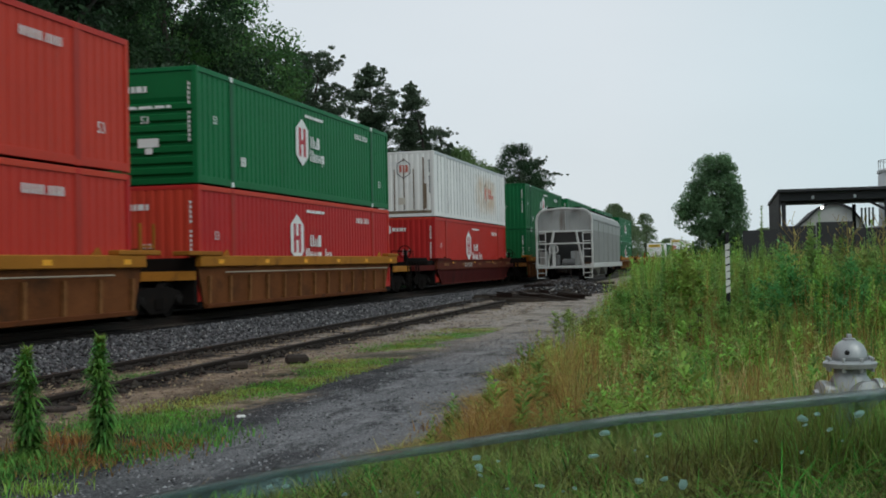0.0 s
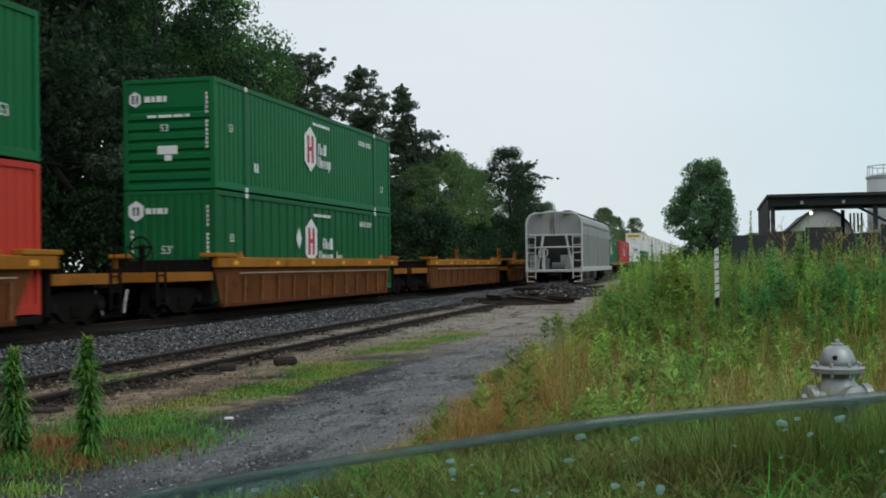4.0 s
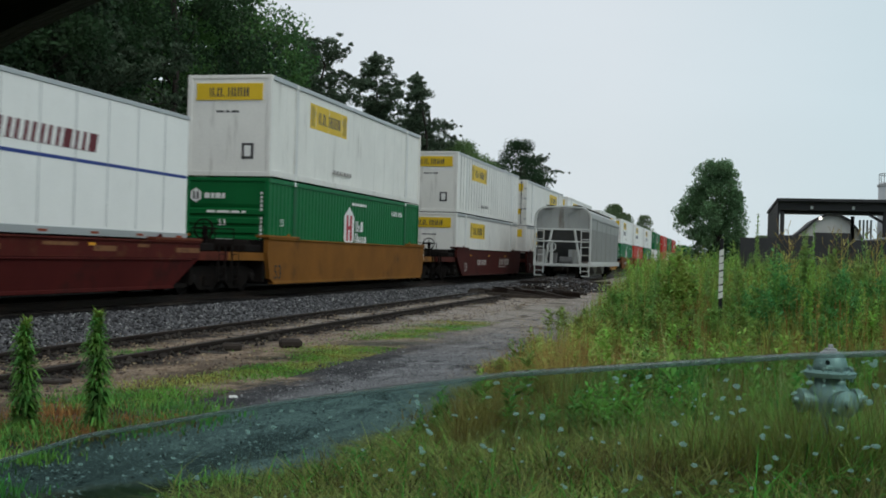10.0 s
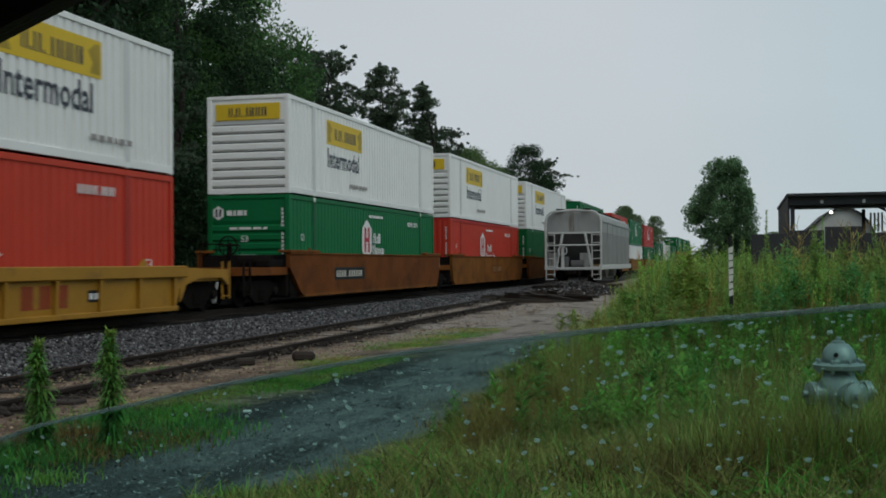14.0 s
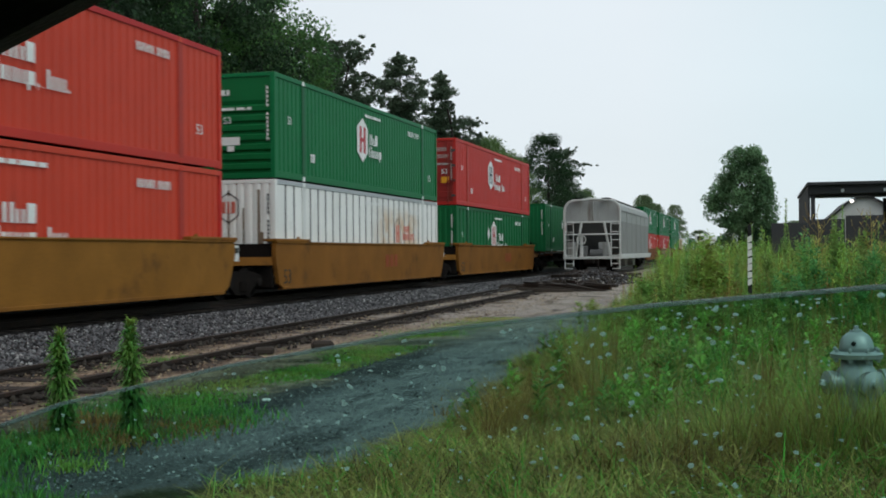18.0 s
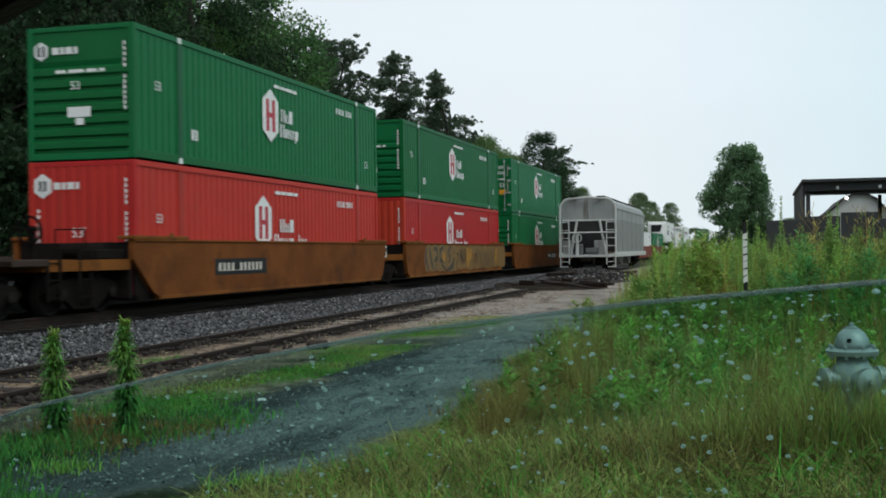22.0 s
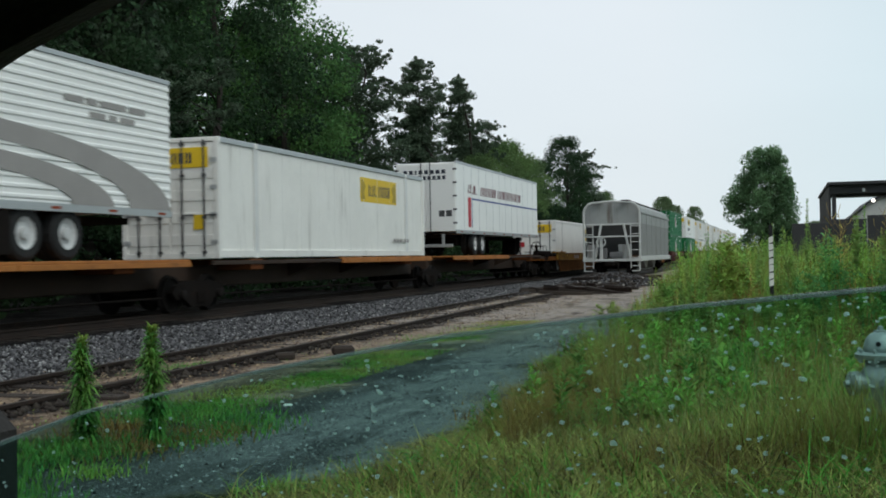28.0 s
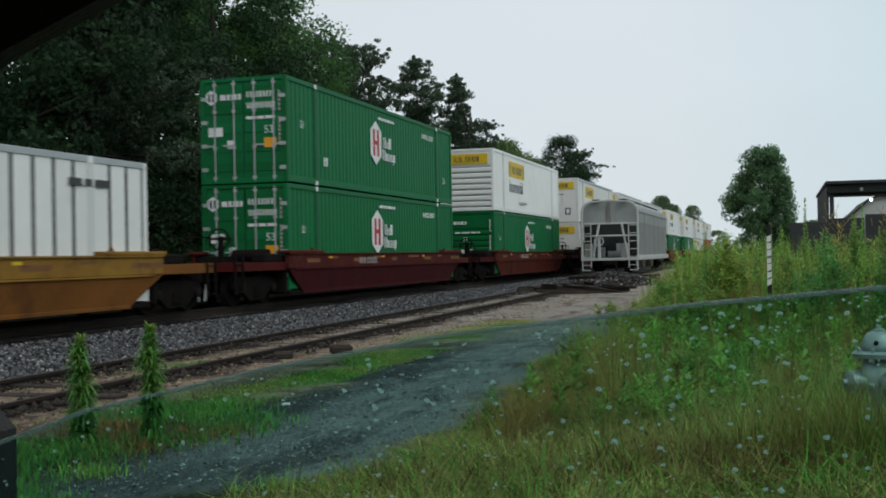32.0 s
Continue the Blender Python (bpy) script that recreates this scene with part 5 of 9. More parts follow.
        part("lettering", bars(e - 0.001, spread(-0.95, 0.85, (1, 1, 1, 1, 1, 1, 1, 1, 1)), z0 + 2.22, z0 + 2.38), M["logo_dark"], root)
        part("notice", bars(e - 0.001, [(-0.85, -0.3)], z0 + 1.55, z0 + 2.0), M["logo_red"], root)
        part("placard", Build().prism([(-0.55, z0 + 0.55), (-0.3, z0 + 0.8), (-0.55, z0 + 1.05), (-0.8, z0 + 0.8)], 1, e - 0.006, e - 0.001), M["tank"], root)
        part("small_mark", bars(e - 0.001, spread(0.55, 1.1, (2, 2)), z0 + 0.7, z0 + 0.95), M["gap"], root)
        for a, c, kinds in ((-6.2, -4.75, "u.o."), (-4.1, -1.35, "xnnuoo"), (-0.95, 3.85, "unounnnouo")):
            shapes = [("o", 0.3, 0, 0.2) if q == "." else ("n", 1, 0, 1) if q == "x" else ("o", 0.6, 0, 1) if q == "o" else (q, 0.85, 0, 1) for q in kinds]
            part("lettering", blocks(hx - 0.018, a, c, z0 + 1.72, z0 + 2.10, shapes, 0.22), M["trailer_letter"], root)
        part("stripe", bars(hx - 0.018, [(-5.5, hy - 0.1)], z0 + 1.47, z0 + 1.54), M["logo_blue"], root)
        part("stripe", bars(hx - 0.018, [(-6.2, -5.72)], z0 + 0.3, z0 + 1.56), M["logo_red"], root)
        part("stripe", bars(hx - 0.018, [(-5.57, -5.5)], z0 + 0.3, z0 + 1.56), M["logo_blue"], root)
        part("rear_guard", Build().box(-1.1, 1.1, e + 0.02, e + 0.12, 0.35, 0.47, 0.01).box(-0.75, -0.65, e + 0.02, e + 0.1, 0.47, z0).box(0.65, 0.75, e + 0.02, e + 0.1, 0.47, z0), M["rail_grey"], root)
        wheels = (-4.9, -3.65)
        hitch = 5.2
    for sx in (-1, 1):
        part("bottom_rail", Build().box(*sorted((sx * (hx - 0.06), sx * hx)), e + 0.03, hy - 0.03, z0, z0 + 0.16, 0.01), M["rail_grey"], root)
        part("top_rail", Build().box(*sorted((sx * (hx - 0.06), sx * hx)), e + 0.03, hy - 0.03, z0 + h - 0.1, z0 + h, 0.01), M["rail_grey"], root)
        for y in np.linspace(e + 0.6, hy - 0.6, 9):
            part("marker_tape", Build().box(*sorted((sx * hx, sx * (hx + 0.003))), y, y + 0.3, z0 + 0.05, z0 + 0.10), M["stencil_red"], root)
    part("underframe", Build().box(-0.5, 0.5, e + 0.5, hy - 0.5, z0 - 0.14, z0), M["under"], root)
    for y in wheels:
        trailer_wheels(root, y, 0.0)
    part("bogie_frame", Build().box(-0.6, 0.6, wheels[0] - 0.9, wheels[1] + 0.9, 0.45, z0 - 0.1, 0.03), M["under"], root)
    for sx in (-1, 1):
        part("landing_leg", Build().box(*sorted((sx * 0.75, sx * 0.90)), hitch - 0.08, hitch + 0.08, 0.12, z0, 0.01), M["under"], root)
    part("hitch_stand", Build().prism([(hitch + (1.6 if kind == "van" else -1.6) - 0.4, 0.0), (hitch + (1.6 if kind == "van" else -1.6) + 0.4, 0.0), (hitch + (1.6 if kind == "van" else -1.6) + 0.12, z0), (hitch + (1.6 if kind == "van" else -1.6) - 0.12, z0)], 0, -0.35, 0.35), M["under"], root)
    return root


# ---- railway cars ----
RAIL = 0.25
TRACK_X = -14.05


def wheel_mesh():
    return Build().lathe([(0.10, -0.07), (0.34, -0.05), (0.39, -0.065), (0.455, -0.065), (0.455, -0.035), (0.42, -0.02), (0.415, 0.07), (0.37, 0.07), (0.34, 0.02), (0.12, 0.04), (0.10, 0.09)], 22, 0).mesh("wheel", M["wheel"])


WHEEL = wheel_mesh()


def truck(root, y):
    """A two-axle truck: side frames, bolster, springs, four wheels."""
    zc = RAIL + 0.42
    t = part("truck", Build().box(-1.0, 1.0, y - 0.22, y + 0.22, zc - 0.08, zc + 0.30, 0.03), M["under"], root)
    prof = [(-1.25, 0.05), (-1.10, 0.20), (-0.55, 0.30), (0.55, 0.30), (1.10, 0.20), (1.25, 0.05), (1.10, -0.12), (0.72, -0.10), (0.40, -0.30), (-0.40, -0.30), (-0.72, -0.10), (-1.10, -0.12)]
    for sx in (-1, 1):
        part("side_frame", Build().prism([(y + a, zc + c) for a, c in prof], 0, *sorted((sx * 0.95, sx * 1.07))), M["under"], t)
        nest = Build()
        for k in (-0.13, 0.0, 0.13):
            nest.tube((sx * 1.09, y + k, zc - 0.2), (sx * 1.09, y + k, zc + 0.05), 0.05, 8)
        part("spring_nest", nest, M["under"], t)
        for dy in (-0.88, 0.88):
            part("wheel", WHEEL, None, t, at=pose(sx * 0.78, y + dy, zc, 0, 0, 0 if sx > 0 else 180))
            part("bearing_cap", Build().lathe([(0.11, 1.05), (0.11, 1.16), (0.06, 1.18)], 10, 0, (0, 0, 0)), M["wheel"], t, at=pose(0, y + dy, zc) if sx > 0 else pose(0, y + dy, zc, 0, 0, 180))
    for dy in (-0.88, 0.88):
        part("axle", Build().tube((-0.95, y + dy, zc), (0.95, y + dy, zc), 0.08, 8), M["under"], t)
    return t


def railcar(kind, near, far, label, plate=True):
    """One platform of an intermodal car. near, far: 'a' joined to its neighbour over a shared truck, 'c' a coupled end of its own."""
    root = thing("well_car" if kind != "spine" else "spine_car", label, "railcar", "cars of the passing train")
    hy = CL / 2
    skin = {"ribbed": "ribbed", "yellow": "yellow", "maroon": "maroon", "oxide": "oxide", "gold": "gold", "ochre": "ochre", "redbrown": "redbrown", "rust": "rust_orange", "mustard": "mustard", "spine": "black_web"}[kind]
    paint = M[skin]
    low_chord = kind in ("oxide", "gold", "ochre")
    chord = M[skin + "_rail"] if low_chord else paint
    top = {"ribbed": 1.71, "yellow": 1.40, "oxide": 1.56, "gold": 1.53, "ochre": 1.56}.get(kind, 1.75)
    bot = {"ribbed": 0.45, "yellow": 0.41}.get(kind, 0.50)
    reach = {"a": hy + 1.45, "c": hy + 3.15}
    if kind == "spine":
        part("centre_sill", Build().box(-0.36, 0.36, -hy - 1.2, hy + 1.2, 0.78, 1.32, 0.03), M["black_web"], root)
        for y in (-6.1, 6.1):
            part("container_bracket", Build().box(-1.32, 1.32, y - 0.35, y + 0.35, 1.18, 1.455, 0.02), M["web"], root)
        for y in (-2.0, 2.0):
            part("cross_arm", Build().prism([(-1.3, 1.30), (-0.36, 0.95), (0.36, 0.95), (1.3, 1.30), (1.3, 1.42), (-1.3, 1.42)], 1, y - 0.12, y + 0.12), M["black_web"], root)
        a, c = (-hy - 0.8, 0.7) if far == "c" else (-0.4, hy + 0.6)
        part("wheel_deck", Build().box(0.45, 1.38, a, c, 1.40, 1.46, 0.010), M["deck_orange"], root)
        part("wheel_deck", Build().box(-1.38, -0.45, a, c, 1.40, 1.46, 0.010), M["deck_orange"], root)
        for g, h in ((a, a + 3.0), (a + 3.04, c)):
            part("deck_edge", Build().box(1.34, 1.42, g, h, 1.29, 1.40, 0.01), M["deck_orange"], root)
        part("side_stringer", Build().box(1.28, 1.36, *((c, hy + 0.4) if far == "c" else (-hy - 0.4, a)), 1.32, 1.42, 0.01), M["black_web"], root)
        part("pipe_line", Build().tube((1.0, -hy, 0.62), (1.0, hy, 0.62), 0.025, 6), M["under"], root)
    else:
        for sx in (1, -1):
            if kind in ("ribbed", "yellow"):
                so = 1.5
                sill = part("top_sill", Build().box(*sorted((sx * 1.33, sx * so)), -hy - 0.3, hy + 0.3, top - 0.27, top, 0.02), paint, root)
                ya, yb = hy - 0.1, hy + 0.25
                yc, yd = (hy - 1.05, hy - 0.45) if kind == "ribbed" and far == "c" else (ya, yb)
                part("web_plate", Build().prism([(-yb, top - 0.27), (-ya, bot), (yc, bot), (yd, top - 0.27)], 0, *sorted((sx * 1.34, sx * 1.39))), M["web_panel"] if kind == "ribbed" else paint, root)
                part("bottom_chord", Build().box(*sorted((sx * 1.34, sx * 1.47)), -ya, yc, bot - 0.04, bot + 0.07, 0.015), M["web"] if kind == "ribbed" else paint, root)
                if sx > 0:
                    n = 13 if kind == "ribbed" else 11
                    head = top - (0.50 if kind == "ribbed" else 0.27)
                    rib = Build().prism([(1.39, bot + 0.07), (1.45, bot + 0.07), (1.47, head), (1.39, head)], 1, -0.02, 0.02).prism([(1.45, bot + 0.07), (1.465, bot + 0.07), (1.485, head), (1.47, head)], 1, -0.05, 0.05).mesh("rib", M["rib_rust"] if kind == "ribbed" else paint)
                    for i in range(n):
                        part("rib", rib, None, root, at=pose(0, -ya + 0.15 + i * (ya + yc - 0.3) / (n - 1), 0))
                    if kind == "yellow":
                        part("name_mark", bars(1.391, spread(2.1, 3.6, (1, 1, 1)), 0.60, 1.04), M["stencil_red"], root)
                        part("number_mark", bars(1.391, [(4.3, 4.75)], 0.68, 0.92), M["black"], root)
                        part("number_mark", bars(1.395, spread(4.36, 4.7, (1, 1)), 0.74, 0.86), M["logo_white"], root)
                    if kind == "ribbed":
                        part("air_pipe", Build().tube((1.50, -7.0, top - 0.42), (1.50, 7.0, top - 0.42), 0.020, 6), M["pale_pipe"], root)
                        for i in range(6):
                            y = -7.4 + i * 2.96
                            part("reflector", Build().box(so, so + 0.004, y, y + 0.30, top - 0.20, top - 0.09), M["orange"], sill)
            else:
                cut = {"mustard": 0.1, "rust": 0.7}.get(kind, 0.8)
                ya, yc, yb = hy - (cut if near == "c" else 0.1), hy - (cut if far == "c" else 0.25), hy + 0.35
                if low_chord:
                    part("side_sill", Build().box(*sorted((sx * 1.34, sx * 1.46)), -yb, yb, top - 0.40, top, 0.015), chord, root)
                    q = [(1.44, -yb, top - 0.40), (1.44, yb, top - 0.40), (1.355, yc, bot), (1.355, -ya, bot)]
                    part("web_plate", Build().add([(sx * x, y, z) for x, y, z in q] + [(sx * (x - 0.04), y, z) for x, y, z in q], [(0, 1, 2, 3), (7, 6, 5, 4), (0, 4, 5, 1), (1, 5, 6, 2), (2, 6, 7, 3), (3, 7, 4, 0)]), paint, root)
                    part("lower_band", Build().box(*sorted((sx * 1.40, sx * 1.475)), -yb + 0.4, yb - 0.4, top - 0.44, top - 0.40, 0.008), chord, root)
                    for i in range(9 if sx > 0 else 0):
                        y = -7.2 + i * 1.8
                        part("rub_mark", bars(1.46, [(y, y + (0.9, 0.5, 1.2)[i % 3])], top - (0.26, 0.16)[i % 2], top - (0.15, 0.09)[i % 2]), M["rubbed_tan"], root)
                    part("number_mark", blocks(1.464, -3.1, -1.5, top - 0.33, top - 0.13, [("n", 0.8, 0, 1)] * 3 + [("", 0.5, 0, 0)] + [("n", 0.8, 0, 1)] * 5), M["stencil_white"], root)
                else:
                    part("side_sill", Build().prism([(-yb, top - 0.42), (-ya - 0.25, bot + 0.12), (-ya, bot), (yc, bot), (yc + 0.25, bot + 0.12), (yb, top - 0.42), (yb, top), (-yb, top)], 0, *sorted((sx * 1.34, sx * 1.46))), paint, root)
                # added dark sheet that blanks out the container behind the sill's cut ends
                if sx > 0 and not low_chord:
                    part("dark_filler", Build().box(1.305, 1.338, -hy - 0.1, hy + 0.1, 0.55, top - 0.1), M["under"], root)
                part("top_flange", Build().box(*sorted((sx * 1.32, sx * 1.50)), -yb, yb, top - 0.035, top + 0.005, 0.006), chord, root)
                part("bottom_chord", Build().box(*sorted((sx * 1.30, sx * 1.485)) if not low_chord else sorted((sx * 1.31, sx * 1.37)), -ya, yc, bot - 0.05, bot + 0.03, 0.01), paint, root)
                for sy in (-1, 1):
                    part("end_cap", Build().box(*sorted((sx * 1.10, sx * 1.51)), *sorted((sy * (hy - 2.0), sy * (hy + 0.40))), top + 0.005, top + 0.085, 0.015), chord, root)
                if sx > 0 and low_chord:
                    for y in (-5.6, -1.0, 3.4):
                        part("reflector", Build().box(1.46, 1.466, y, y + 0.26, top - 0.15, top - 0.09), M["orange" if kind == "oxide" else "logo_yellow"], root)
                elif sx > 0 and plate:
                    if kind in ("maroon", "redbrown"):
                        for y in (-5.6, -1.2, 3.4):
                            part("reflector", Build().box(1.46, 1.464, y, y + 0.26, top - 0.32, top - 0.26), M["orange"], root)
                    if kind == "mustard" and near == "a":
                        part("name_mark", bars(1.463, spread(0.9, 2.2, (1, 1, 1)), top - 0.80, top - 0.38), M["stencil_red"], root)
                    elif kind != "mustard":
                        boxed = kind == "rust" and near + far in ("ca", "ac")
                        ya_, yb_ = {"ca": (-4.7, -1.7), "ac": (1.7, 4.8)}[near + far] if boxed else (-4.1, -1.6) if kind in ("maroon", "redbrown") else (0.1, 2.6)
                        part("number_panel", Build().box(1.46, 1.463, ya_, yb_, top - 0.84, top - 0.44), M["black" if boxed else skin], root)
                        if boxed:
                            p = (yb_ - ya_ - 0.4) / 11
                            part("number_mark", bars(1.463, [(ya_ + 0.2 + i * p, ya_ + 0.2 + (i + 0.52) * p) for i in range(11) if i != 4], top - 0.74, top - 0.54), M["logo_tan"], root)
                        else:
                            part("number_mark", blocks(1.463, ya_ + 0.12, yb_ - 0.2, top - 0.77, top - 0.51, [("n", 0.8, 0, 1)] * 4 + [("", 0.5, 0, 0)] + [("n", 0.8, 0, 1)] * 6, 0.15), M["stencil_dim" if kind == "rust" else "stencil_white"], root)
                    if kind == "maroon":
                        part("name_mark", blocks(1.463, 1.8, 4.5, top - 0.78, top - 0.42, [("u", 1, 0, 1), ("u", 1, 0, 1), ("o", 0.6, 0, 1), ("o", 0.6, 0, 1)], 0.3), M["stencil_white"], root)
                        part("name_underline", bars(1.463, [(1.6, 3.6)], top - 0.90, top - 0.85), M["stencil_white"], root)
                    if kind in ("maroon", "redbrown"):
                        part("size_mark", words("53", 0.58, M["stencil_white"]), None, root, at=pose(1.464, -ya + 0.40, top - 1.08))
                    if kind == "mustard":
                        part("size_mark", words("53", 0.58, M["black"]), None, root, at=pose(1.464, -7.95, top - 1.15))
            for sy in (-1, 1):
                part("guide", Build().prism([(sy * 6.6 - 0.18, top), (sy * 6.6 + 0.18, top), (sy * 6.6 + 0.05, top + 0.16)], 0, *sorted((sx * 1.30, sx * 1.36))), paint, root)
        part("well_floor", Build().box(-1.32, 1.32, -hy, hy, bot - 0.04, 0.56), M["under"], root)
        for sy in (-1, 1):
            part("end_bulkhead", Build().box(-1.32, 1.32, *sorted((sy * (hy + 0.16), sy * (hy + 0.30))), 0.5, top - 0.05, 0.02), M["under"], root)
    for sy, kind_end in ((-1, near), (1, far)):
        r = reach[kind_end]
        if kind != "spine":
            lo = 1.12 if kind != "yellow" else 1.02
            part("end_platform", Build().prism([(-1.35, sy * (hy + 0.3)), (1.35, sy * (hy + 0.3)), (1.2 if kind_end == "c" else 0.5, sy * r), (-1.2 if kind_end == "c" else -0.5, sy * r)], 2, lo, lo + 0.22), paint, root)
            part("draft_sill", Build().box(-0.35, 0.35, *sorted((sy * (hy + 0.1), sy * (r + 0.05))), 0.85, lo, 0.02), M["under"], root)
            if kind == "yellow":
                part("wheel_arch", Build().prism([(sy * (hy + 0.2), 0.55), (sy * (hy + 0.5), 0.95), (sy * (hy + 1.2), 1.10), (sy * (hy + 2.4), 1.10), (sy * (hy + 2.8), 0.9), (sy * (hy + 2.8), 1.30), (sy * (hy + 0.2), 1.36)], 0, 1.24, 1.36), paint, root)
        if kind_end == "c":
            if kind == "spine":
                part("end_platform", Build().box(-1.3, 1.3, *sorted((sy * (hy + 0.5), sy * (hy + 1.6))), 1.22, 1.36, 0.02), M["black_web"], root)
            part("air_hose", Build().tube((0.55, sy * (r + 0.05), 0.95), (0.58, sy * (r + 0.22), 0.66), 0.028, 6).tube((0.58, sy * (r + 0.22), 0.66), (0.60, sy * (r + 0.30), 0.42), 0.028, 6), M["hose"], root, "pale air hose")
            part("coupler", Build().box(-0.14, 0.14, *sorted((sy * r, sy * (r + 0.42))), 0.98, 1.24, 0.04), M["under"], root)
            hr = part("handrail", Build().tube((1.12, sy * (r - 0.1), 1.3), (1.12, sy * (r - 0.1), 1.95), 0.016, 6), M["under"], root)
            part("grab_bar", Build().tube((1.12, sy * (r - 0.1), 1.95), (0.45, sy * (r - 0.1), 1.95), 0.016, 6).tube((0.45, sy * (r - 0.1), 1.95), (0.45, sy * (r - 0.1), 1.3), 0.016, 6), M["under"], hr)
            st = part("ladder", Build().box(1.22, 1.27, *sorted((sy * (r - 0.05), sy * (r - 0.1))), 0.55, 1.5).box(1.22, 1.27, *sorted((sy * (r - 0.50), sy * (r - 0.45))), 0.55, 1.5), paint if kind == "yellow" else M["under"], root)
            for z in (0.62, 0.95, 1.28):
                part("rung", Build().tube((1.25, sy * (r - 0.08), z), (1.25, sy * (r - 0.48), z), 0.015, 6), paint if kind == "yellow" else M["under"], st)
            if sy < 0:
                bw = part("brake_wheel", Build().lathe([(0.24, -0.02), (0.28, -0.02), (0.28, 0.02), (0.24, 0.02)], 18, 1, (0.7, -r + 0.3, 1.92), True), M["under"], root)
                part("brake_stand", Build().box(0.64, 0.76, -r + 0.32, -r + 0.44, 1.3, 2.0, 0.01).tube((0.45, -r + 0.3, 1.92), (0.95, -r + 0.3, 1.92), 0.015, 5).tube((0.7, -r + 0.3, 1.67), (0.7, -r + 0.3, 2.17), 0.015, 5), M["under"], bw)
            truck(root, sy * (hy + 1.55 if kind != "spine" else hy - 0.2))
        elif sy > 0:
            truck(root, hy + 1.60)
            if kind == "ribbed":
                cross = part("crossover_platform", Build().box(-1.3, 1.3, hy + 0.55, hy + 1.05, top + 0.10, top + 0.16, 0.01), M["web"], root)
                for sx in (-1, 1):
                    part("rail_frame", Build().box(sx * 1.25 - 0.03, sx * 1.25 + 0.03, hy + 0.42, hy + 0.50, top, top + 0.72, 0.01).box(sx * 1.25 - 0.03, sx * 1.25 + 0.03, hy + 1.05, hy + 1.11, top, top + 0.72, 0.01)
                         .box(sx * 1.25 - 0.025, sx * 1.25 + 0.025, hy + 0.50, hy + 1.05, top + 0.18, top + 0.23), M["ribbed"], cross)
        if kind == "ribbed":
            for sx in (-1, 1):
                part("end_cap", Build().box(*sorted((sx * 1.05, sx * 1.52)), *sorted((sy * (hy - 0.9), sy * (hy + 0.42 + (0.5 if kind_end == "a" else 0)))), top + 0.003, top + 0.11, 0.015), paint, root)
        if kind in ("rust", "mustard") and sy > 0:
            part("number_board", Build().box(1.30, 1.36, hy + 0.52, hy + 0.78, 1.24, 1.64, 0.01), M["post_grey"], root)
            part("board_mark", Build().box(1.36, 1.364, hy + 0.56, hy + 0.74, 1.44, 1.58), M["black"], root)
        if kind_end == "c" and kind in ("rust", "mustard", "maroon", "redbrown") or kind_end == "c" and low_chord:
            part("air_reservoir", Build().tube((0.1, sy * (hy + 0.85), 1.52), (1.10, sy * (hy + 0.85), 1.52), 0.16, 12), M["under"], root)
            part("cable_guard", Build().box(0.9, 1.3, *sorted((sy * (hy + 0.45), sy * (hy + 1.5))), 1.34, 1.55, 0.03), M["under"], root)
    return root


def pick(cache, make, *key):
    """One pattern of each kind; the rest are copies that share its meshes."""
    if key not in cache:
        cache[key] = make(*key)
        return cache[key], True
    return copy_thing(cache[key], Matrix()), False


BOXES = {
    "g": ("green corrugated container with a white badge, ribbed end", "green", "corr", "ribs", "hub"),
    "gd": ("green corrugated container with white badge and barred doors", "green", "corr", "doors", "hub"),
    "go": ("old dark green container with a faded badge and placard", "old_green", "corr", "press", "hub inc diamond"),
    "r": ("red corrugated container with a white badge", "red", "corr", "press", "hub inc"),
    "rd": ("red corrugated container with rust-darkened doors at its end", "red", "corr", "doors", "hub inc", CL, None, True, "worn_doors"),
    "w": ("stained white panelled container with a faded red badge", "old_white", "post", "press", "hub faded"),
    "k": ("white panelled container with rust-stained doors and faded badge", "old_white", "post", "doors", "plain_marks faded", CL, None, True, "rusty_white"),
    "kp": ("rust-stained white panelled container with a tan notice", "old_white", "post", "doors", "plain_marks patch", CL, None, True, "rusty_white"),
    "j": ("white container with a yellow name panel, ribbed end", "white", "faint", "ribs", "jb front word"),
    "jd": ("white container with barred doors and a yellow panel", "white", "faint", "doors", "jb far word"),
    "je": ("white container with barred doors and a plain yellow panel", "white", "faint", "doors", "jb far"),
    "jo": ("older white seamed container with a yellow panel", "aged_white", "seam", "flat", "jb front"),
    "jx": ("older white seamed container with barred doors and yellow panel", "aged_white", "seam", "doors", "jb far"),
    "jp": ("older white container with dark joints and a yellow panel", "aged_white", "post", "flat", "jb front"),
    "ship": ("white shorter container with dark blue lettering bars and rusty doors", "white", "flat", "doors", "ship", 13.85, "aged_white", True, "rusty_white"),
}
CARS = {
    "ribbed": "rusty brown well car with vertical ribs and an orange sill",
    "yellow": "yellow ribbed well car with yellow end platforms",
    "maroon": "dark maroon well car with white markings",
    "gold": "rust-worn golden yellow well car with inward-leaning brown flanks",
    "ochre": "ochre brown well car with a scuffed upper chord",
    "oxide": "rust-worn dark red well car with inward-leaning flanks",
    "redbrown": "oxide red well car with white markings",
    "rust": "rust-streaked orange-brown smooth-sided well car",
    "mustard": "mustard yellow smooth-sided well car",
    "spine": "rusty skeleton spine car with an open deck",
}
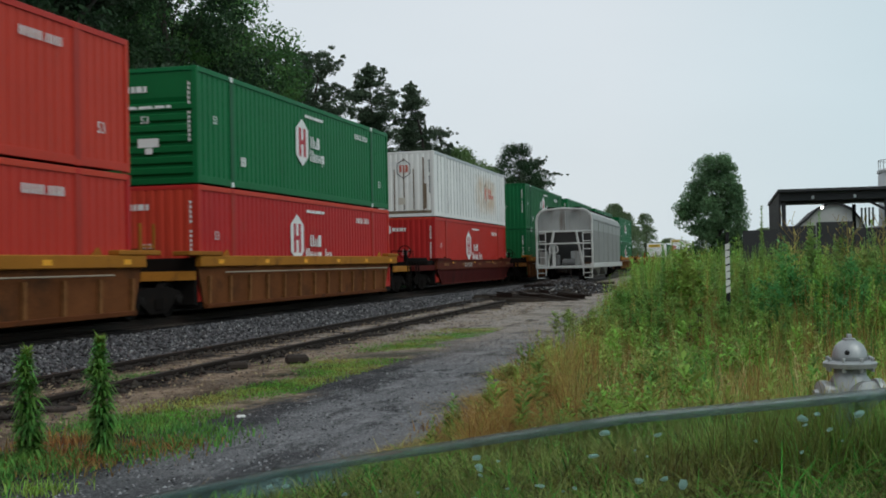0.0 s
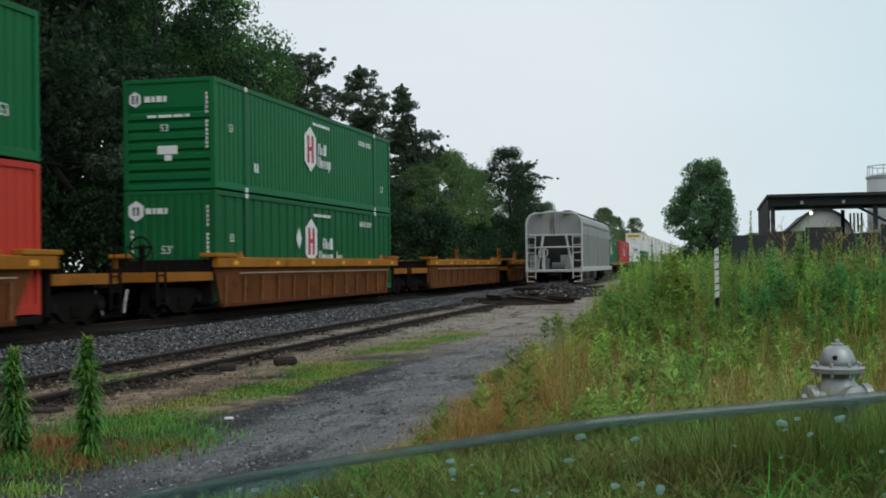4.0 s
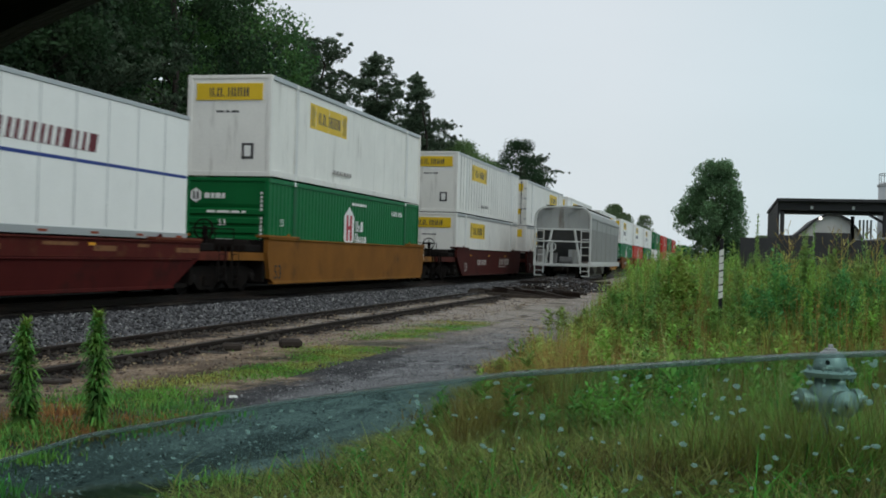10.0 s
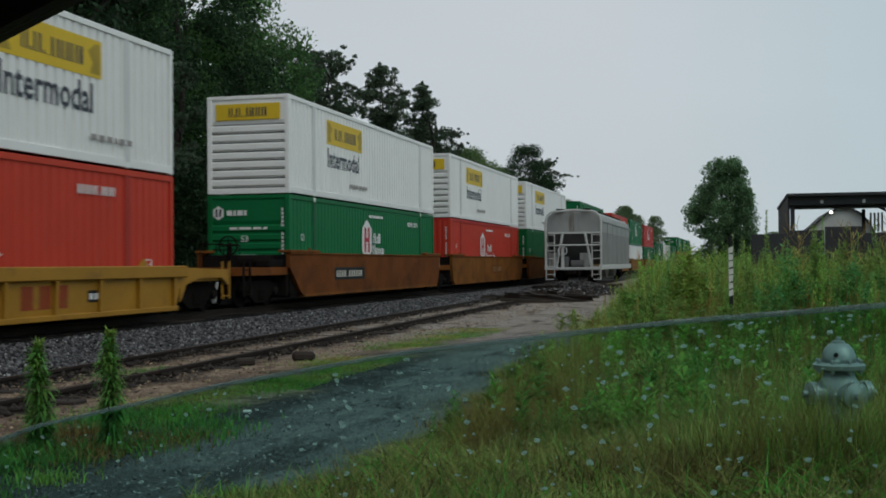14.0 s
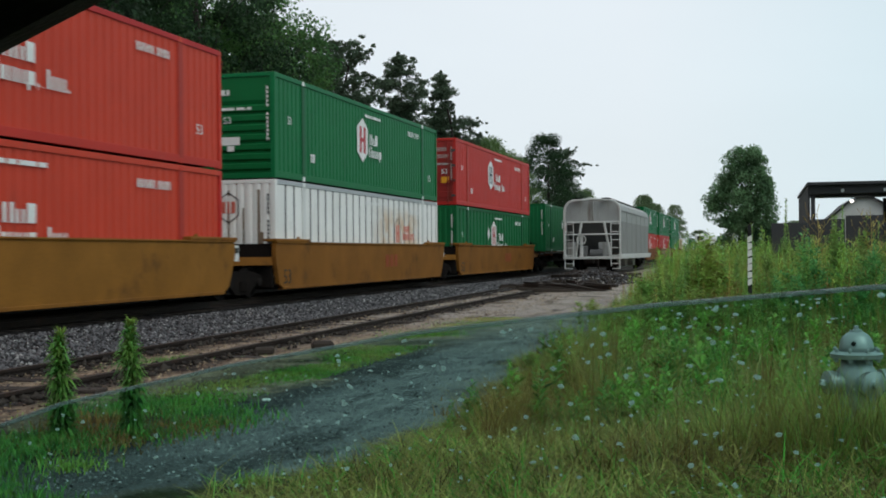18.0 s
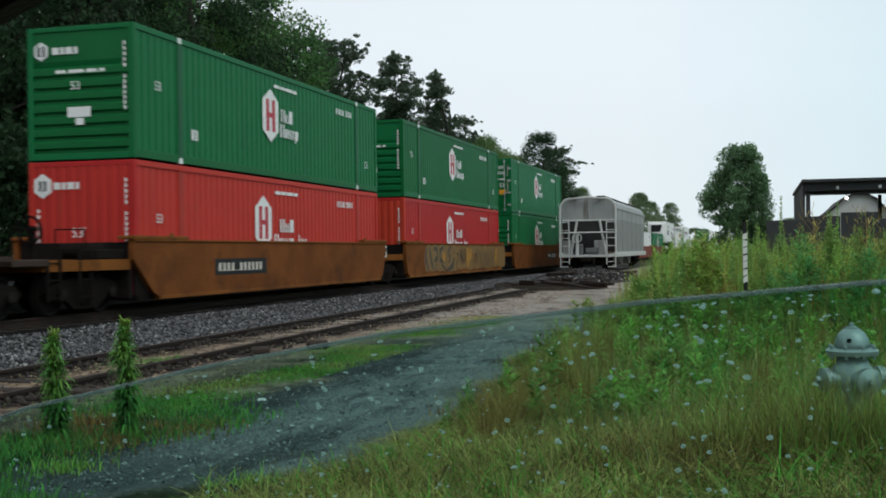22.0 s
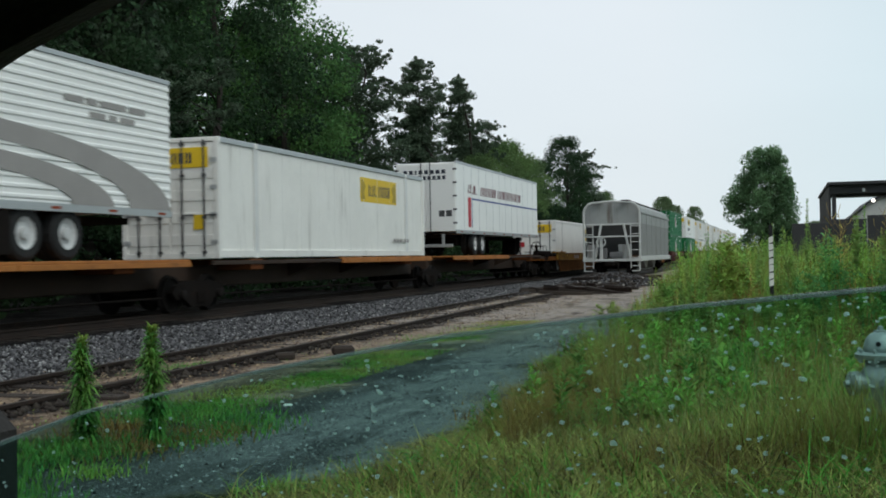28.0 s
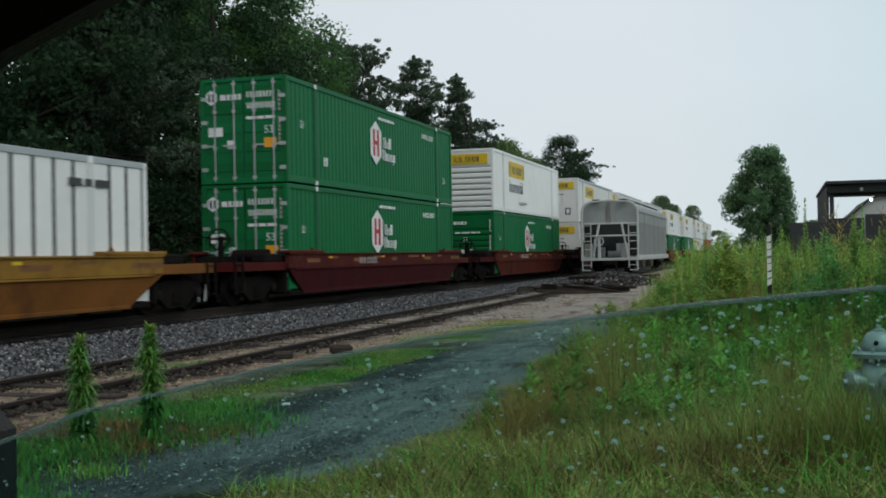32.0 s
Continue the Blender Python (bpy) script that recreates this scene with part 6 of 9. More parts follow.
# along the train at 0 s: middle of the platform, car, ends, what lies in the well and what is stacked on it
CONSIST = [
    (14.70, "ribbed", "aa", "r", "r"), (34.13, "ribbed", "ac", "r", "g"), (57.30, "oxide", "cc", "r", "w"),
    (80.30, "ribbed", "ca", "go", "go"), (99.60, "ribbed", "aa", "r", "g"), (118.80, "ribbed", "ac", "r", "g"),
    (142.80, "ribbed", "cc", "go", "g"), (164.80, "ribbed", "ca", "", ""), (184.30, "ribbed", "aa", "", ""),
    (203.80, "ribbed", "ac", "", ""), (223.60, "spine", "ca", "j", ""), (244.50, "spine", "aa", "g", ""),
    (263.00, "spine", "ac", "rd", ""), (284.50, "oxide", "cc", "van", ""), (305.60, "mustard", "cc", "g", "jo"),
    (328.65, "maroon", "ca", "jo", "jp"), (347.95, "maroon", "aa", "jo", "jx"), (366.90, "maroon", "ac", "g", "j"),
    (390.40, "yellow", "cc", "r", "jd"), (413.60, "rust", "ca", "g", "j"), (432.70, "rust", "aa", "r", "j"),
    (451.60, "rust", "ac", "g", "j"), (475.40, "yellow", "cc", "w", "g"), (498.75, "mustard", "ca", "r", "r"),
    (518.10, "mustard", "aa", "w", "g"), (537.30, "mustard", "ac", "go", "rd"), (558.40, "spine", "ca", "go", ""),
    (577.00, "spine", "aa", "k", ""), (597.60, "spine", "ac", "go", ""), (618.45, "rust", "ca", "r", "g"),
    (637.75, "rust", "aa", "r", "g"), (657.25, "rust", "ac", "g", "gd"), (680.75, "yellow", "cc", "ship", ""),
    (704.00, "redbrown", "ca", "gd", ""), (723.60, "redbrown", "aa", "k", ""), (742.10, "redbrown", "ac", "g", ""),
    (763.90, "spine", "ca", "reefer", ""), (782.20, "spine", "aa", "jx", ""), (802.80, "spine", "ac", "van", ""),
    (824.10, "gold", "cc", "jd", ""), (847.50, "ochre", "cc", "je", ""), (870.90, "gold", "cc", "kp", ""),
    (894.25, "oxide", "cc", "gd", "gd"), (917.50, "oxide", "cc", "g", "j"), (940.60, "maroon", "ca", "jo", "jo"),
    (960.00, "maroon", "aa", "jo", "jp"), (979.40, "maroon", "ac", "jo", "jo"), (1002.50, "ochre", "cc", "g", "j"),
    (1025.60, "gold", "cc", "g", "j"), (1048.70, "ochre", "cc", "jo", "j"), (1071.80, "maroon", "cc", "r", "jo"),
]
MOVING = []
car_cache, box_cache, van_cache = {}, {}, {}
graffiti_car = None
for u, car, ends, low, high in CONSIST:
    root, _ = pick(car_cache, lambda k, e: railcar(k, e[0], e[1], CARS[k]), car, ends)
    MOVING.append((root, u, 0.0))
    if u == 637.75:
        graffiti_car = root
    base = 0.57 if car != "spine" else 1.47
    for level, what in enumerate((low, high)):
        if not what:
            continue
        if what in ("van", "reefer"):
            box, _ = pick(van_cache, trailer, what)
            z = 1.47 if car == "spine" else 0.70
        else:
            box, _ = pick(box_cache, lambda k: container(*BOXES[k]), what)
            z = base + level * 2.93
        MOVING.append((box, u, z))

# a sprayed mural on one car's flank: a pale ground, broad grey letter-like strokes edged in tan, then black scrawl and orange patches
rnd = random.Random(5)


def stroke(pts, w, x0, x1):
    """A flat band of paint along a line of (y, z), kept on the car's flank."""
    n, up, dn = len(pts), [], []
    for i, (y, z) in enumerate(pts):
        (ya, za), (yb, zb) = pts[max(0, i - 1)], pts[min(n - 1, i + 1)]
        d = math.hypot(yb - ya, zb - za) or 1.0
        k = w * (0.55 if i in (0, n - 1) else 1.0)
        up.append((y - (zb - za) / d * k, z + (yb - ya) / d * k))
        dn.append((y + (zb - za) / d * k, z - (yb - ya) / d * k))
    return Build().prism([(y, min(1.70, max(0.56, z))) for y, z in up + dn[::-1]], 0, x0, x1)


for i in range(15):
    y = -5.9 + i * 0.97
    pts = [(y + rnd.uniform(-0.1, 0.1), 0.57 + rnd.uniform(0, 0.12)), (y + 0.98, 0.57 + rnd.uniform(0, 0.1)), (y + 1.0 + rnd.uniform(-0.1, 0.15), 1.2), (y + 0.97, 1.68 - rnd.uniform(0, 0.06)), (y + 0.4, 1.70), (y, 1.66 - rnd.uniform(0, 0.1)), (y - 0.08, 1.1)]
    part("painted_ground", Build().prism(pts, 0, 1.461, 1.463 + 0.0004 * (i % 2)), M["spray_tan"], graffiti_car)
GREY_STROKES = [([(-5.75, 1.6), (-5.85, 1.1), (-5.4, 0.65)], 0.17), ([(-5.3, 1.62), (-5.0, 1.0), (-4.75, 0.7)], 0.15), ([(-4.7, 1.55), (-4.2, 1.5), (-4.15, 1.15), (-4.6, 1.05)], 0.15), ([(-4.3, 1.0), (-4.5, 0.62)], 0.16),
                ([(-3.2, 1.6), (-3.75, 1.45), (-3.7, 1.05), (-3.2, 1.0)], 0.14), ([(-3.5, 0.9), (-2.9, 0.66)], 0.15), ([(-2.0, 1.62), (-2.5, 1.4), (-2.1, 1.1), (-2.45, 0.95)], 0.15), ([(-2.6, 0.62), (-1.75, 0.80), (-1.45, 1.15)], 0.17),
                ([(-1.6, 1.62), (-1.5, 1.3)], 0.10)]
for i, (pts, w) in enumerate(GREY_STROKES):
    part("painted_edge", stroke(pts, w + 0.045, 1.464, 1.4652), M["spray_cream"], graffiti_car)
    part("painted_stroke", stroke(pts, w, 1.4655, 1.467 + 0.0003 * (i % 3)), M["spray_olive" if i % 3 else "spray_maroon"], graffiti_car)
for y, z, w, h in ((-3.15, 1.2, 0.2, 0.22), (1.0, 1.15, 0.28, 0.5), (1.45, 1.3, 0.2, 0.3), (6.7, 1.15, 0.25, 0.45)):
    pts = [(y + w * math.cos(k * 0.9) * rnd.uniform(0.8, 1.2), min(1.69, max(0.58, z + h * math.sin(k * 0.9)))) for k in range(7)]
    part("painted_patch", Build().prism(pts, 0, 1.4672, 1.4682), M["orange_patch"], graffiti_car)
for i in range(20):
    y0 = (-0.95 + i * 0.21) if i < 7 else 2.25 + (i - 7) * 0.37
    z0, lean = rnd.uniform(1.35, 1.62), rnd.uniform(-0.35, 0.25)
    pts = [(y0 + lean * t + 0.12 * math.sin(t * 4 + i), z0 - t * rnd.uniform(0.75, 0.85) * (0.75 if i < 7 else 1.05)) for t in (0, 0.25, 0.5, 0.75, 1.0)]
    part("painted_scrawl", stroke(pts, rnd.uniform(0.028, 0.055), 1.4685, 1.4695), M["black"], graffiti_car)


# ---- ground, tracks ----
def height(x, y):
    """The lie of the land: flat, with the main line's ballast bank and small unevenness."""
    z = 0.02 * noise.noise(Vector((x * 0.5, y * 0.5, 0))) + 0.012 * noise.noise(Vector((x * 2.1, y * 2.1, 3)))
    d = abs(x - TRACK_X)
    if d < 4.2:
        z += 0.08 * min(1.0, max(0.0, (4.2 - d) / 1.9))
    s = abs(x + 9.1)
    if y > 48 and s < 2.4:
        z = max(z, 0.09 * min(1.0, (2.4 - s) / 0.9) * min(1.0, (y - 48) / 6))
    return z


xs = [-1500, -700, -300, -120, -60, -40, -30, -24] + [-20 + 0.4 * i for i in range(58)] + [3.2 + 0.8 * i for i in range(14)] + [16, 22, 35, 60, 120, 300, 700, 1500]
ys = [-1500, -600, -200, -60, -20, -8] + [-4 + 0.5 * i for i in range(120)] + [56 + 2 * i for i in range(30)] + [120, 135, 160, 200, 280, 400, 700, 1200, 2500]
gv = [(x, y, height(x, y)) for x in xs for y in ys]
ny = len(ys)
gf = [(i * ny + j, (i + 1) * ny + j, (i + 1) * ny + j + 1, i * ny + j + 1) for i in range(len(xs) - 1) for j in range(ny - 1)]
tagged(new("ground", fast_mesh("ground", gv, gf, M["ground"], True)), "dirt, gravel track and grass beside the railway", "ground", kind="structure")


def rail_bar(b, path, z, w=0.07, h=0.17):
    """A rail along a path of (x, y)."""
    prof = [(-0.065, 0), (0.065, 0), (0.065, 0.015), (0.012, 0.03), (0.012, h - 0.045), (w / 2, h - 0.035), (w / 2, h), (-w / 2, h), (-w / 2, h - 0.035), (-0.012, h - 0.045), (-0.012, 0.03), (-0.065, 0.015)]
    k, n = len(prof), len(path)
    v = [(x + a, y, z + c) for x, y in path for a, c in prof]
    f = [(i * k + j, i * k + (j + 1) % k, (i + 1) * k + (j + 1) % k, (i + 1) * k + j) for i in range(n - 1) for j in range(k)]
    f += [tuple(range(k)), tuple((n - 1) * k + j for j in range(k))]
    return b.add(v, f)


main = thing("main_track", "main railway track on grey ballast", "track", kind="structure")
for sx in (-1, 1):
    part("rail", rail_bar(Build(), [(TRACK_X + sx * 0.753, -950), (TRACK_X + sx * 0.753, 1300)], RAIL - 0.17), M["rail"], main)
tie_mesh = Build().box(-1.3, 1.3, -0.115, 0.115, -0.16, 0.0, 0.012).mesh("tie", M["tie"])
for i in range(130):
    part("tie", tie_mesh, None, main, at=pose(TRACK_X + random.uniform(-0.03, 0.03), 4 + i * 0.53, RAIL - 0.165, 0, 0, random.uniform(-1, 1)))


def siding_x(y):
    return -7.80 - 0.025 * (y - 12)


siding = thing("siding_track", "half-buried rusty siding track in dirt and weeds", "track", kind="structure")
for sx in (-0.70, 0.70):
    part("rail", rail_bar(Build(), [(siding_x(y) + sx, y) for y in range(-6, 43 if sx > 0 else 46, 2)], -0.08), M["rail"], siding)
    part("rail", rail_bar(Build(), [(siding_x(60) - 0.006 * (y - 60) + sx, y) for y in range(54, 240, 6)], RAIL - 0.17), M["rail"], siding)
for i in range(64):
    y = -2 + i * 0.78
    part("tie", tie_mesh, None, siding, at=pose(siding_x(y) + random.uniform(-0.12, 0.1), y, -0.015 + random.uniform(-0.03, 0.03), random.uniform(-1, 1), random.uniform(-1.2, 1.2), random.uniform(-5, 4)))

# loose stones
def stones(name, n, place, size, material, label):
    rng = np.random.RandomState(hash_free(name))
    base = np.array([(1, 0, 0), (-1, 0, 0), (0, 1, 0), (0, -1, 0), (0, 0, 1), (0, 0, -1)], float)
    tri = np.array([(0, 2, 4), (2, 1, 4), (1, 3, 4), (3, 0, 4), (2, 0, 5), (1, 2, 5), (3, 1, 5), (0, 3, 5)])
    pos = place(rng, n)
    v = base[None] * (1 + rng.uniform(-0.45, 0.35, (n, 6, 1))) + rng.uniform(-0.2, 0.2, (n, 6, 3))
    a = rng.uniform(0, 6.28, n)
    c, s = np.cos(a), np.sin(a)
    sz = size * rng.uniform(0.45, 1.3, n)
    x = (v[..., 0] * c[:, None] - v[..., 1] * s[:, None]) * sz[:, None]
    y = (v[..., 0] * s[:, None] + v[..., 1] * c[:, None]) * sz[:, None]
    z = v[..., 2] * sz[:, None] * 0.7
    vv = np.stack([x + pos[:, 0:1], y + pos[:, 1:2], z + pos[:, 2:3]], 2).reshape(-1, 3)
    ff = (tri[None] + 6 * np.arange(n)[:, None, None]).reshape(-1, 3)
    return tagged(new(name, fast_mesh(name, vv, ff, material)), label, "stones", kind="stuff")


def hash_free(name):
    return sum(ord(c) * (i + 1) for i, c in enumerate(name)) % 99991


def on_ballast(rng, n):
    y = 8 + 62 * rng.uniform(0, 1, n) ** 1.7
    x = rng.uniform(-12.0, -9.0, n)
    return np.stack([x, y, np.array([height(a, c) for a, c in zip(x, y)]) + 0.01], 1)


def on_road(rng, n):
    y = 4 + 30 * rng.uniform(0, 1, n) ** 1.5
    x = rng.normal(-3.7, 0.6, n) - 1.0 * np.clip((6.9 - y) / 1.3, 0, 1)
    return np.stack([x, y, np.array([height(a, c) for a, c in zip(x, y)]) + 0.002], 1)


def on_dirt(rng, n):
    y = 6 + 50 * rng.uniform(0, 1, n) ** 1.5
    x = rng.uniform(-9.4, -5.6, n)
    return np.stack([x, y, np.array([height(a, c) for a, c in zip(x, y)]) + 0.002], 1)


stones("ballast_stones", 26000, on_ballast, 0.042, M["stone"], "crushed grey ballast stones on the bank")
stones("pale_ballast", 4600, on_ballast, 0.036, M["pale_stone"], "paler stones among the dark ballast")
stones("road_stones", 9000, on_road, 0.013, M["gravel"], "fine dark gravel on the track road")
stones("dirt_stones", 1800, on_dirt, 0.018, M["stone"], "scattered grey stones in brown dirt")
stones("dirt_clods", 9000, on_dirt, 0.022, M["clod"], "small brown clods in the dirt")


def by_rails(rng, n):
    y = 6 + 38 * rng.uniform(0, 1, n) ** 1.4
    x = -7.80 - 0.025 * (y - 12) + np.where(rng.uniform(0, 1, n) < 0.5, -0.7, 0.7) + rng.normal(0, 0.16, n)
    return np.stack([x, y, np.array([height(a, c) for a, c in zip(x, y)]) + 0.012], 1)


stones("wood_chips", 4200, by_rails, 0.050, M["chip"], "dark rotten wood and cinders along the siding rails")


# ---- plants ----
def ribbon_field(n, rng, px, py, hmin, hmax, width, lean, segs=3, az=None):
    """Grass blades: tapered ribbons of three stretches that bend over."""
    h = rng.uniform(hmin, hmax, n)
    bend = rng.uniform(0.35, 1.0, n) * min(lean, 2.6)
    az = rng.uniform(0, 6.283, n) if az is None else az
    w = width * rng.uniform(0.6, 1.3, n)
    ca, sa = np.cos(az), np.sin(az)
    rows = []
    for k in range(segs + 1):
        f = k / segs
        d = h * (1 - np.cos(bend * f)) / bend
        cx, cy, cz = px + ca * d, py + sa * d, np.maximum(0.0, h * np.sin(bend * f) / bend)
        ww = w * (1 - 0.85 * f)
        rows.append(np.stack([cx - sa * ww, cy + ca * ww, cz], 1))
        rows.append(np.stack([cx + sa * ww, cy - ca * ww, cz], 1))
    v = np.stack(rows, 1).reshape(-1, 3)
    q = np.array([(2 * k, 2 * k + 1, 2 * k + 3, 2 * k + 2) for k in range(segs)])
    f = (q[None] + 2 * (segs + 1) * np.arange(n)[:, None, None]).reshape(-1, 4)
    return v, f


def edge_of_weeds(y):
    """Where the rank growth on the right begins: it swings across the road's near end and follows its right side."""
    base = np.interp(y, [0, 4.9, 5.3, 5.8, 6.3, 7.0, 8.0, 9.6, 14.5, 30, 60, 120], [-2.2, -2.7, -2.9, -3.1, -3.05, -2.72, -2.5, -2.35, -2.85, -3.7, -5.0, -7.6])
    return base + 0.12 * np.sin(y * 2.1) + 0.09 * np.sin(y * 5.3) + 0.05 * np.sin(y * 11.7)


def lumps(x, y, scale, seed):
    """Slow variation over the ground, about 0 to 1."""
    return np.array([0.5 + 0.75 * noise.noise(Vector((a * scale, c * scale, seed))) for a, c in zip(x, y)])


def tussocks(name, material, label, n, blades, hmin, hmax, width, lean, seed, share, y0=5.0, y1=15.0, strip=None):
    """Clumps of blades that spread from a foot each; kinds gather in patches."""
    rng = np.random.RandomState(seed)
    y = y0 + (y1 - y0) * rng.uniform(0, 1, n) ** 1.15
    lo = edge_of_weeds(y)
    x = lo + (0.13 * y + 0.5 - lo) * rng.uniform(0, 1, n) ** 1.1
    if strip:
        x = lo + rng.uniform(strip[0], strip[1], n)
    keep = lumps(x, y, 1.1, seed) > rng.uniform(0.75 - share, 1.15 - share, n)
    x, y = x[keep], y[keep]
    tall = np.clip(0.28 + (x - edge_of_weeds(y)) / 1.3, 0.28, 1.25) * (0.12 + 1.7 * lumps(x, y, 2.3, seed + 3))
    tall = np.maximum(0.2, tall) * np.interp(y, [4.5, 5.8, 6.5, 7.4, 9], [0.35, 0.5, 0.85, 1.15, 1.0])
    near = np.interp(x, [-3.0, -1.6, -0.4, 0.2], [0.20, 0.34, 0.75, 1.0])
    tall *= near + (1 - near) * np.clip((y - 7.5) / 4, 0, 0.85)
    k = len(x)
    az = rng.uniform(0, 6.283, k * blades)
    out = 0.07 * rng.uniform(0, 1, k * blades)
    bx, by = np.repeat(x, blades) + np.cos(az) * out, np.repeat(y, blades) + np.sin(az) * out
    v, f = ribbon_field(k * blades, rng, bx, by, hmin, hmax, width, lean, 3, az + rng.uniform(-0.7, 0.7, k * blades))
    v[:, 2] *= np.repeat(np.repeat(tall, blades), 8)
    return tagged(new(name, fast_mesh(name, v, f, M[material])), label, "grass", kind="stuff")


tussocks("long_grass", "grass", "long green grass in tussocks on a rank verge", 2300, 16, 0.13, 0.42, 0.0042, 2.6, 11, 0.36)
tussocks("straw_grass", "grass_dry", "straw-coloured dry grass tussocks", 4000, 16, 0.15, 0.43, 0.0034, 2.8, 12, 0.64)
tussocks("russet_grass", "russet", "rusty orange-brown dead grass at the verge's edge", 430, 18, 0.45, 1.0, 0.0026, 1.4, 16, 0.55, 7.8, 13.0, (0.30, 0.95))
tussocks("bent_straw", "pale_straw", "pale bent straws lying across the grass", 2400, 8, 0.18, 0.46, 0.0034, 3.4, 24, 0.62)
tussocks("tangled_grass", "russet", "brown tangled seeding grass in the rank verge", 2800, 14, 0.17, 0.42, 0.0034, 3.0, 18, 0.60)
tussocks("lush_grass", "weed", "bright green broad-bladed grass tussocks", 1800, 12, 0.12, 0.36, 0.0075, 2.4, 13, 0.40)
def lawn():
    rng = np.random.RandomState(19)
    n = 26000
    y, x = rng.uniform(-5, 4.6, n), rng.uniform(-5.2, 7, n)
    keep = ~((np.abs(x + 0.15) < 2.55) & (y < 0.6) & (y > -1.5)) & (x > edge_of_weeds(np.maximum(y, 7.2)) + 0.1)
    x, y = x[keep], y[keep]
    v, f = ribbon_field(len(x), rng, x, y, 0.06, 0.24, 0.006, 1.2)
    tagged(new("lawn_grass", fast_mesh("lawn_grass", v, f, M["grass"])), "short grass round the parked car", "grass", kind="stuff")


lawn()
tussocks("dock", "dock", "reddish-brown dock and dead seed stems", 1300, 16, 0.22, 0.60, 0.0032, 0.5, 14, 0.28, 6.0, 15.0)
tussocks("low_weeds", "horseweed", "dark green low leafy weeds", 1300, 12, 0.12, 0.38, 0.0120, 1.7, 15, 0.45)


def tall_grass():
    rng = np.random.RandomState(17)
    n = 10000
    y = 12.5 + 26 * rng.uniform(0, 1, n) ** 1.3
    x = edge_of_weeds(y) + 0.3 + (1.6 + y * 0.2) * rng.uniform(0, 1, n)
    v, f = ribbon_field(n, rng, x, y, 0.55, 1.15, 0.0055, 0.45)
    v[:, 2] *= np.repeat(np.minimum(1.5, cap(x, y)), 8)
    tagged(new("tall_grass", fast_mesh("tall_grass", v, f, M["grass"])), "tall upright yellow-green grass among the weeds", "grass", kind="stuff")


def strip_grass():
    rng = np.random.RandomState(21)
    n = 56000
    y = 5.2 + 19 * rng.uniform(0, 1, n) ** 1.2
    x = rng.normal(-5.35, 0.42, n)
    keep = np.array([noise.noise(Vector((a * 0.9, c * 0.55, 7))) for a, c in zip(x, y)]) > rng.uniform(-0.26, 0.16, n) + 0.55 * np.clip((8.6 - y) / 1.5, 0, 1)
    keep &= (x < -4.75)
    x, y = x[keep], y[keep]
    v, f = ribbon_field(len(x), rng, x, y, 0.012, 0.05, 0.0050, 2.6)
    tagged(new("verge_grass", fast_mesh("verge_grass", v, f, M["grass"])), "short patchy bright grass between road and siding", "grass", kind="stuff")
    # loose tufts: green and reddish, round the tall weeds and along the road
    for name, material, spots, label in (
            ("red_tufts", "dock", ((-4.45, 8.35), (-4.95, 7.75), (-5.35, 8.3), (-4.70, 7.55), (-2.2, 9.7), (-2.0, 10.4)), "reddish-brown tufts of dock and dead grass"),
            ("green_tufts", "horseweed", ((-4.55, 8.05), (-4.35, 8.75), (-5.0, 7.45), (-5.5, 9.3), (-4.75, 9.2), (-5.4, 7.5), (-4.9, 7.25), (-5.05, 7.1), (-7.75, 13.2), (-7.6, 13.9)), "bright green leafy tufts")):
        X, Y, H = [], [], []
        for a, c in spots:
            k = 420
            X.append(rng.normal(a, 0.22, k))
            Y.append(rng.normal(c, 0.28, k))
            H.append(np.full(k, rng.uniform(0.6, 1.25)) * (0.35 if a < -7 else 1.0))
        X, Y, H = np.concatenate(X), np.concatenate(Y), np.concatenate(H)
        v, f = ribbon_field(len(X), rng, X, Y, 0.03, 0.14, 0.0062, 2.0)
        v[:, 2] *= np.repeat(H, 8)
        tagged(new(name, fast_mesh(name, v, f, M[material])), label, "grass", kind="stuff")


strip_grass()


def weed_plant(rng, h, leaves, leaf_len, droop=0.5, wide=0.11):
    """One upright weed: a thin stem ringed with narrow leaves. Gives vertices and quads."""
    v, f = [], []
    lean = rng.uniform(-0.12, 0.12, 2)

    def stem(t):
        return np.array([lean[0] * h * t * t, lean[1] * h * t * t, h * t])
    for k in range(4):
        a, b = stem(k / 4), stem((k + 1) / 4)
        r0, r1 = 0.006 * (1 - k / 5), 0.006 * (1 - (k + 1) / 5)
        for d in ((1, 0, 0), (0, 1, 0)):
            d = np.array(d)
            i = len(v)
            v += [a - d * r0, a + d * r0, b + d * r1, b - d * r1]
            f.append((i, i + 1, i + 2, i + 3))
    for k in range(leaves):
        t = 0.12 + 0.88 * (k + rng.uniform(0, 1)) / leaves
        p = stem(t)
        az = k * 2.4 + rng.uniform(-0.4, 0.4)
        L = leaf_len * (1.15 - 0.75 * t) * rng.uniform(0.7, 1.2)
        w = L * wide
        out = np.array([math.cos(az), math.sin(az), 0])
        side = np.array([-math.sin(az), math.cos(az), 0])
        up = rng.uniform(0.4, 1.3)
        m = p + out * L * 0.5 + np.array([0, 0, L * 0.5 * up])
        e = p + out * L + np.array([0, 0, L * (up - droop)])
        i = len(v)
        v += [p, m + side * w, e, m - side * w]
        f.append((i, i + 1, i + 2, i + 3))
    return np.array(v), np.array(f)


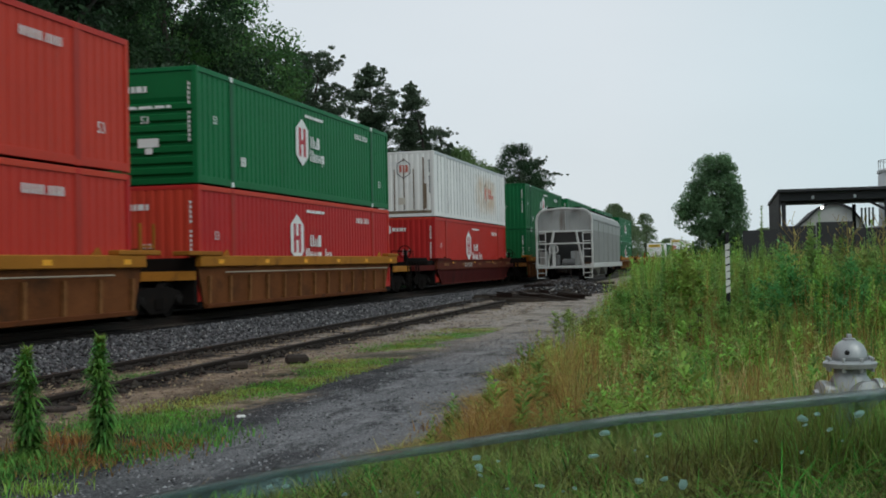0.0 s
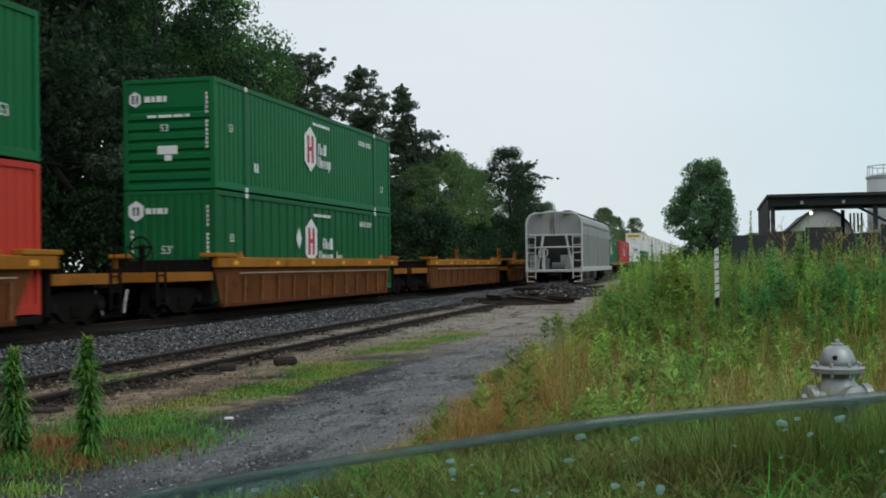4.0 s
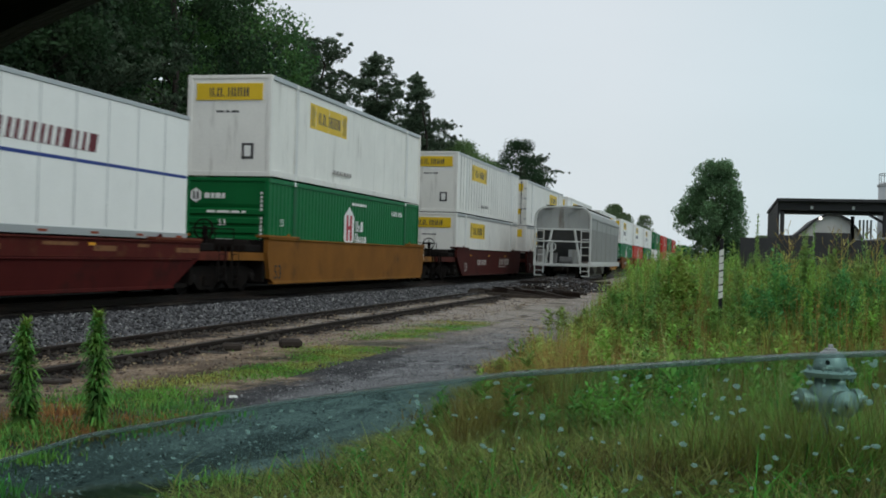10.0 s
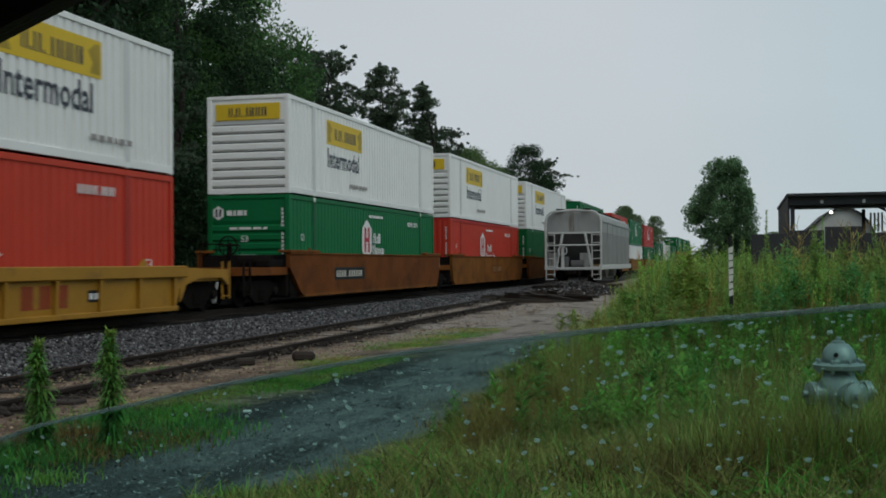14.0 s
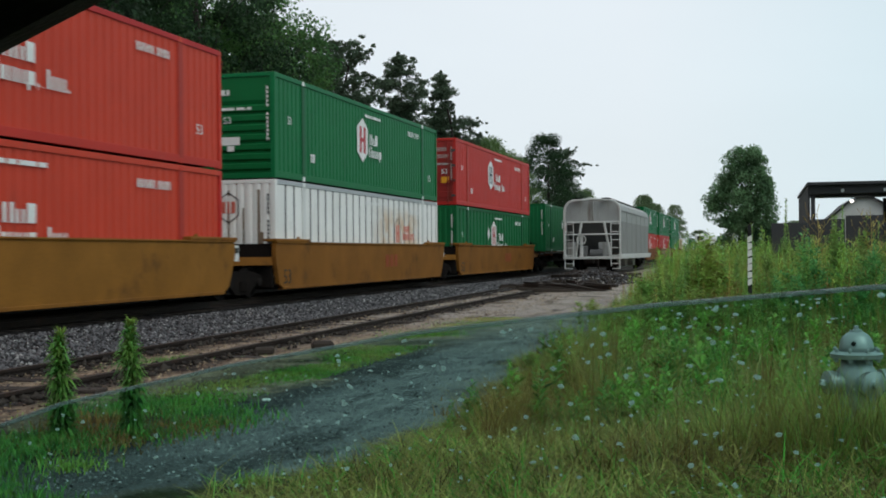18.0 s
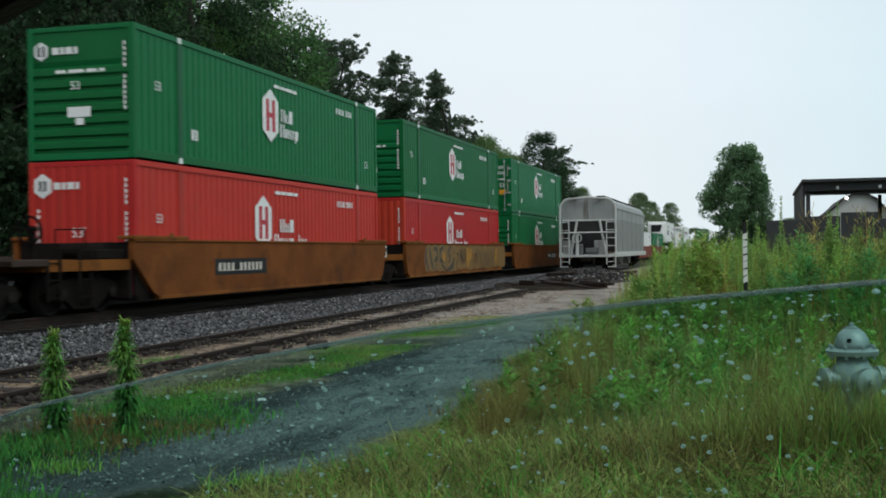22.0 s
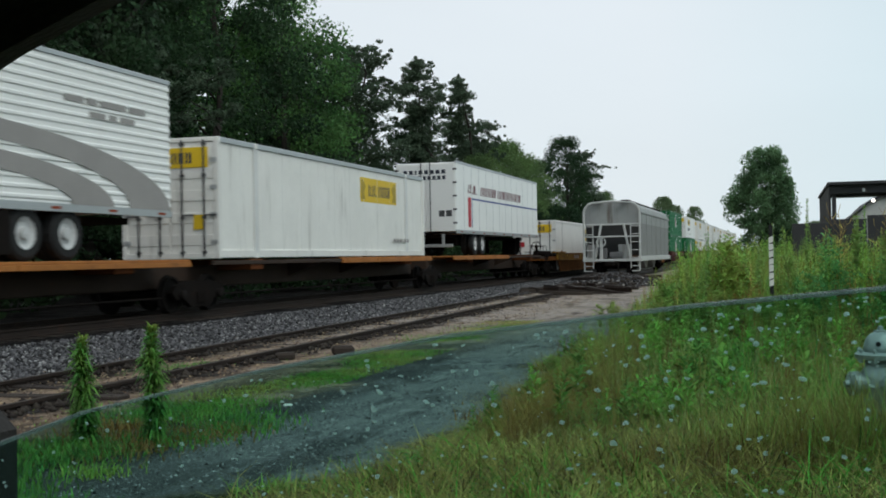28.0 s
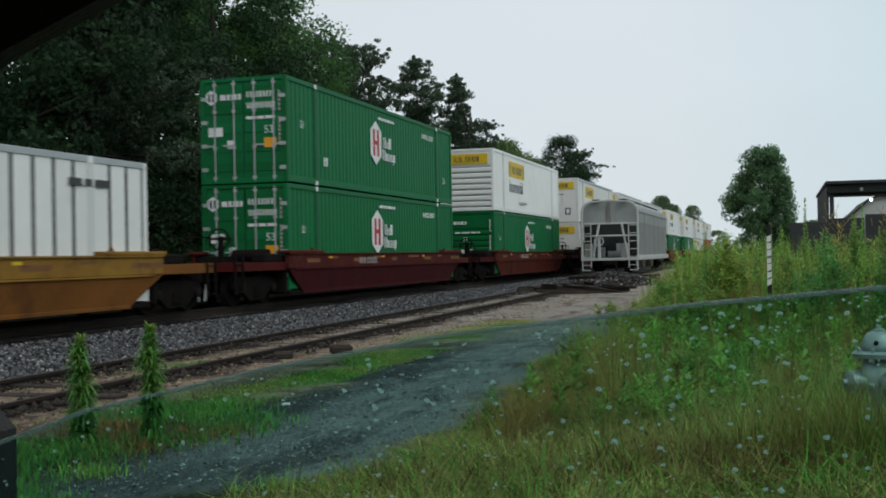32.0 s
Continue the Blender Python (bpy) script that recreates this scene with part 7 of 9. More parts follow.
def weed_mass(name, n, material, label, where, hmin, hmax, leaves, leaf_len, seed, wide=0.11, gather=(-0.75, 0.2)):
    rng = np.random.RandomState(seed)
    pats = [weed_plant(rng, 1.0, leaves, leaf_len, 0.5, wide) for _ in range(10)]
    V, F, k = [], [], 0
    for x, y, tall in where(rng, n):
        if noise.noise(Vector((x * 0.8, y * 0.45, seed))) < rng.uniform(*gather):
            continue
        v, f = pats[rng.randint(10)]
        tall *= 0.35 + 1.35 * (0.5 + 0.75 * noise.noise(Vector((x * 1.3, y * 0.8, 40))))
        a, s = rng.uniform(0, 6.283), max(0.12, min(rng.uniform(hmin, hmax), tall * rng.uniform(0.6, 1.25)))
        c, d = math.cos(a), math.sin(a)
        q = np.empty_like(v)
        q[:, 0], q[:, 1], q[:, 2] = (v[:, 0] * c - v[:, 1] * d) * min(s, 1.15) + x, (v[:, 0] * d + v[:, 1] * c) * min(s, 1.15) + y, v[:, 2] * s
        V.append(q)
        F.append(f + k)
        k += len(v)
    return tagged(new(name, fast_mesh(name, np.concatenate(V), np.concatenate(F), material)), label, "weeds", kind="stuff")


def cap(x, y):
    """How tall the growth may be: low at the edge and near the road, rank further in."""
    top = np.interp(y, [13, 15.6, 18, 25, 40, 100], [0.62, 0.85, 1.5, 1.8, 1.9, 2.1])
    return np.minimum(top, np.maximum(0.2, 0.20 + (x - edge_of_weeds(y)) * (0.06 + 0.05 * np.maximum(0, y - 13))))


def deep_right(rng, n):
    y = 13 + 40 * rng.uniform(0, 1, n) ** 1.15
    x = edge_of_weeds(y) + 1.3 + (2.0 + y * 0.22) * rng.uniform(0, 1, n) ** 0.9
    return list(zip(x, y, cap(x, y)))


def mid_right(rng, n):
    y = 8.5 + 32 * rng.uniform(0, 1, n) ** 1.3
    x = edge_of_weeds(y) + 0.2 + (1.8 + y * 0.17) * rng.uniform(0, 1, n)
    return list(zip(x, y, cap(x, y)))


def far_right(rng, n):
    y = 40 + 60 * rng.uniform(0, 1, n)
    x = edge_of_weeds(y) + 0.3 + 16 * rng.uniform(0, 1, n)
    return list(zip(x, y, cap(x, y)))


weed_mass("tall_weeds", 1250, M["weed_dark"], "tall green leafy weeds crowded in a bank", deep_right, 0.7, 1.9, 90, 0.11, 31, 0.22, (-0.35, 0.3))
weed_mass("goldenrod", 2400, M["weed"], "bright green young weeds at the bank's edge", mid_right, 0.3, 1.25, 44, 0.17, 32, 0.14, (-0.4, 0.3))
weed_mass("dead_stalks", 2400, M["dock"], "dry brown weed stalks among the green", mid_right, 0.4, 1.3, 26, 0.10, 33)
weed_mass("far_weeds", 1500, M["weed"], "distant green weeds beside the siding", far_right, 1.0, 2.1, 26, 0.4, 34)
tall_grass()


def verge_spots(rng, n):
    y = 8.5 + 8 * rng.uniform(0, 1, n)
    lo = edge_of_weeds(y)
    x = lo + 0.15 + (0.13 * y + 0.2 - lo) * rng.uniform(0, 1, n) ** 1.3
    return list(zip(x, y, np.minimum(0.75, 0.22 + 0.25 * (x - lo)) * rng.uniform(0.6, 1.3, n)))


weed_mass("leafy_clumps", 800, M["weed"], "yellow-green leafy clumps along the verge", verge_spots, 0.15, 0.70, 40, 0.30, 37, 0.2, (-0.2, 0.35))
weed_mass("dark_clumps", 500, M["weed_dark"], "dark green leafy clumps in the grass", verge_spots, 0.15, 0.62, 40, 0.30, 38, 0.22, (-0.2, 0.35))


def plume_spots(rng, n):
    y = 15.2 + 9 * rng.uniform(0, 1, n)
    x = np.where(rng.uniform(0, 1, n) < 0.68, 0.1 + (0.13 * y + 0.1) * rng.uniform(0, 1, n), -2.0 + 2.0 * rng.uniform(0, 1, n))
    return [(a, c, float(np.interp(a, [-2.2, -0.6, 0.3, 1.2], [0.6, 1.35, 2.1, 2.4])) * float(np.interp(c, [15.2, 18.5], [0.3, 1.0]))) for a, c in zip(x, y) if abs(a + 0.15) > 0.25 or c > 17]


weed_mass("plume_weeds", 230, M["weed_pale"], "tall single green weeds rising over the bank", plume_spots, 0.9, 2.25, 190, 0.080, 35, 0.26, (-0.25, 0.3))
weed_mass("pale_plumes", 120, M["weed"], "tall pale green flowering weeds over the bank", plume_spots, 0.9, 2.1, 150, 0.085, 36, 0.16, (-0.3, 0.3))


def bushy_plant(rng, branches=11, leaves=15, leaf_len=0.10, wide=0.24, spread=0.30):
    """A branching weed one metre high: side shoots rise from the stem, each feathered with small leaves."""
    v, f = [], []

    def leaf(p, az, L, up):
        out, side = np.array([math.cos(az), math.sin(az), up]), np.array([-math.sin(az), math.cos(az), 0.0])
        i = len(v)
        v.extend([p, p + out * L * 0.5 + side * L * wide, p + out * L + np.array([0, 0, -0.25 * L]), p + out * L * 0.5 - side * L * wide])
        f.append((i, i + 1, i + 2, i + 3))

    def shoot(a, c, r, n, L):
        for d in (np.array((1.0, 0, 0)), np.array((0, 1.0, 0))):
            i = len(v)
            v.extend([a - d * r, a + d * r, c + d * r * 0.4, c - d * r * 0.4])
            f.append((i, i + 1, i + 2, i + 3))
        for k in range(n):
            t = 0.15 + 0.85 * (k + rng.uniform(0, 1)) / n
            leaf(a + (c - a) * t, k * 2.4 + rng.uniform(-0.5, 0.5), L * (1.15 - 0.65 * t) * rng.uniform(0.7, 1.3), rng.uniform(0.1, 1.0))
    top = np.array([rng.uniform(-0.10, 0.10), rng.uniform(-0.10, 0.10), 1.0])
    shoot(np.zeros(3), top, 0.006, 34, leaf_len)
    for k in range(branches):
        t = 0.18 + 0.66 * (k + rng.uniform(0, 0.9)) / branches
        az, reach = k * 2.4 + rng.uniform(-0.5, 0.5), spread * (1.1 - 0.85 * t) * rng.uniform(0.6, 1.25)
        a = top * t
        shoot(a, a + np.array([math.cos(az) * reach, math.sin(az) * reach, reach * rng.uniform(0.7, 1.3)]), 0.004, leaves, leaf_len * 0.85)
    return np.array(v), np.array(f)


def clumps(name, material, label, spots, seed, **shape):
    """Several plants of one kind growing close together round each spot: x, y, height, radius, count."""
    rng = np.random.RandomState(seed)
    pats = [bushy_plant(rng, **shape) for _ in range(6)]
    V, F, k = [], [], 0
    for x, y, h, r, n in spots:
        for _ in range(n):
            a, d = rng.uniform(0, 6.283), r * math.sqrt(rng.uniform(0, 1))
            s, c = h * (1.0 - 0.40 * d / r) * rng.uniform(0.72, 1.10), rng.uniform(0, 6.283)
            v, f = pats[rng.randint(6)]
            w = 0.55 + 0.45 * s
            V.append(np.stack([(v[:, 0] * math.cos(c) - v[:, 1] * math.sin(c)) * w + x + math.cos(a) * d, (v[:, 0] * math.sin(c) + v[:, 1] * math.cos(c)) * w + y + math.sin(a) * d * 1.5, v[:, 2] * s], 1))
            F.append(f + k)
            k += len(v)
    return tagged(new(name, fast_mesh(name, np.concatenate(V), np.concatenate(F), M[material])), label, "weeds", kind="stuff")


clumps("mugwort", "mugwort", "tall bushy blue-green weeds in clumps",
       [(0.55, 16.6, 1.72, 0.35, 12), (0.95, 17.2, 1.80, 0.40, 13), (1.45, 17.0, 1.75, 0.45, 15), (1.85, 17.8, 1.80, 0.40, 10), (1.15, 15.4, 1.05, 0.40, 9), (0.30, 15.7, 0.80, 0.30, 6), (2.35, 18.4, 1.8, 0.5, 10), (-1.6, 20.5, 1.1, 0.7, 9), (3.1, 20, 1.9, 0.6, 10)], 141)
clumps("bright_shrub", "weed", "bright yellow-green young shrubs in the weeds",
       [(-0.80, 18.6, 1.75, 0.32, 12), (-1.45, 14.8, 0.62, 0.35, 9), (-2.25, 13.4, 0.34, 0.45, 5), (0.10, 15.2, 0.85, 0.28, 7), (-0.55, 15.4, 0.95, 0.32, 8), (0.75, 14.4, 0.72, 0.35, 8), (-2.1, 17.0, 0.50, 0.7, 8), (-2.6, 21, 0.70, 0.8, 9), (1.75, 15.6, 1.0, 0.3, 6)], 142, leaf_len=0.12, wide=0.30)
clumps("dock_plants", "dock", "rusty brown seeding weeds in clumps",
       [(2.05, 15.6, 1.20, 0.30, 10), (1.90, 14.2, 0.85, 0.35, 10), (-1.15, 15.6, 0.85, 0.40, 7), (-0.75, 14.6, 0.70, 0.35, 6), (1.60, 16.2, 1.35, 0.22, 5), (-0.35, 17.5, 1.35, 0.3, 5), (-1.6, 17.2, 0.95, 0.4, 7), (0.2, 14.2, 0.6, 0.4, 5)], 143, branches=8, leaves=10, leaf_len=0.055, wide=0.3, spread=0.16)
clumps("seed_heads", "grass_dry", "straw-yellow seeding plumes among the weeds",
       [(-1.3, 16.4, 0.95, 0.6, 8), (-0.5, 16.9, 1.45, 0.4, 6), (0.75, 16.0, 1.5, 0.5, 6), (1.5, 15.5, 1.3, 0.5, 6), (-2.0, 15.2, 0.62, 0.5, 8), (2.0, 17.5, 1.75, 0.4, 5)], 144, branches=7, leaves=9, leaf_len=0.05, wide=0.22, spread=0.14)


clumps("dead_weeds", "dead", "blackish-brown dead weeds standing in the verge",
       [(-0.52, 15.2, 0.85, 0.16, 8), (-0.60, 14.6, 0.62, 0.18, 6), (0.35, 14.8, 0.60, 0.25, 5), (0.95, 14.9, 0.70, 0.25, 5), (-1.05, 14.4, 0.55, 0.25, 5), (-1.9, 13.6, 0.45, 0.25, 4)], 145, branches=9, leaves=8, leaf_len=0.07, wide=0.3, spread=0.16)
clumps("post_weeds", "weed_dark", "green weeds crowding round the marker post",
       [(-0.30, 15.7, 1.02, 0.30, 9), (0.05, 15.9, 1.08, 0.30, 9), (-0.75, 15.9, 1.05, 0.35, 9), (0.55, 15.9, 1.25, 0.35, 8), (-1.3, 16.6, 1.15, 0.4, 9), (-1.8, 18.4, 1.2, 0.5, 9)], 146, leaf_len=0.11, wide=0.22)
clumps("spire_weeds", "weed_pale", "tall narrow light green weed spires before the fence",
       [(x, y, h, 0.10, 2) for x, y, h in ((0.62, 18.6, 2.15), (1.05, 18.2, 2.25), (1.42, 18.9, 2.3), (1.75, 18.1, 2.2), (2.1, 18.7, 2.35), (2.55, 18.4, 2.3), (0.2, 18.8, 1.95), (2.9, 19.3, 2.45), (1.25, 19.4, 2.2), (3.3, 19.8, 2.4), (-0.6, 19.2, 1.8), (1.9, 19.5, 2.4))], 147, branches=14, leaves=12, leaf_len=0.085, wide=0.26, spread=0.15)


def hydrant_grass():
    """Long grass standing round the hydrant's foot."""
    rng = np.random.RandomState(23)
    for name, material, label, n, w, spots in (
            ("hydrant_grass", "grass", "long green grass hiding the hydrant's foot", 2000, 0.0042, ((0.30, 6.62), (0.54, 6.55), (0.78, 6.62), (0.12, 6.72), (1.0, 6.75), (0.45, 6.70))),
            ("hydrant_straw", "grass_dry", "straw-coloured grass beside the hydrant", 2400, 0.0030, ((0.42, 6.58), (0.66, 6.52), (0.92, 6.62), (0.20, 6.60)))):
        x = np.concatenate([rng.normal(a, 0.30, n // len(spots)) for a, c in spots])
        y = np.concatenate([rng.normal(c, 0.14, n // len(spots)) for a, c in spots])
        v, f = ribbon_field(len(x), rng, x, y, 0.36, 0.86, w, 1.5)
        tagged(new(name, fast_mesh(name, v, f, M[material])), label, "grass", kind="stuff")


hydrant_grass()


def straw_mat(name, material, label, n, seed, thick=0.0026):
    """Fallen stems and blades that lie across one another over the near verge, up to a hand or two high."""
    rng = np.random.RandomState(seed)
    y = rng.uniform(5.0, 7.6, n)
    lo = edge_of_weeds(y) + 0.25
    x = lo + (1.5 - lo) * rng.uniform(0, 1, n) ** 0.8
    top = np.interp(x, [-2.6, -1.2, 0.0, 0.6], [0.05, 0.12, 0.26, 0.34]) * np.clip(0.35 + 1.2 * lumps(x, y, 1.7, seed), 0.3, 1.2)
    z = top * rng.uniform(0.45, 1.0, n)
    az, el, L = rng.uniform(0, 6.283, n), rng.uniform(-0.15, 0.85, n), rng.uniform(0.12, 0.34, n)
    d = np.stack([np.cos(az) * np.cos(el), np.sin(az) * np.cos(el), np.sin(el)], 1) * L[:, None]
    p = np.stack([x, y, z], 1)
    side = np.stack([-np.sin(az), np.cos(az), rng.uniform(-0.6, 0.6, n)], 1) * thick
    sag = np.array([0, 0, 1.0]) * (0.12 * L * rng.uniform(0.2, 1.0, n))[:, None]
    rows = [p - side, p + side, p + d * 0.5 + sag - side * 0.9, p + d * 0.5 + sag + side * 0.9, p + d - side * 0.2, p + d + side * 0.2]
    v = np.stack(rows, 1).reshape(-1, 3)
    f = (np.array([(0, 1, 3, 2), (2, 3, 5, 4)])[None] + 6 * np.arange(n)[:, None, None]).reshape(-1, 4)
    tagged(new(name, fast_mesh(name, v, f, M[material])), label, "grass", kind="stuff")


straw_mat("fallen_straw", "grass_dry", "fallen straw lying tangled over the verge", 19000, 31)
straw_mat("matted_grass", "grass", "matted green grass blades lying across one another", 5000, 32, 0.0032)


def corner_grass():
    """Bright tufts where the road's near end meets the verge."""
    rng = np.random.RandomState(25)
    spots = [(-4.35, 6.6, 0.8), (-2.95, 6.35, 0.8), (-2.45, 6.4, 1.0), (-2.05, 6.1, 0.9)]
    x = np.concatenate([rng.normal(a, 0.10, 170) for a, c, h in spots])
    y = np.concatenate([rng.normal(c, 0.10, 170) for a, c, h in spots])
    v, f = ribbon_field(len(x), rng, x, y, 0.05, 0.15, 0.0060, 2.0)
    v[:, 2] *= np.repeat(np.repeat([h for a, c, h in spots], 170), 8)
    a, c = rng.normal(0, 0.16, 900), rng.normal(0, 0.16, 900)
    k = np.arange(900) % 6
    dx, dy = np.array([-4.35, -4.55, -4.8, -4.15, -5.0, -3.9])[k], np.array([5.75, 6.0, 6.3, 5.6, 6.6, 5.5])[k]
    dv, df = ribbon_field(900, rng, dx + a, dy + c, 0.03, 0.11, 0.007, 1.8)
    tagged(new("dark_tufts", fast_mesh("dark_tufts", dv, df, M["horseweed"])), "dark green weeds at the road's near end", "weeds", kind="stuff")
    tagged(new("bright_tufts", fast_mesh("bright_tufts", v, f, M["weed"])), "bright green grass tufts at the gravel's edge", "grass", kind="stuff")


corner_grass()


def wispy_stalk(x, y, h, seed):
    """A tall bare weed stalk with thin branching twigs."""
    rng = random.Random(seed)
    root = thing("wispy_weed", "tall thin pale weed stalk with bare twigs", "weed", "tall bare stalks", at=pose(x, y, -0.02))
    b = Build().tube((0, 0, 0), (0.04, 0, h), 0.010, 5, 0.004)
    part("stem", b, M["grass_dry"], root)
    tw = Build()
    for k in range(16):
        z, a, L = h * (0.55 + 0.43 * k / 16), k * 2.4, rng.uniform(0.12, 0.34)
        q = (0.03 + math.cos(a) * L, math.sin(a) * L, z + L * 1.1)
        tw.tube((0.03, 0, z), q, 0.005, 4, 0.003)
        for j in range(3):
            t = rng.uniform(0.4, 1.0)
            m_ = tuple(u * t + w * (1 - t) for u, w in zip(q, (0.03, 0, z)))
            tw.tube(m_, (m_[0] + rng.uniform(-0.1, 0.1), m_[1] + rng.uniform(-0.1, 0.1), m_[2] + rng.uniform(0.03, 0.14)), 0.004, 4, 0.006)
    part("twig", tw, M["grass_dry"], root)


for k, (x, y, h) in enumerate(((2.95, 22, 2.55), (3.9, 24, 2.5), (2.2, 19.5, 1.95), (0.9, 20.5, 1.9), (4.3, 19, 2.1), (1.6, 18.8, 1.85))):
    wispy_stalk(x, y, h, k)


def upright_weed(x, y, h, seed, bushy):
    """A horseweed: one stout stem thick with narrow ragged leaves, leafy shoots at its foot."""
    rng = np.random.RandomState(seed)
    root = thing("horseweed", "tall single-stemmed green weed with narrow leaves", "weed", "roadside weeds", at=pose(x, y, -0.02))
    part("stem", Build().tube((0, 0, 0), (0.01, 0.01, h), 0.011, 7, 0.004), M["weed_dark"], root)
    groups = {"foliage": ([], []), "flower_tip": ([], []), "side_shoot": ([], [])}

    def leaf(kind, p, az, L, w, up, droop):
        V, F = groups[kind]
        out, side = np.array([math.cos(az), math.sin(az), 0]), np.array([-math.sin(az), math.cos(az), 0])
        m = p + out * L * 0.55 + np.array([0, 0, L * 0.55 * up])
        e = p + out * L + np.array([0, 0, L * (up - droop)])
        i = len(V)
        V.extend([p, m + side * w, e, m - side * w])
        F.append((i, i + 1, i + 2, i + 3))
    n = 1000
    for k in range(n):
        t = 0.06 + 0.94 * k / n
        wob = 1.0 + 0.28 * math.sin(t * 17 + seed) * math.sin(t * 41)
        L = (0.135 - 0.035 * t) * rng.uniform(0.45, 1.35) * wob * min(1, 3.2 * (1.10 - t))
        p = np.array([0.012 * math.sin(t * 5), 0.01 * math.cos(t * 4), t * h])
        leaf("foliage", p, k * 2.39996 + rng.uniform(-0.9, 0.9), L, rng.uniform(0.006, 0.014), rng.uniform(-0.1, 1.3) * (0.4 + 0.6 * t), rng.uniform(0.1, 0.9))
    for k in range(150):
        t = 0.88 + 0.12 * k / 150
        leaf("flower_tip", np.array([0, 0, h * t]), k * 2.4, 0.055 * rng.uniform(0.5, 1.2), 0.005, rng.uniform(0.6, 1.8), 0.2)
    for j in range(bushy):
        a, d, hh = rng.uniform(0, 6.28), rng.uniform(0.04, 0.15), h * rng.uniform(0.25, 0.52)
        for k in range(90):
            t = k / 90
            leaf("side_shoot", np.array([math.cos(a) * d * (0.5 + 0.5 * t), math.sin(a) * d * (0.5 + 0.5 * t), hh * t]), k * 2.4 + rng.uniform(-0.5, 0.5), 0.075 * rng.uniform(0.5, 1.3), 0.008, rng.uniform(0, 1.3), 0.4)
    for kind, material in (("foliage", "horseweed"), ("flower_tip", "weed"), ("side_shoot", "weed_dark")):
        V, F = groups[kind]
        if V:
            ob = new(kind, fast_mesh(kind, V, F, M[material]))
            ob.parent = root


upright_weed(-4.66, 7.84, 0.91, 3, 2)
upright_weed(-5.14, 7.63, 0.83, 8, 6)


# ---- trees ----
def leaf_cloud(rng, centres, radii, per, size, flat=0.75):
    """Small leaves scattered in clumps."""
    n = len(centres) * per
    c = np.repeat(centres, per, 0)
    r = np.repeat(radii, per)
    d = rng.normal(0, 1, (n, 3))
    d /= np.linalg.norm(d, axis=1)[:, None]
    p = c + d * (r * rng.uniform(0.25, 1.0, n) ** 0.6)[:, None] * np.array([1, 1, flat])
    u = rng.normal(0, 1, (n, 3))
    u /= np.linalg.norm(u, axis=1)[:, None]
    w = np.cross(u, rng.normal(0, 1, (n, 3)))
    w /= np.linalg.norm(w, axis=1)[:, None]
    s = size * rng.uniform(0.55, 1.3, n)[:, None]
    v = np.stack([p - u * s, p + w * s * 0.55, p + u * s, p - w * s * 0.55], 1).reshape(-1, 3)
    f = np.arange(4 * n).reshape(-1, 4)
    return v, f


def limb(b, p, q, r0, r1, rng, steps=3, n=6):
    p, q = np.array(p, float), np.array(q, float)
    last, lr = p, r0
    L = np.linalg.norm(q - p)
    for k in range(1, steps + 1):
        t = k / steps
        nxt = p + (q - p) * t + (rng.normal(0, 0.05 * L, 3) if k < steps else 0)
        r = r0 + (r1 - r0) * t
        b.tube(last, nxt, lr, n, r)
        last, lr = nxt, r


def broadleaf(h, spread_, leaf, seed, label, bare=0.25, clumps=70, per=70, leaf_size=0.16):
    rng = np.random.RandomState(seed)
    root = thing("tree", label, "tree", "trees behind the line")
    trunk = Build()
    top = np.array([rng.uniform(-0.5, 0.5), rng.uniform(-0.5, 0.5), h * 0.8])
    limb(trunk, (0, 0, -0.2), top, 0.022 * h, 0.05, rng, 5, 8)
    cen, rad = [], []
    for k in range(clumps):
        t = bare + (1 - bare) * rng.uniform(0, 1) ** 0.8
        env = spread_ * math.sin(math.pi * min(1, max(0.05, (t - bare) / (1 - bare) * 0.86 + 0.10))) ** 0.7
        a, rr = rng.uniform(0, 6.283), env * rng.uniform(0.35, 1.0) ** 0.6
        cen.append((math.cos(a) * rr, math.sin(a) * rr, h * t - 0.4))
        rad.append(rng.uniform(0.55, 1.15) * spread_ * 0.28)
    for k in range(0, clumps, 5):
        c = np.array(cen[k])
        t0 = max(0.15, c[2] / h - 0.18)
        limb(trunk, top * (t0 / 0.8), c, 0.0055 * h * (1.1 - t0), 0.015, rng, 3, 5)
    part("trunk", trunk, M["bark"], root, smooth=True)
    v, f = leaf_cloud(rng, np.array(cen), np.array(rad), per, leaf_size)
    ob = new("crown", fast_mesh("crown", v, f, M[leaf]))
    ob.parent = root
    return root


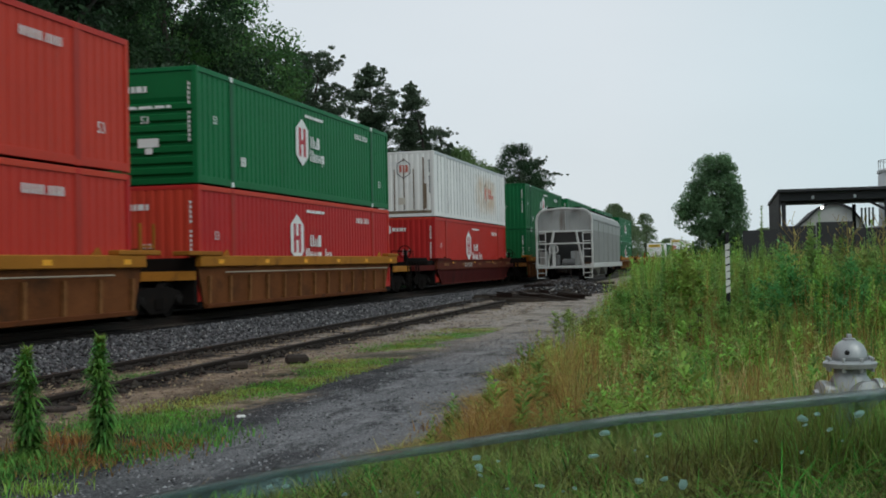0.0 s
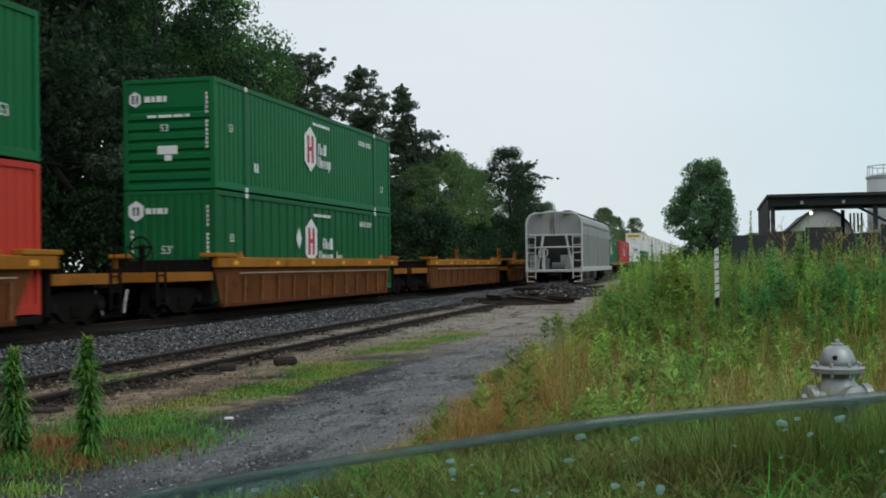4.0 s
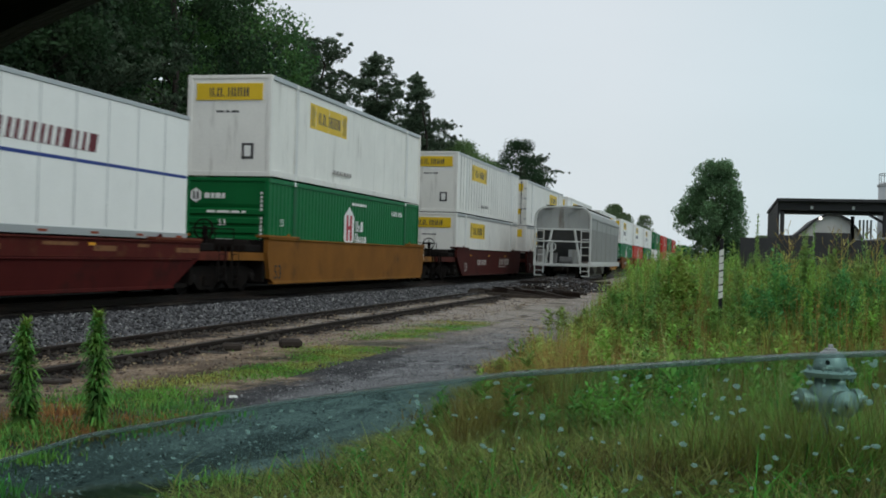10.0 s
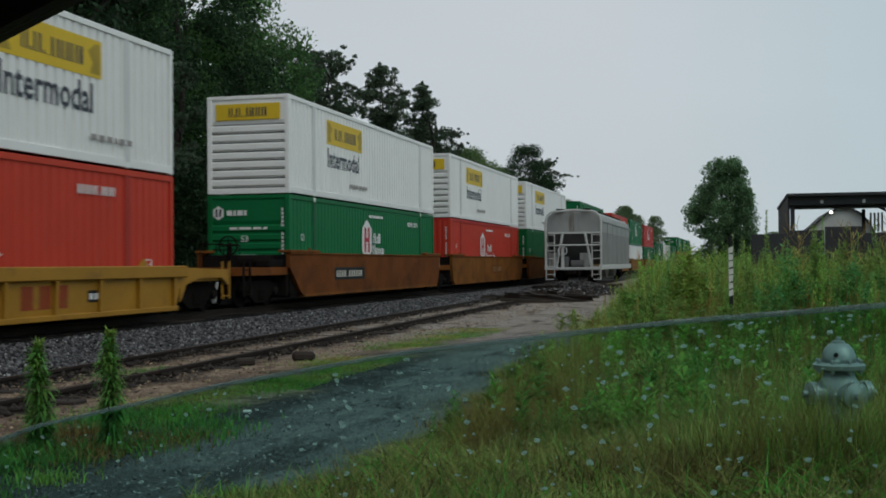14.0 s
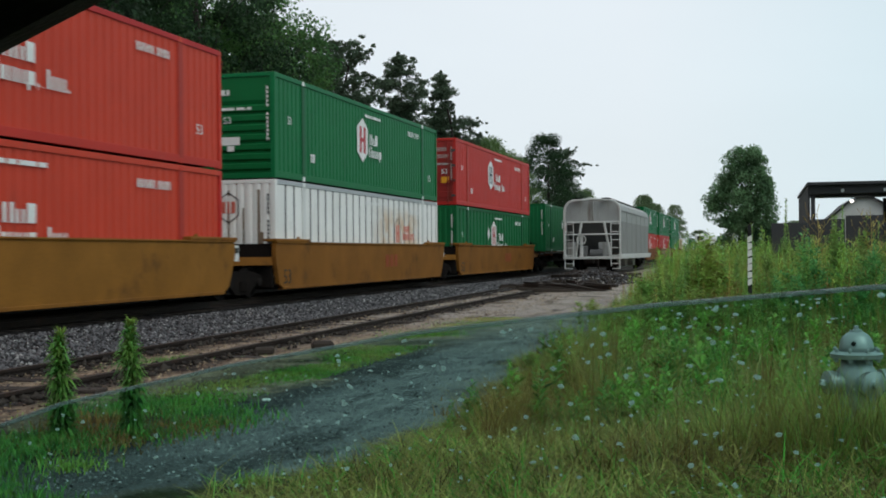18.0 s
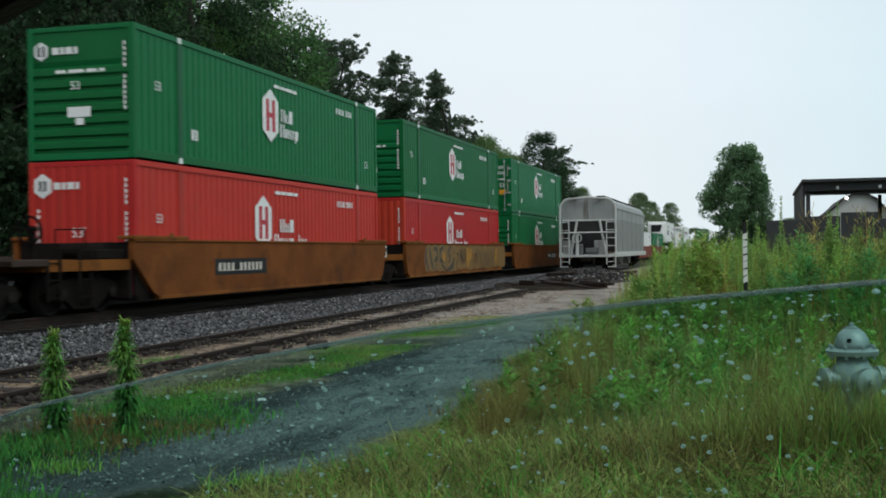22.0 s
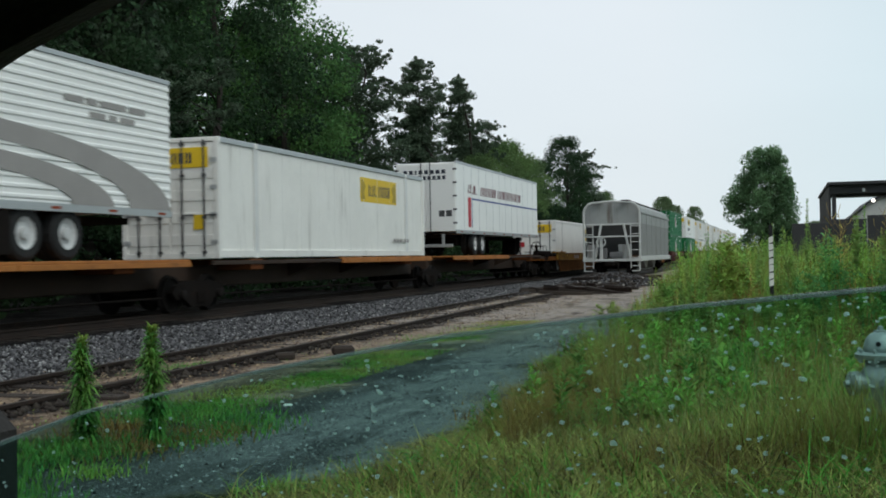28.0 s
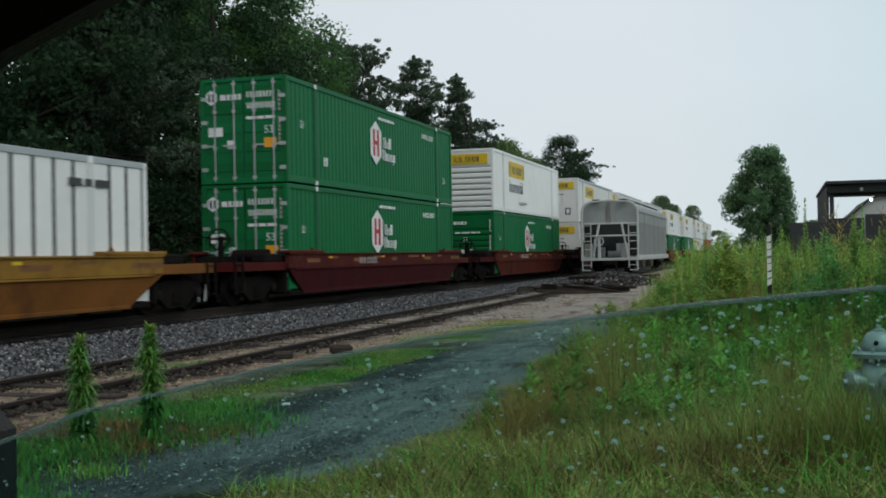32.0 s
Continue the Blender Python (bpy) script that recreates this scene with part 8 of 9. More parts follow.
def pine(h, spread_, seed, label, bare=0.35, boughs=58, flat_top=False):
    """A ragged pine: a clear leader, boughs of uneven length that lift at their ends, needles in small flat tufts."""
    rng = np.random.RandomState(seed)
    root = thing("pine_tree", label, "tree", "trees behind the line")
    trunk = Build()
    lean = np.array([rng.uniform(-0.5, 0.5), rng.uniform(-0.5, 0.5), h * 0.97])
    limb(trunk, (0, 0, -0.2), lean, 0.014 * h, 0.03, rng, 6, 8)
    cen, rad = [], []
    for k in range(boughs):
        t = bare + (0.965 - bare) * (k + rng.uniform(0, 0.8)) / boughs
        f = (t - bare) / (0.965 - bare)
        env = (1.0 - 0.40 * f ** 2.5) if flat_top else (1.0 - 0.72 * f ** 1.7) * (0.72 + 0.28 * math.sin(f * 9 + seed))
        a, L = k * 2.399 + rng.uniform(-0.9, 0.9), max(0.5, spread_ * env * rng.choice([0.35, 0.6, 0.85, 1.05, 1.22], p=[0.22, 0.25, 0.23, 0.2, 0.1]))
        foot = lean * t / 0.97
        rise = L * rng.uniform(-0.08, 0.36)
        tip = foot + np.array([math.cos(a) * L, math.sin(a) * L, min(rise, h * 0.985 - foot[2])])
        limb(trunk, foot, tip, 0.045 * (1.2 - f), 0.010, rng, 2, 5)
        for s_ in np.linspace(0.30, 1.0, 4 + int(L * 1.3)):
            for _ in range(2):
                cen.append(foot * (1 - s_) + tip * s_ + rng.normal(0, 1, 3) * np.array([0.32, 0.32, 0.20]))
                rad.append(rng.uniform(0.16, 0.52) * (1.1 - 0.3 * s_))
    for k in range(9):
        cen.append(lean * (0.93 + 0.008 * k) / 0.97)
        rad.append(0.26 - 0.02 * k)
    part("trunk", trunk, M["bark"], root, smooth=True)
    v, f = leaf_cloud(rng, np.array(cen), np.array(rad), 54, 0.088, 0.68)
    ob = new("crown", fast_mesh("crown", v, f, M["needle"]))
    ob.parent = root
    return root


oaks = [broadleaf(16, 4.6, "leaf", 41, "large dark green broadleaf tree behind the line", 0.14, 130, 175, 0.105),
        broadleaf(16, 4.2, "leaf_shaded", 42, "large dark broadleaf tree in the wood", 0.12, 130, 175, 0.105),
        broadleaf(12, 4.0, "leaf_light", 43, "lighter green broadleaf tree at the wood's edge", 0.06, 120, 160, 0.105)]
backs = [broadleaf(16, 4.6, "leaf", 45, "broadleaf tree deep in the wood", 0.14, 110, 55, 0.22), broadleaf(16, 4.2, "leaf_shaded", 46, "dark broadleaf tree deep in the wood", 0.12, 110, 55, 0.22),
         broadleaf(16, 4.6, "leaf_hazed", 47, "distant broadleaf tree with haze put into its leaf colour", 0.10, 110, 55, 0.22)]
pines = [pine(16, 4.1, 51, "tall ragged dark pine in the wood", 0.30, 60), pine(16, 3.8, 52, "tall narrow dark pine in the wood", 0.26, 66), pine(15, 4.2, 53, "broad-topped dark pine in the wood", 0.34, 56, True)]
bushes = [broadleaf(6, 3.4, "leaf_shaded", 61, "dense dark understorey bush", 0.02, 60, 110, 0.12),
          broadleaf(5.5, 3.2, "leaf_shaded", 62, "green understorey bush at the wood's edge", 0.02, 60, 110, 0.12)]
PLANTED = set()


def plant(pattern, x, y, h, natural, turn, wide=1.0):
    m = pose(x, y, 0, 0, 0, turn)
    if pattern not in PLANTED:
        PLANTED.add(pattern)
        ob = pattern
        ob.matrix_basis = m
    else:
        ob = copy_thing(pattern, m)
    s = h / natural
    ob.scale = (s * wide, s * wide, s)
    return ob


# the wood's front row, from near to far: kind, x, y, height
FRONT = [("o1", -23, 24, 17), ("o1", -24, 31, 17), ("p0", -22.5, 36, 16), ("o1", -25, 39.5, 16), ("o1", -24, 46, 16.5),
         ("o0", -24, 52.5, 15.6), ("p2", -24, 60.5, 13.9), ("p1", -25.5, 57.5, 14.6), ("p2", -24.5, 64.5, 13.8), ("o1", -27, 62.0, 11.4), ("o1", -25.5, 67.0, 7.4), ("o1", -26, 78, 10.5), ("o2", -21.5, 69, 6.0), ("p0", -23.6, 75.5, 15.3), ("p1", -25, 79.5, 12.6), ("p1", -24, 86, 15.5), ("o2", -22, 84, 9.0), ("p2", -23.5, 88.0, 12.4),
         ("o2", -23, 92, 10.8), ("o2", -24, 101, 11.8), ("o2", -25, 112, 11.6), ("o1", -25, 120, 11.5), ("o1", -24, 131, 15.0), ("p2", -24, 139, 14.2), ("o1", -25, 147, 12), ("o2", -24, 158, 10)]
for k, (kind, x, y, h) in enumerate(FRONT):
    src = {"o": oaks, "p": pines}[kind[0]][int(kind[1])]
    plant(src, x, y, h, {"o0": 16, "o1": 16, "o2": 12, "p0": 16, "p1": 16, "p2": 15}[kind], 47 * k)
for k in range(15):
    plant(backs[k % 2], -31 - 3 * (k % 3), 22 + 7.5 * k, 15.5 + (k % 4) * 0.5 - (7 if k > 7 else 0), 16, 61 * k)
for k in range(26):
    plant(bushes[k % 2], -20.3 - 1.4 * (k % 3), 20 + 5.0 * k, (5.5, 7.0, 6.2, 4.6)[k % 4], 6, 83 * k)
for k, (x, y) in enumerate(((-31, 46), (-33, 58), (-35, 64))):
    plant(backs[(k + 1) % 2], x, y, 17.5 + 0.4 * (k % 3), 16, 53 * k)
# unseen deeper row, added to stop sky light coming through the wood
for k in range(12):
    plant(backs[k % 2], -40 - 4 * (k % 3), 20 + 4.5 * k, 14.5 + (k % 3), 16, 71 * k)
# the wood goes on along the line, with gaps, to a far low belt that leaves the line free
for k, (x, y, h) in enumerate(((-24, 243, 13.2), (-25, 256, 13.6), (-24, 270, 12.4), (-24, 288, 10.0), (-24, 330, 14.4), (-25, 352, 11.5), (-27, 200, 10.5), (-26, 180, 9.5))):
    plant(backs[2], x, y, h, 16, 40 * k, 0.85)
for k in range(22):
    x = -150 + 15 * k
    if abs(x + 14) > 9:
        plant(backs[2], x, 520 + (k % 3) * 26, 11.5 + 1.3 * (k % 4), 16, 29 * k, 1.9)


def field_tree(x, y):
    """A lone tree of 8.6 m: an upright crown with two or three blunt tips and one low lobe to the side."""
    rng = np.random.RandomState(44)
    root = thing("tree", "lone dense green tree standing in the field", "tree", at=pose(x, y, 0))
    trunk, cen, rad = Build(), [], []
    limb(trunk, (0, 0, -0.2), (0.1, 0, 6.8), 0.17, 0.04, rng, 5, 8)
    lobes = [(0.0, 0.0, 4.6, 1.6, 2.7, 110), (-0.75, 0.2, 6.9, 0.75, 1.25, 26), (0.55, -0.1, 7.2, 0.95, 1.15, 34), (1.25, 0, 5.6, 0.55, 1.0, 16), (-1.35, 0.1, 5.4, 0.6, 1.1, 18), (-2.05, 0, 4.7, 0.7, 1.0, 22), (0.9, 0, 3.6, 0.9, 1.2, 22), (-0.9, 0, 3.2, 1.0, 1.1, 22)]
    for cx, cy, cz, rx, rz, n in lobes:
        for _ in range(n):
            d = rng.normal(0, 1, 3)
            d /= np.linalg.norm(d)
            k = rng.uniform(0.02, 1.15) ** 0.6
            cen.append((cx + d[0] * rx * k, cy + d[1] * rx * k, cz + d[2] * rz * k))
            rad.append(rng.uniform(0.36, 0.66))
        limb(trunk, (0.05, 0, max(1.0, cz - 2.2)), (cx, cy, cz), 0.06, 0.015, rng, 3, 5)
    part("trunk", trunk, M["bark"], root, smooth=True)
    v, f = leaf_cloud(rng, np.array(cen), np.array(rad), 115, 0.09, 0.9)
    ob = new("crown", fast_mesh("crown", v, f, M["lone_leaf"]))
    ob.parent = root


field_tree(-1.02, 80)
for x, y, h in ((-0.2, 79, 3.2), (0.9, 76, 2.9), (1.9, 70, 2.7), (-2.6, 82, 2.6)):
    plant(bushes[1], x, y, h, 6, 10 + 40 * x)


# ---- standing hopper car ----
def hopper_car(x, y):
    root = thing("hopper_car", "pale grey covered hopper car standing on the siding", "railcar", at=pose(x, y, 0, 0, 0, 0.35))
    L, w = 18.6, 1.55
    prof = [(w, 3.1), (w, 3.72), (w - 0.09, 4.02), (w - 0.40, 4.24), (0, 4.32)]
    prof += [(-a, c) for a, c in reversed(prof[:-1])]
    part("roof", Build().prism(prof, 1, 0.7, L - 0.7), M["hopper"], root)
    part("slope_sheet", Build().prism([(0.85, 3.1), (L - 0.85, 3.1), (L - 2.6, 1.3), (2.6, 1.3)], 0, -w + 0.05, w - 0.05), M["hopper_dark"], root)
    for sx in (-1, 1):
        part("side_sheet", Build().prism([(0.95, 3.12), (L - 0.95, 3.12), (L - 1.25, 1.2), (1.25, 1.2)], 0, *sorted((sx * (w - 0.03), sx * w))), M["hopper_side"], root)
        for i in range(5):
            yy = 0.95 + (i + 1) * (L - 1.9) / 6
            part("side_seam", Build().box(*sorted((sx * (w - 0.01), sx * (w + 0.012))), yy - 0.03, yy + 0.03, 1.3, 3.7, 0.004), M["hopper_side"], root)
        part("side_sill", Build().box(*sorted((sx * (w - 0.1), sx * (w + 0.07))), 0.3, L - 0.3, 1.0, 1.28, 0.02), M["hopper_frame"], root)
        part("top_chord", Build().box(*sorted((sx * (w - 0.06), sx * (w + 0.04))), 0.5, L - 0.5, 3.66, 3.78, 0.01), M["hopper"], root)
        # the bent pipe frame round the end
        curve = [(sx * w, 1.0), (sx * w, 3.72), (sx * (w - 0.06), 3.95), (sx * (w - 0.22), 4.16), (sx * (w - 0.46), 4.27), (0, 4.34)]
        bow = Build()
        for (a, c), (d, g) in zip(curve, curve[1:]):
            bow.tube((a, 0.36, c), (d, 0.36, g), 0.062, 7)
        part("end_bow", bow, M["hopper_frame"], root)
        part("brace", Build().tube((sx * 0.62, 0.62, 3.1), (sx * 0.98, 0.62, 1.15), 0.075, 6), M["hopper_frame"], root)
        part("corner_gusset", Build().prism([(0.4, 1.2), (1.3, 1.2), (0.5, 2.2)], 0, *sorted((sx * (w - 0.06), sx * (w - 0.02)))), M["hopper"], root)
        lad = part("ladder", Build().box(*sorted((sx * 1.02, sx * 1.07)), 0.30, 0.35, 0.6, 3.1), M["hopper_frame"], root)
        for k in range(6):
            z = 0.75 + k * 0.44
            part("rung", Build().tube((sx * 1.04, 0.32, z), (sx * (w - 0.02), 0.32, z), 0.022, 6), M["hopper_frame"], lad)
        part("foot_step", Build().box(*sorted((sx * (w - 0.45), sx * w)), 0.28, 0.36, 0.45, 0.5).box(*sorted((sx * (w - 0.05), sx * w)), 0.28, 0.36, 0.5, 1.0), M["hopper_frame"], root)
    part("cross_bar", Build().tube((-w + 0.05, 0.4, 2.38), (w - 0.05, 0.4, 2.38), 0.045, 6), M["hopper_frame"], root)
    part("upper_lip", Build().box(-w + 0.08, w - 0.08, 0.64, 0.72, 3.02, 3.12, 0.01), M["hopper_frame"], root)
    part("end_stiffener", Build().box(-0.05, 0.05, 0.64, 0.70, 3.12, 4.2, 0.01), M["hopper"], root)
    for x0 in (-0.95, 0.55):
        part("running_board", Build().box(x0, x0 + 0.40, 0.3, L - 0.3, 4.36, 4.41), M["under"], root)
    for k in range(9):
        part("board_bracket", Build().box(-0.98, 0.98, 1.1 + k * 2.05, 1.2 + k * 2.05, 4.24, 4.365), M["under"], root)
    for k in range(11):
        part("hatch", Build().box(-0.42, 0.42, 2.0 + k * 1.35, 3.0 + k * 1.35, 4.30, 4.40, 0.03), M["hopper"], root)
    part("end_platform", Build().box(-w + 0.1, w - 0.1, 0.3, 1.6, 1.00, 1.14, 0.02), M["hopper_frame"], root)
    part("end_box", Build().box(-w + 0.12, -0.95, 0.5, 1.0, 1.14, 1.95, 0.03), M["hopper"], root)
    part("end_plate", Build().box(0.25, 1.0, 1.1, 1.16, 1.14, 1.95, 0.02), M["hopper"], root)
    part("brake_gear", Build().box(-0.85, -0.35, 0.8, 1.3, 1.14, 1.75, 0.05).tube((-0.2, 1.0, 1.35), (0.5, 1.0, 1.35), 0.19, 10), M["hopper_dark"], root)
    part("brake_wheel", Build().lathe([(0.22, -0.02), (0.28, -0.02), (0.28, 0.02), (0.22, 0.02)], 16, 1, (-0.62, 0.42, 2.08), True), M["hopper_frame"], root)
    part("brake_stand", Build().box(-0.70, -0.54, 0.46, 0.60, 1.1, 2.3, 0.02), M["hopper_frame"], root)
    part("draft_sill", Build().box(-0.4, 0.4, 0.1, L - 0.1, 0.75, 1.0, 0.03), M["under"], root)
    part("coupler", Build().box(-0.16, 0.16, -0.55, 0.15, 0.75, 1.0, 0.05), M["under"], root)
    part("air_hose", Build().tube((0.35, 0.1, 0.95), (0.42, -0.25, 0.45), 0.04, 6), M["under"], root)
    for y0 in (4.6, 9.3, 14.0):
        part("hopper_chute", Build().prism([(y0 - 1.7, 1.25), (y0 + 1.7, 1.25), (y0 + 0.35, 0.5), (y0 - 0.35, 0.5)], 0, -0.9, 0.9), M["hopper"], root)
    for yy in (2.1, L - 2.1):
        truck(root, yy)


hopper_car(-9.15, 63.6)


# ---- the shed, tank and fence beyond the weeds ----
bulb = bpy.data.materials.new("lit_bulb")
bulb.use_nodes = True
bulb.node_tree.nodes["Principled BSDF"].inputs["Emission Color"].default_value = (1.0, 0.93, 0.82, 1)
bulb.node_tree.nodes["Principled BSDF"].inputs["Emission Strength"].default_value = 4.0
M["bulb"] = bulb
def shed():
    root = thing("open_shed", "dark steel-framed open shed with a flat roof", "shed", at=pose(0, 52, 0))
    part("roof", Build().prism([(-0.4, 4.30), (14.5, 4.36), (14.5, 4.24), (-0.4, 4.18)], 0, 1.85, 18), M["shed"], root)
    part("fascia", Build().box(1.95, 18, -0.1, 0.0, 3.80, 4.18, 0.01), M["shed"], root)
    for i in range(7):
        part("side_cladding", Build().box(1.90, 1.98, i * 2.0 + 0.02, i * 2.0 + 1.98, 0, 4.18, 0.01), M["shed"], root)
    for x in (2.1, 6.3, 10.8, 15.6):
        part("column", Build().box(x - 0.09, x + 0.09, 0.05, 0.23, 0, 4.15, 0.01), M["shed"], root)
        part("column", Build().box(x - 0.09, x + 0.09, 13.6, 13.8, 0, 4.15, 0.01), M["shed"], root)
    part("brace", Build().tube((5.5, 0.1, 3.75), (7.4, 0.1, 2.7), 0.06, 6), M["shed"], root)
    part("brace", Build().tube((4.4, -0.3, 2.35), (8.6, -0.3, 3.05), 0.05, 6), M["rail_grey"], root)
    part("eave_beam", Build().box(1.95, 18, 0.3, 0.42, 3.70, 3.80, 0.01), M["shed"], root)
    for x in (3.3, 5.0, 6.9):
        part("roof_lamp", Build().box(x - 0.06, x + 0.06, -0.16, -0.1, 3.86, 4.0, 0.01), M["tank"], root)
    for i in range(4):
        part("slat", Build().box(5.55 + i * 0.16, 5.63 + i * 0.16, 3.0, 3.1, 2.7, 3.55, 0.01), M["tank"], root)
    for i in range(11):
        x = 0.35 + i * 1.5
        part("fence_panel", Build().box(x, x + 1.47, -1.2, -1.1, 0, 2.55 + 0.14 * (i % 3) + (0.2 if i > 3 else 0), 0.01), M["shed"], root)
    lamp = thing("shed_lamp", "lit round lamp hanging under the shed roof", "lamp", at=pose(3.72, 52.6, 3.50))
    part("bulb", Build().lathe([(0.01, -0.07), (0.055, -0.045), (0.07, 0), (0.055, 0.045), (0.01, 0.07)], 12), M["bulb"], lamp)
    part("stem", Build().tube((0, 0, 0.08), (0, 0, 0.72), 0.015, 6), M["shed"], lamp)
    d = thing("arched_hut", "pale hut with a curved roof and dark windows", "hut", at=pose(5.5, 70, 0))
    arch = [(-2.3, 2.75), (-1.3, 3.55), (-0.75, 4.10), (-0.15, 4.36), (0.5, 4.33), (1.05, 4.02), (1.55, 3.4), (1.85, 2.6)]
    part("end_wall", Build().prism([(-2.3, 0)] + arch + [(1.85, 0)], 1, 0, 0.2), M["hut"], d)
    part("roof", Build().prism(arch + [(x * 1.03, z + 0.12) for x, z in reversed(arch)], 1, -0.25, 9), M["shed"], d)
    for x in (-0.55, 1.05):
        win = part("window", Build().box(x - 0.30, x + 0.30, -0.04, 0.0, 2.35, 2.95, 0.01), M["rail_grey"], d)
        part("pane", Build().box(x - 0.25, x + 0.25, -0.06, -0.041, 2.40, 2.90), M["black"], win)
    t = thing("storage_tank", "tall pale cylindrical storage tank with a top rail", "tank", at=pose(10.35, 76, -0.25))
    part("shell", Build().lathe([(1.6, 0), (1.6, 6.8), (1.5, 6.95), (0.1, 7.2)], 28), M["tank"], t, smooth=True)
    part("top_ring", Build().lathe([(1.63, 6.7), (1.66, 6.7), (1.66, 6.85), (1.63, 6.85)], 28, 2, (0, 0, 0), True), M["rail_grey"], t)
    for k in range(12):
        a = k * math.pi / 6
        part("rail_post", Build().tube((1.55 * math.cos(a), 1.55 * math.sin(a), 6.85), (1.55 * math.cos(a), 1.55 * math.sin(a), 7.5), 0.025, 5), M["rail_grey"], t)
    part("top_rail", Build().lathe([(1.53, 7.46), (1.57, 7.46), (1.57, 7.51), (1.53, 7.51)], 28, 2, (0, 0, 0), True), M["rail_grey"], t)


shed()


# ---- marker post and hydrant ----
def marker_post(x, y):
    root = thing("marker_post", "thin black and white striped marker post", "post", at=pose(x, y, 0))
    part("post", Build().box(-0.026, 0.026, -0.025, 0.025, -0.1, 1.755, 0.006), M["black"], root)
    for k in range(7):
        z = 0.918 + k * 0.098
        part("stripe", Build().prism([(-0.029, z), (0.029, z + 0.022), (0.029, z + 0.105 - 0.012 * (k % 2)), (-0.029, z + 0.080 + 0.008 * (k % 3))], 1, -0.028, 0.028), M["post_white"], root)


marker_post(-0.15, 16.3)


def hydrant(x, y):
    root = thing("fire_hydrant", "silver painted fire hydrant in long grass", "hydrant", at=pose(x, y, 0, 0, 0, 25))
    part("barrel", Build().lathe([(0.12, 0), (0.12, 0.10), (0.095, 0.12), (0.105, 0.60), (0.115, 0.70), (0.088, 0.735), (0.085, 0.775)], 24), M["hydrant"], root, smooth=True)
    part("flange", Build().lathe([(0.09, 0.775), (0.142, 0.782), (0.146, 0.806), (0.128, 0.818), (0.09, 0.822)], 28), M["hydrant"], root)
    part("bonnet", Build().lathe([(0.096, 0.818), (0.095, 0.845), (0.088, 0.876), (0.074, 0.903), (0.054, 0.922), (0.030, 0.933), (0.016, 0.935)], 24), M["hydrant"], root, smooth=True)
    part("operating_nut", Build().lathe([(0.040, 0.922), (0.038, 0.940), (0.017, 0.944), (0.015, 0.962), (0.010, 0.966)], 5), M["hydrant"], root)
    for k in range(8):
        a = k * math.pi / 4
        part("bolt", Build().lathe([(0.012, 0.76), (0.012, 0.835), (0.006, 0.84)], 6, 2, (0.122 * math.cos(a), 0.122 * math.sin(a), 0)), M["hydrant"], root)
    for a, r in ((0, 0.055), (180, 0.055), (-90, 0.062)):
        noz = part("nozzle", Build().lathe([(r, 0.08), (r, 0.14), (r + 0.012, 0.145), (r + 0.012, 0.185), (r * 0.6, 0.195), (0.02, 0.20), (0.018, 0.225), (0.005, 0.226)], 18, 0), M["hydrant"], root, at=pose(0, 0, 0.645, 0, 0, a))
    part("bonnet_stud", Build().lathe([(0.014, 0.075), (0.014, 0.10), (0.006, 0.102)], 8, 0), M["black"], root, at=pose(0, 0, 0.868, 0, 0, -128))


hydrant(0.54, 6.93)


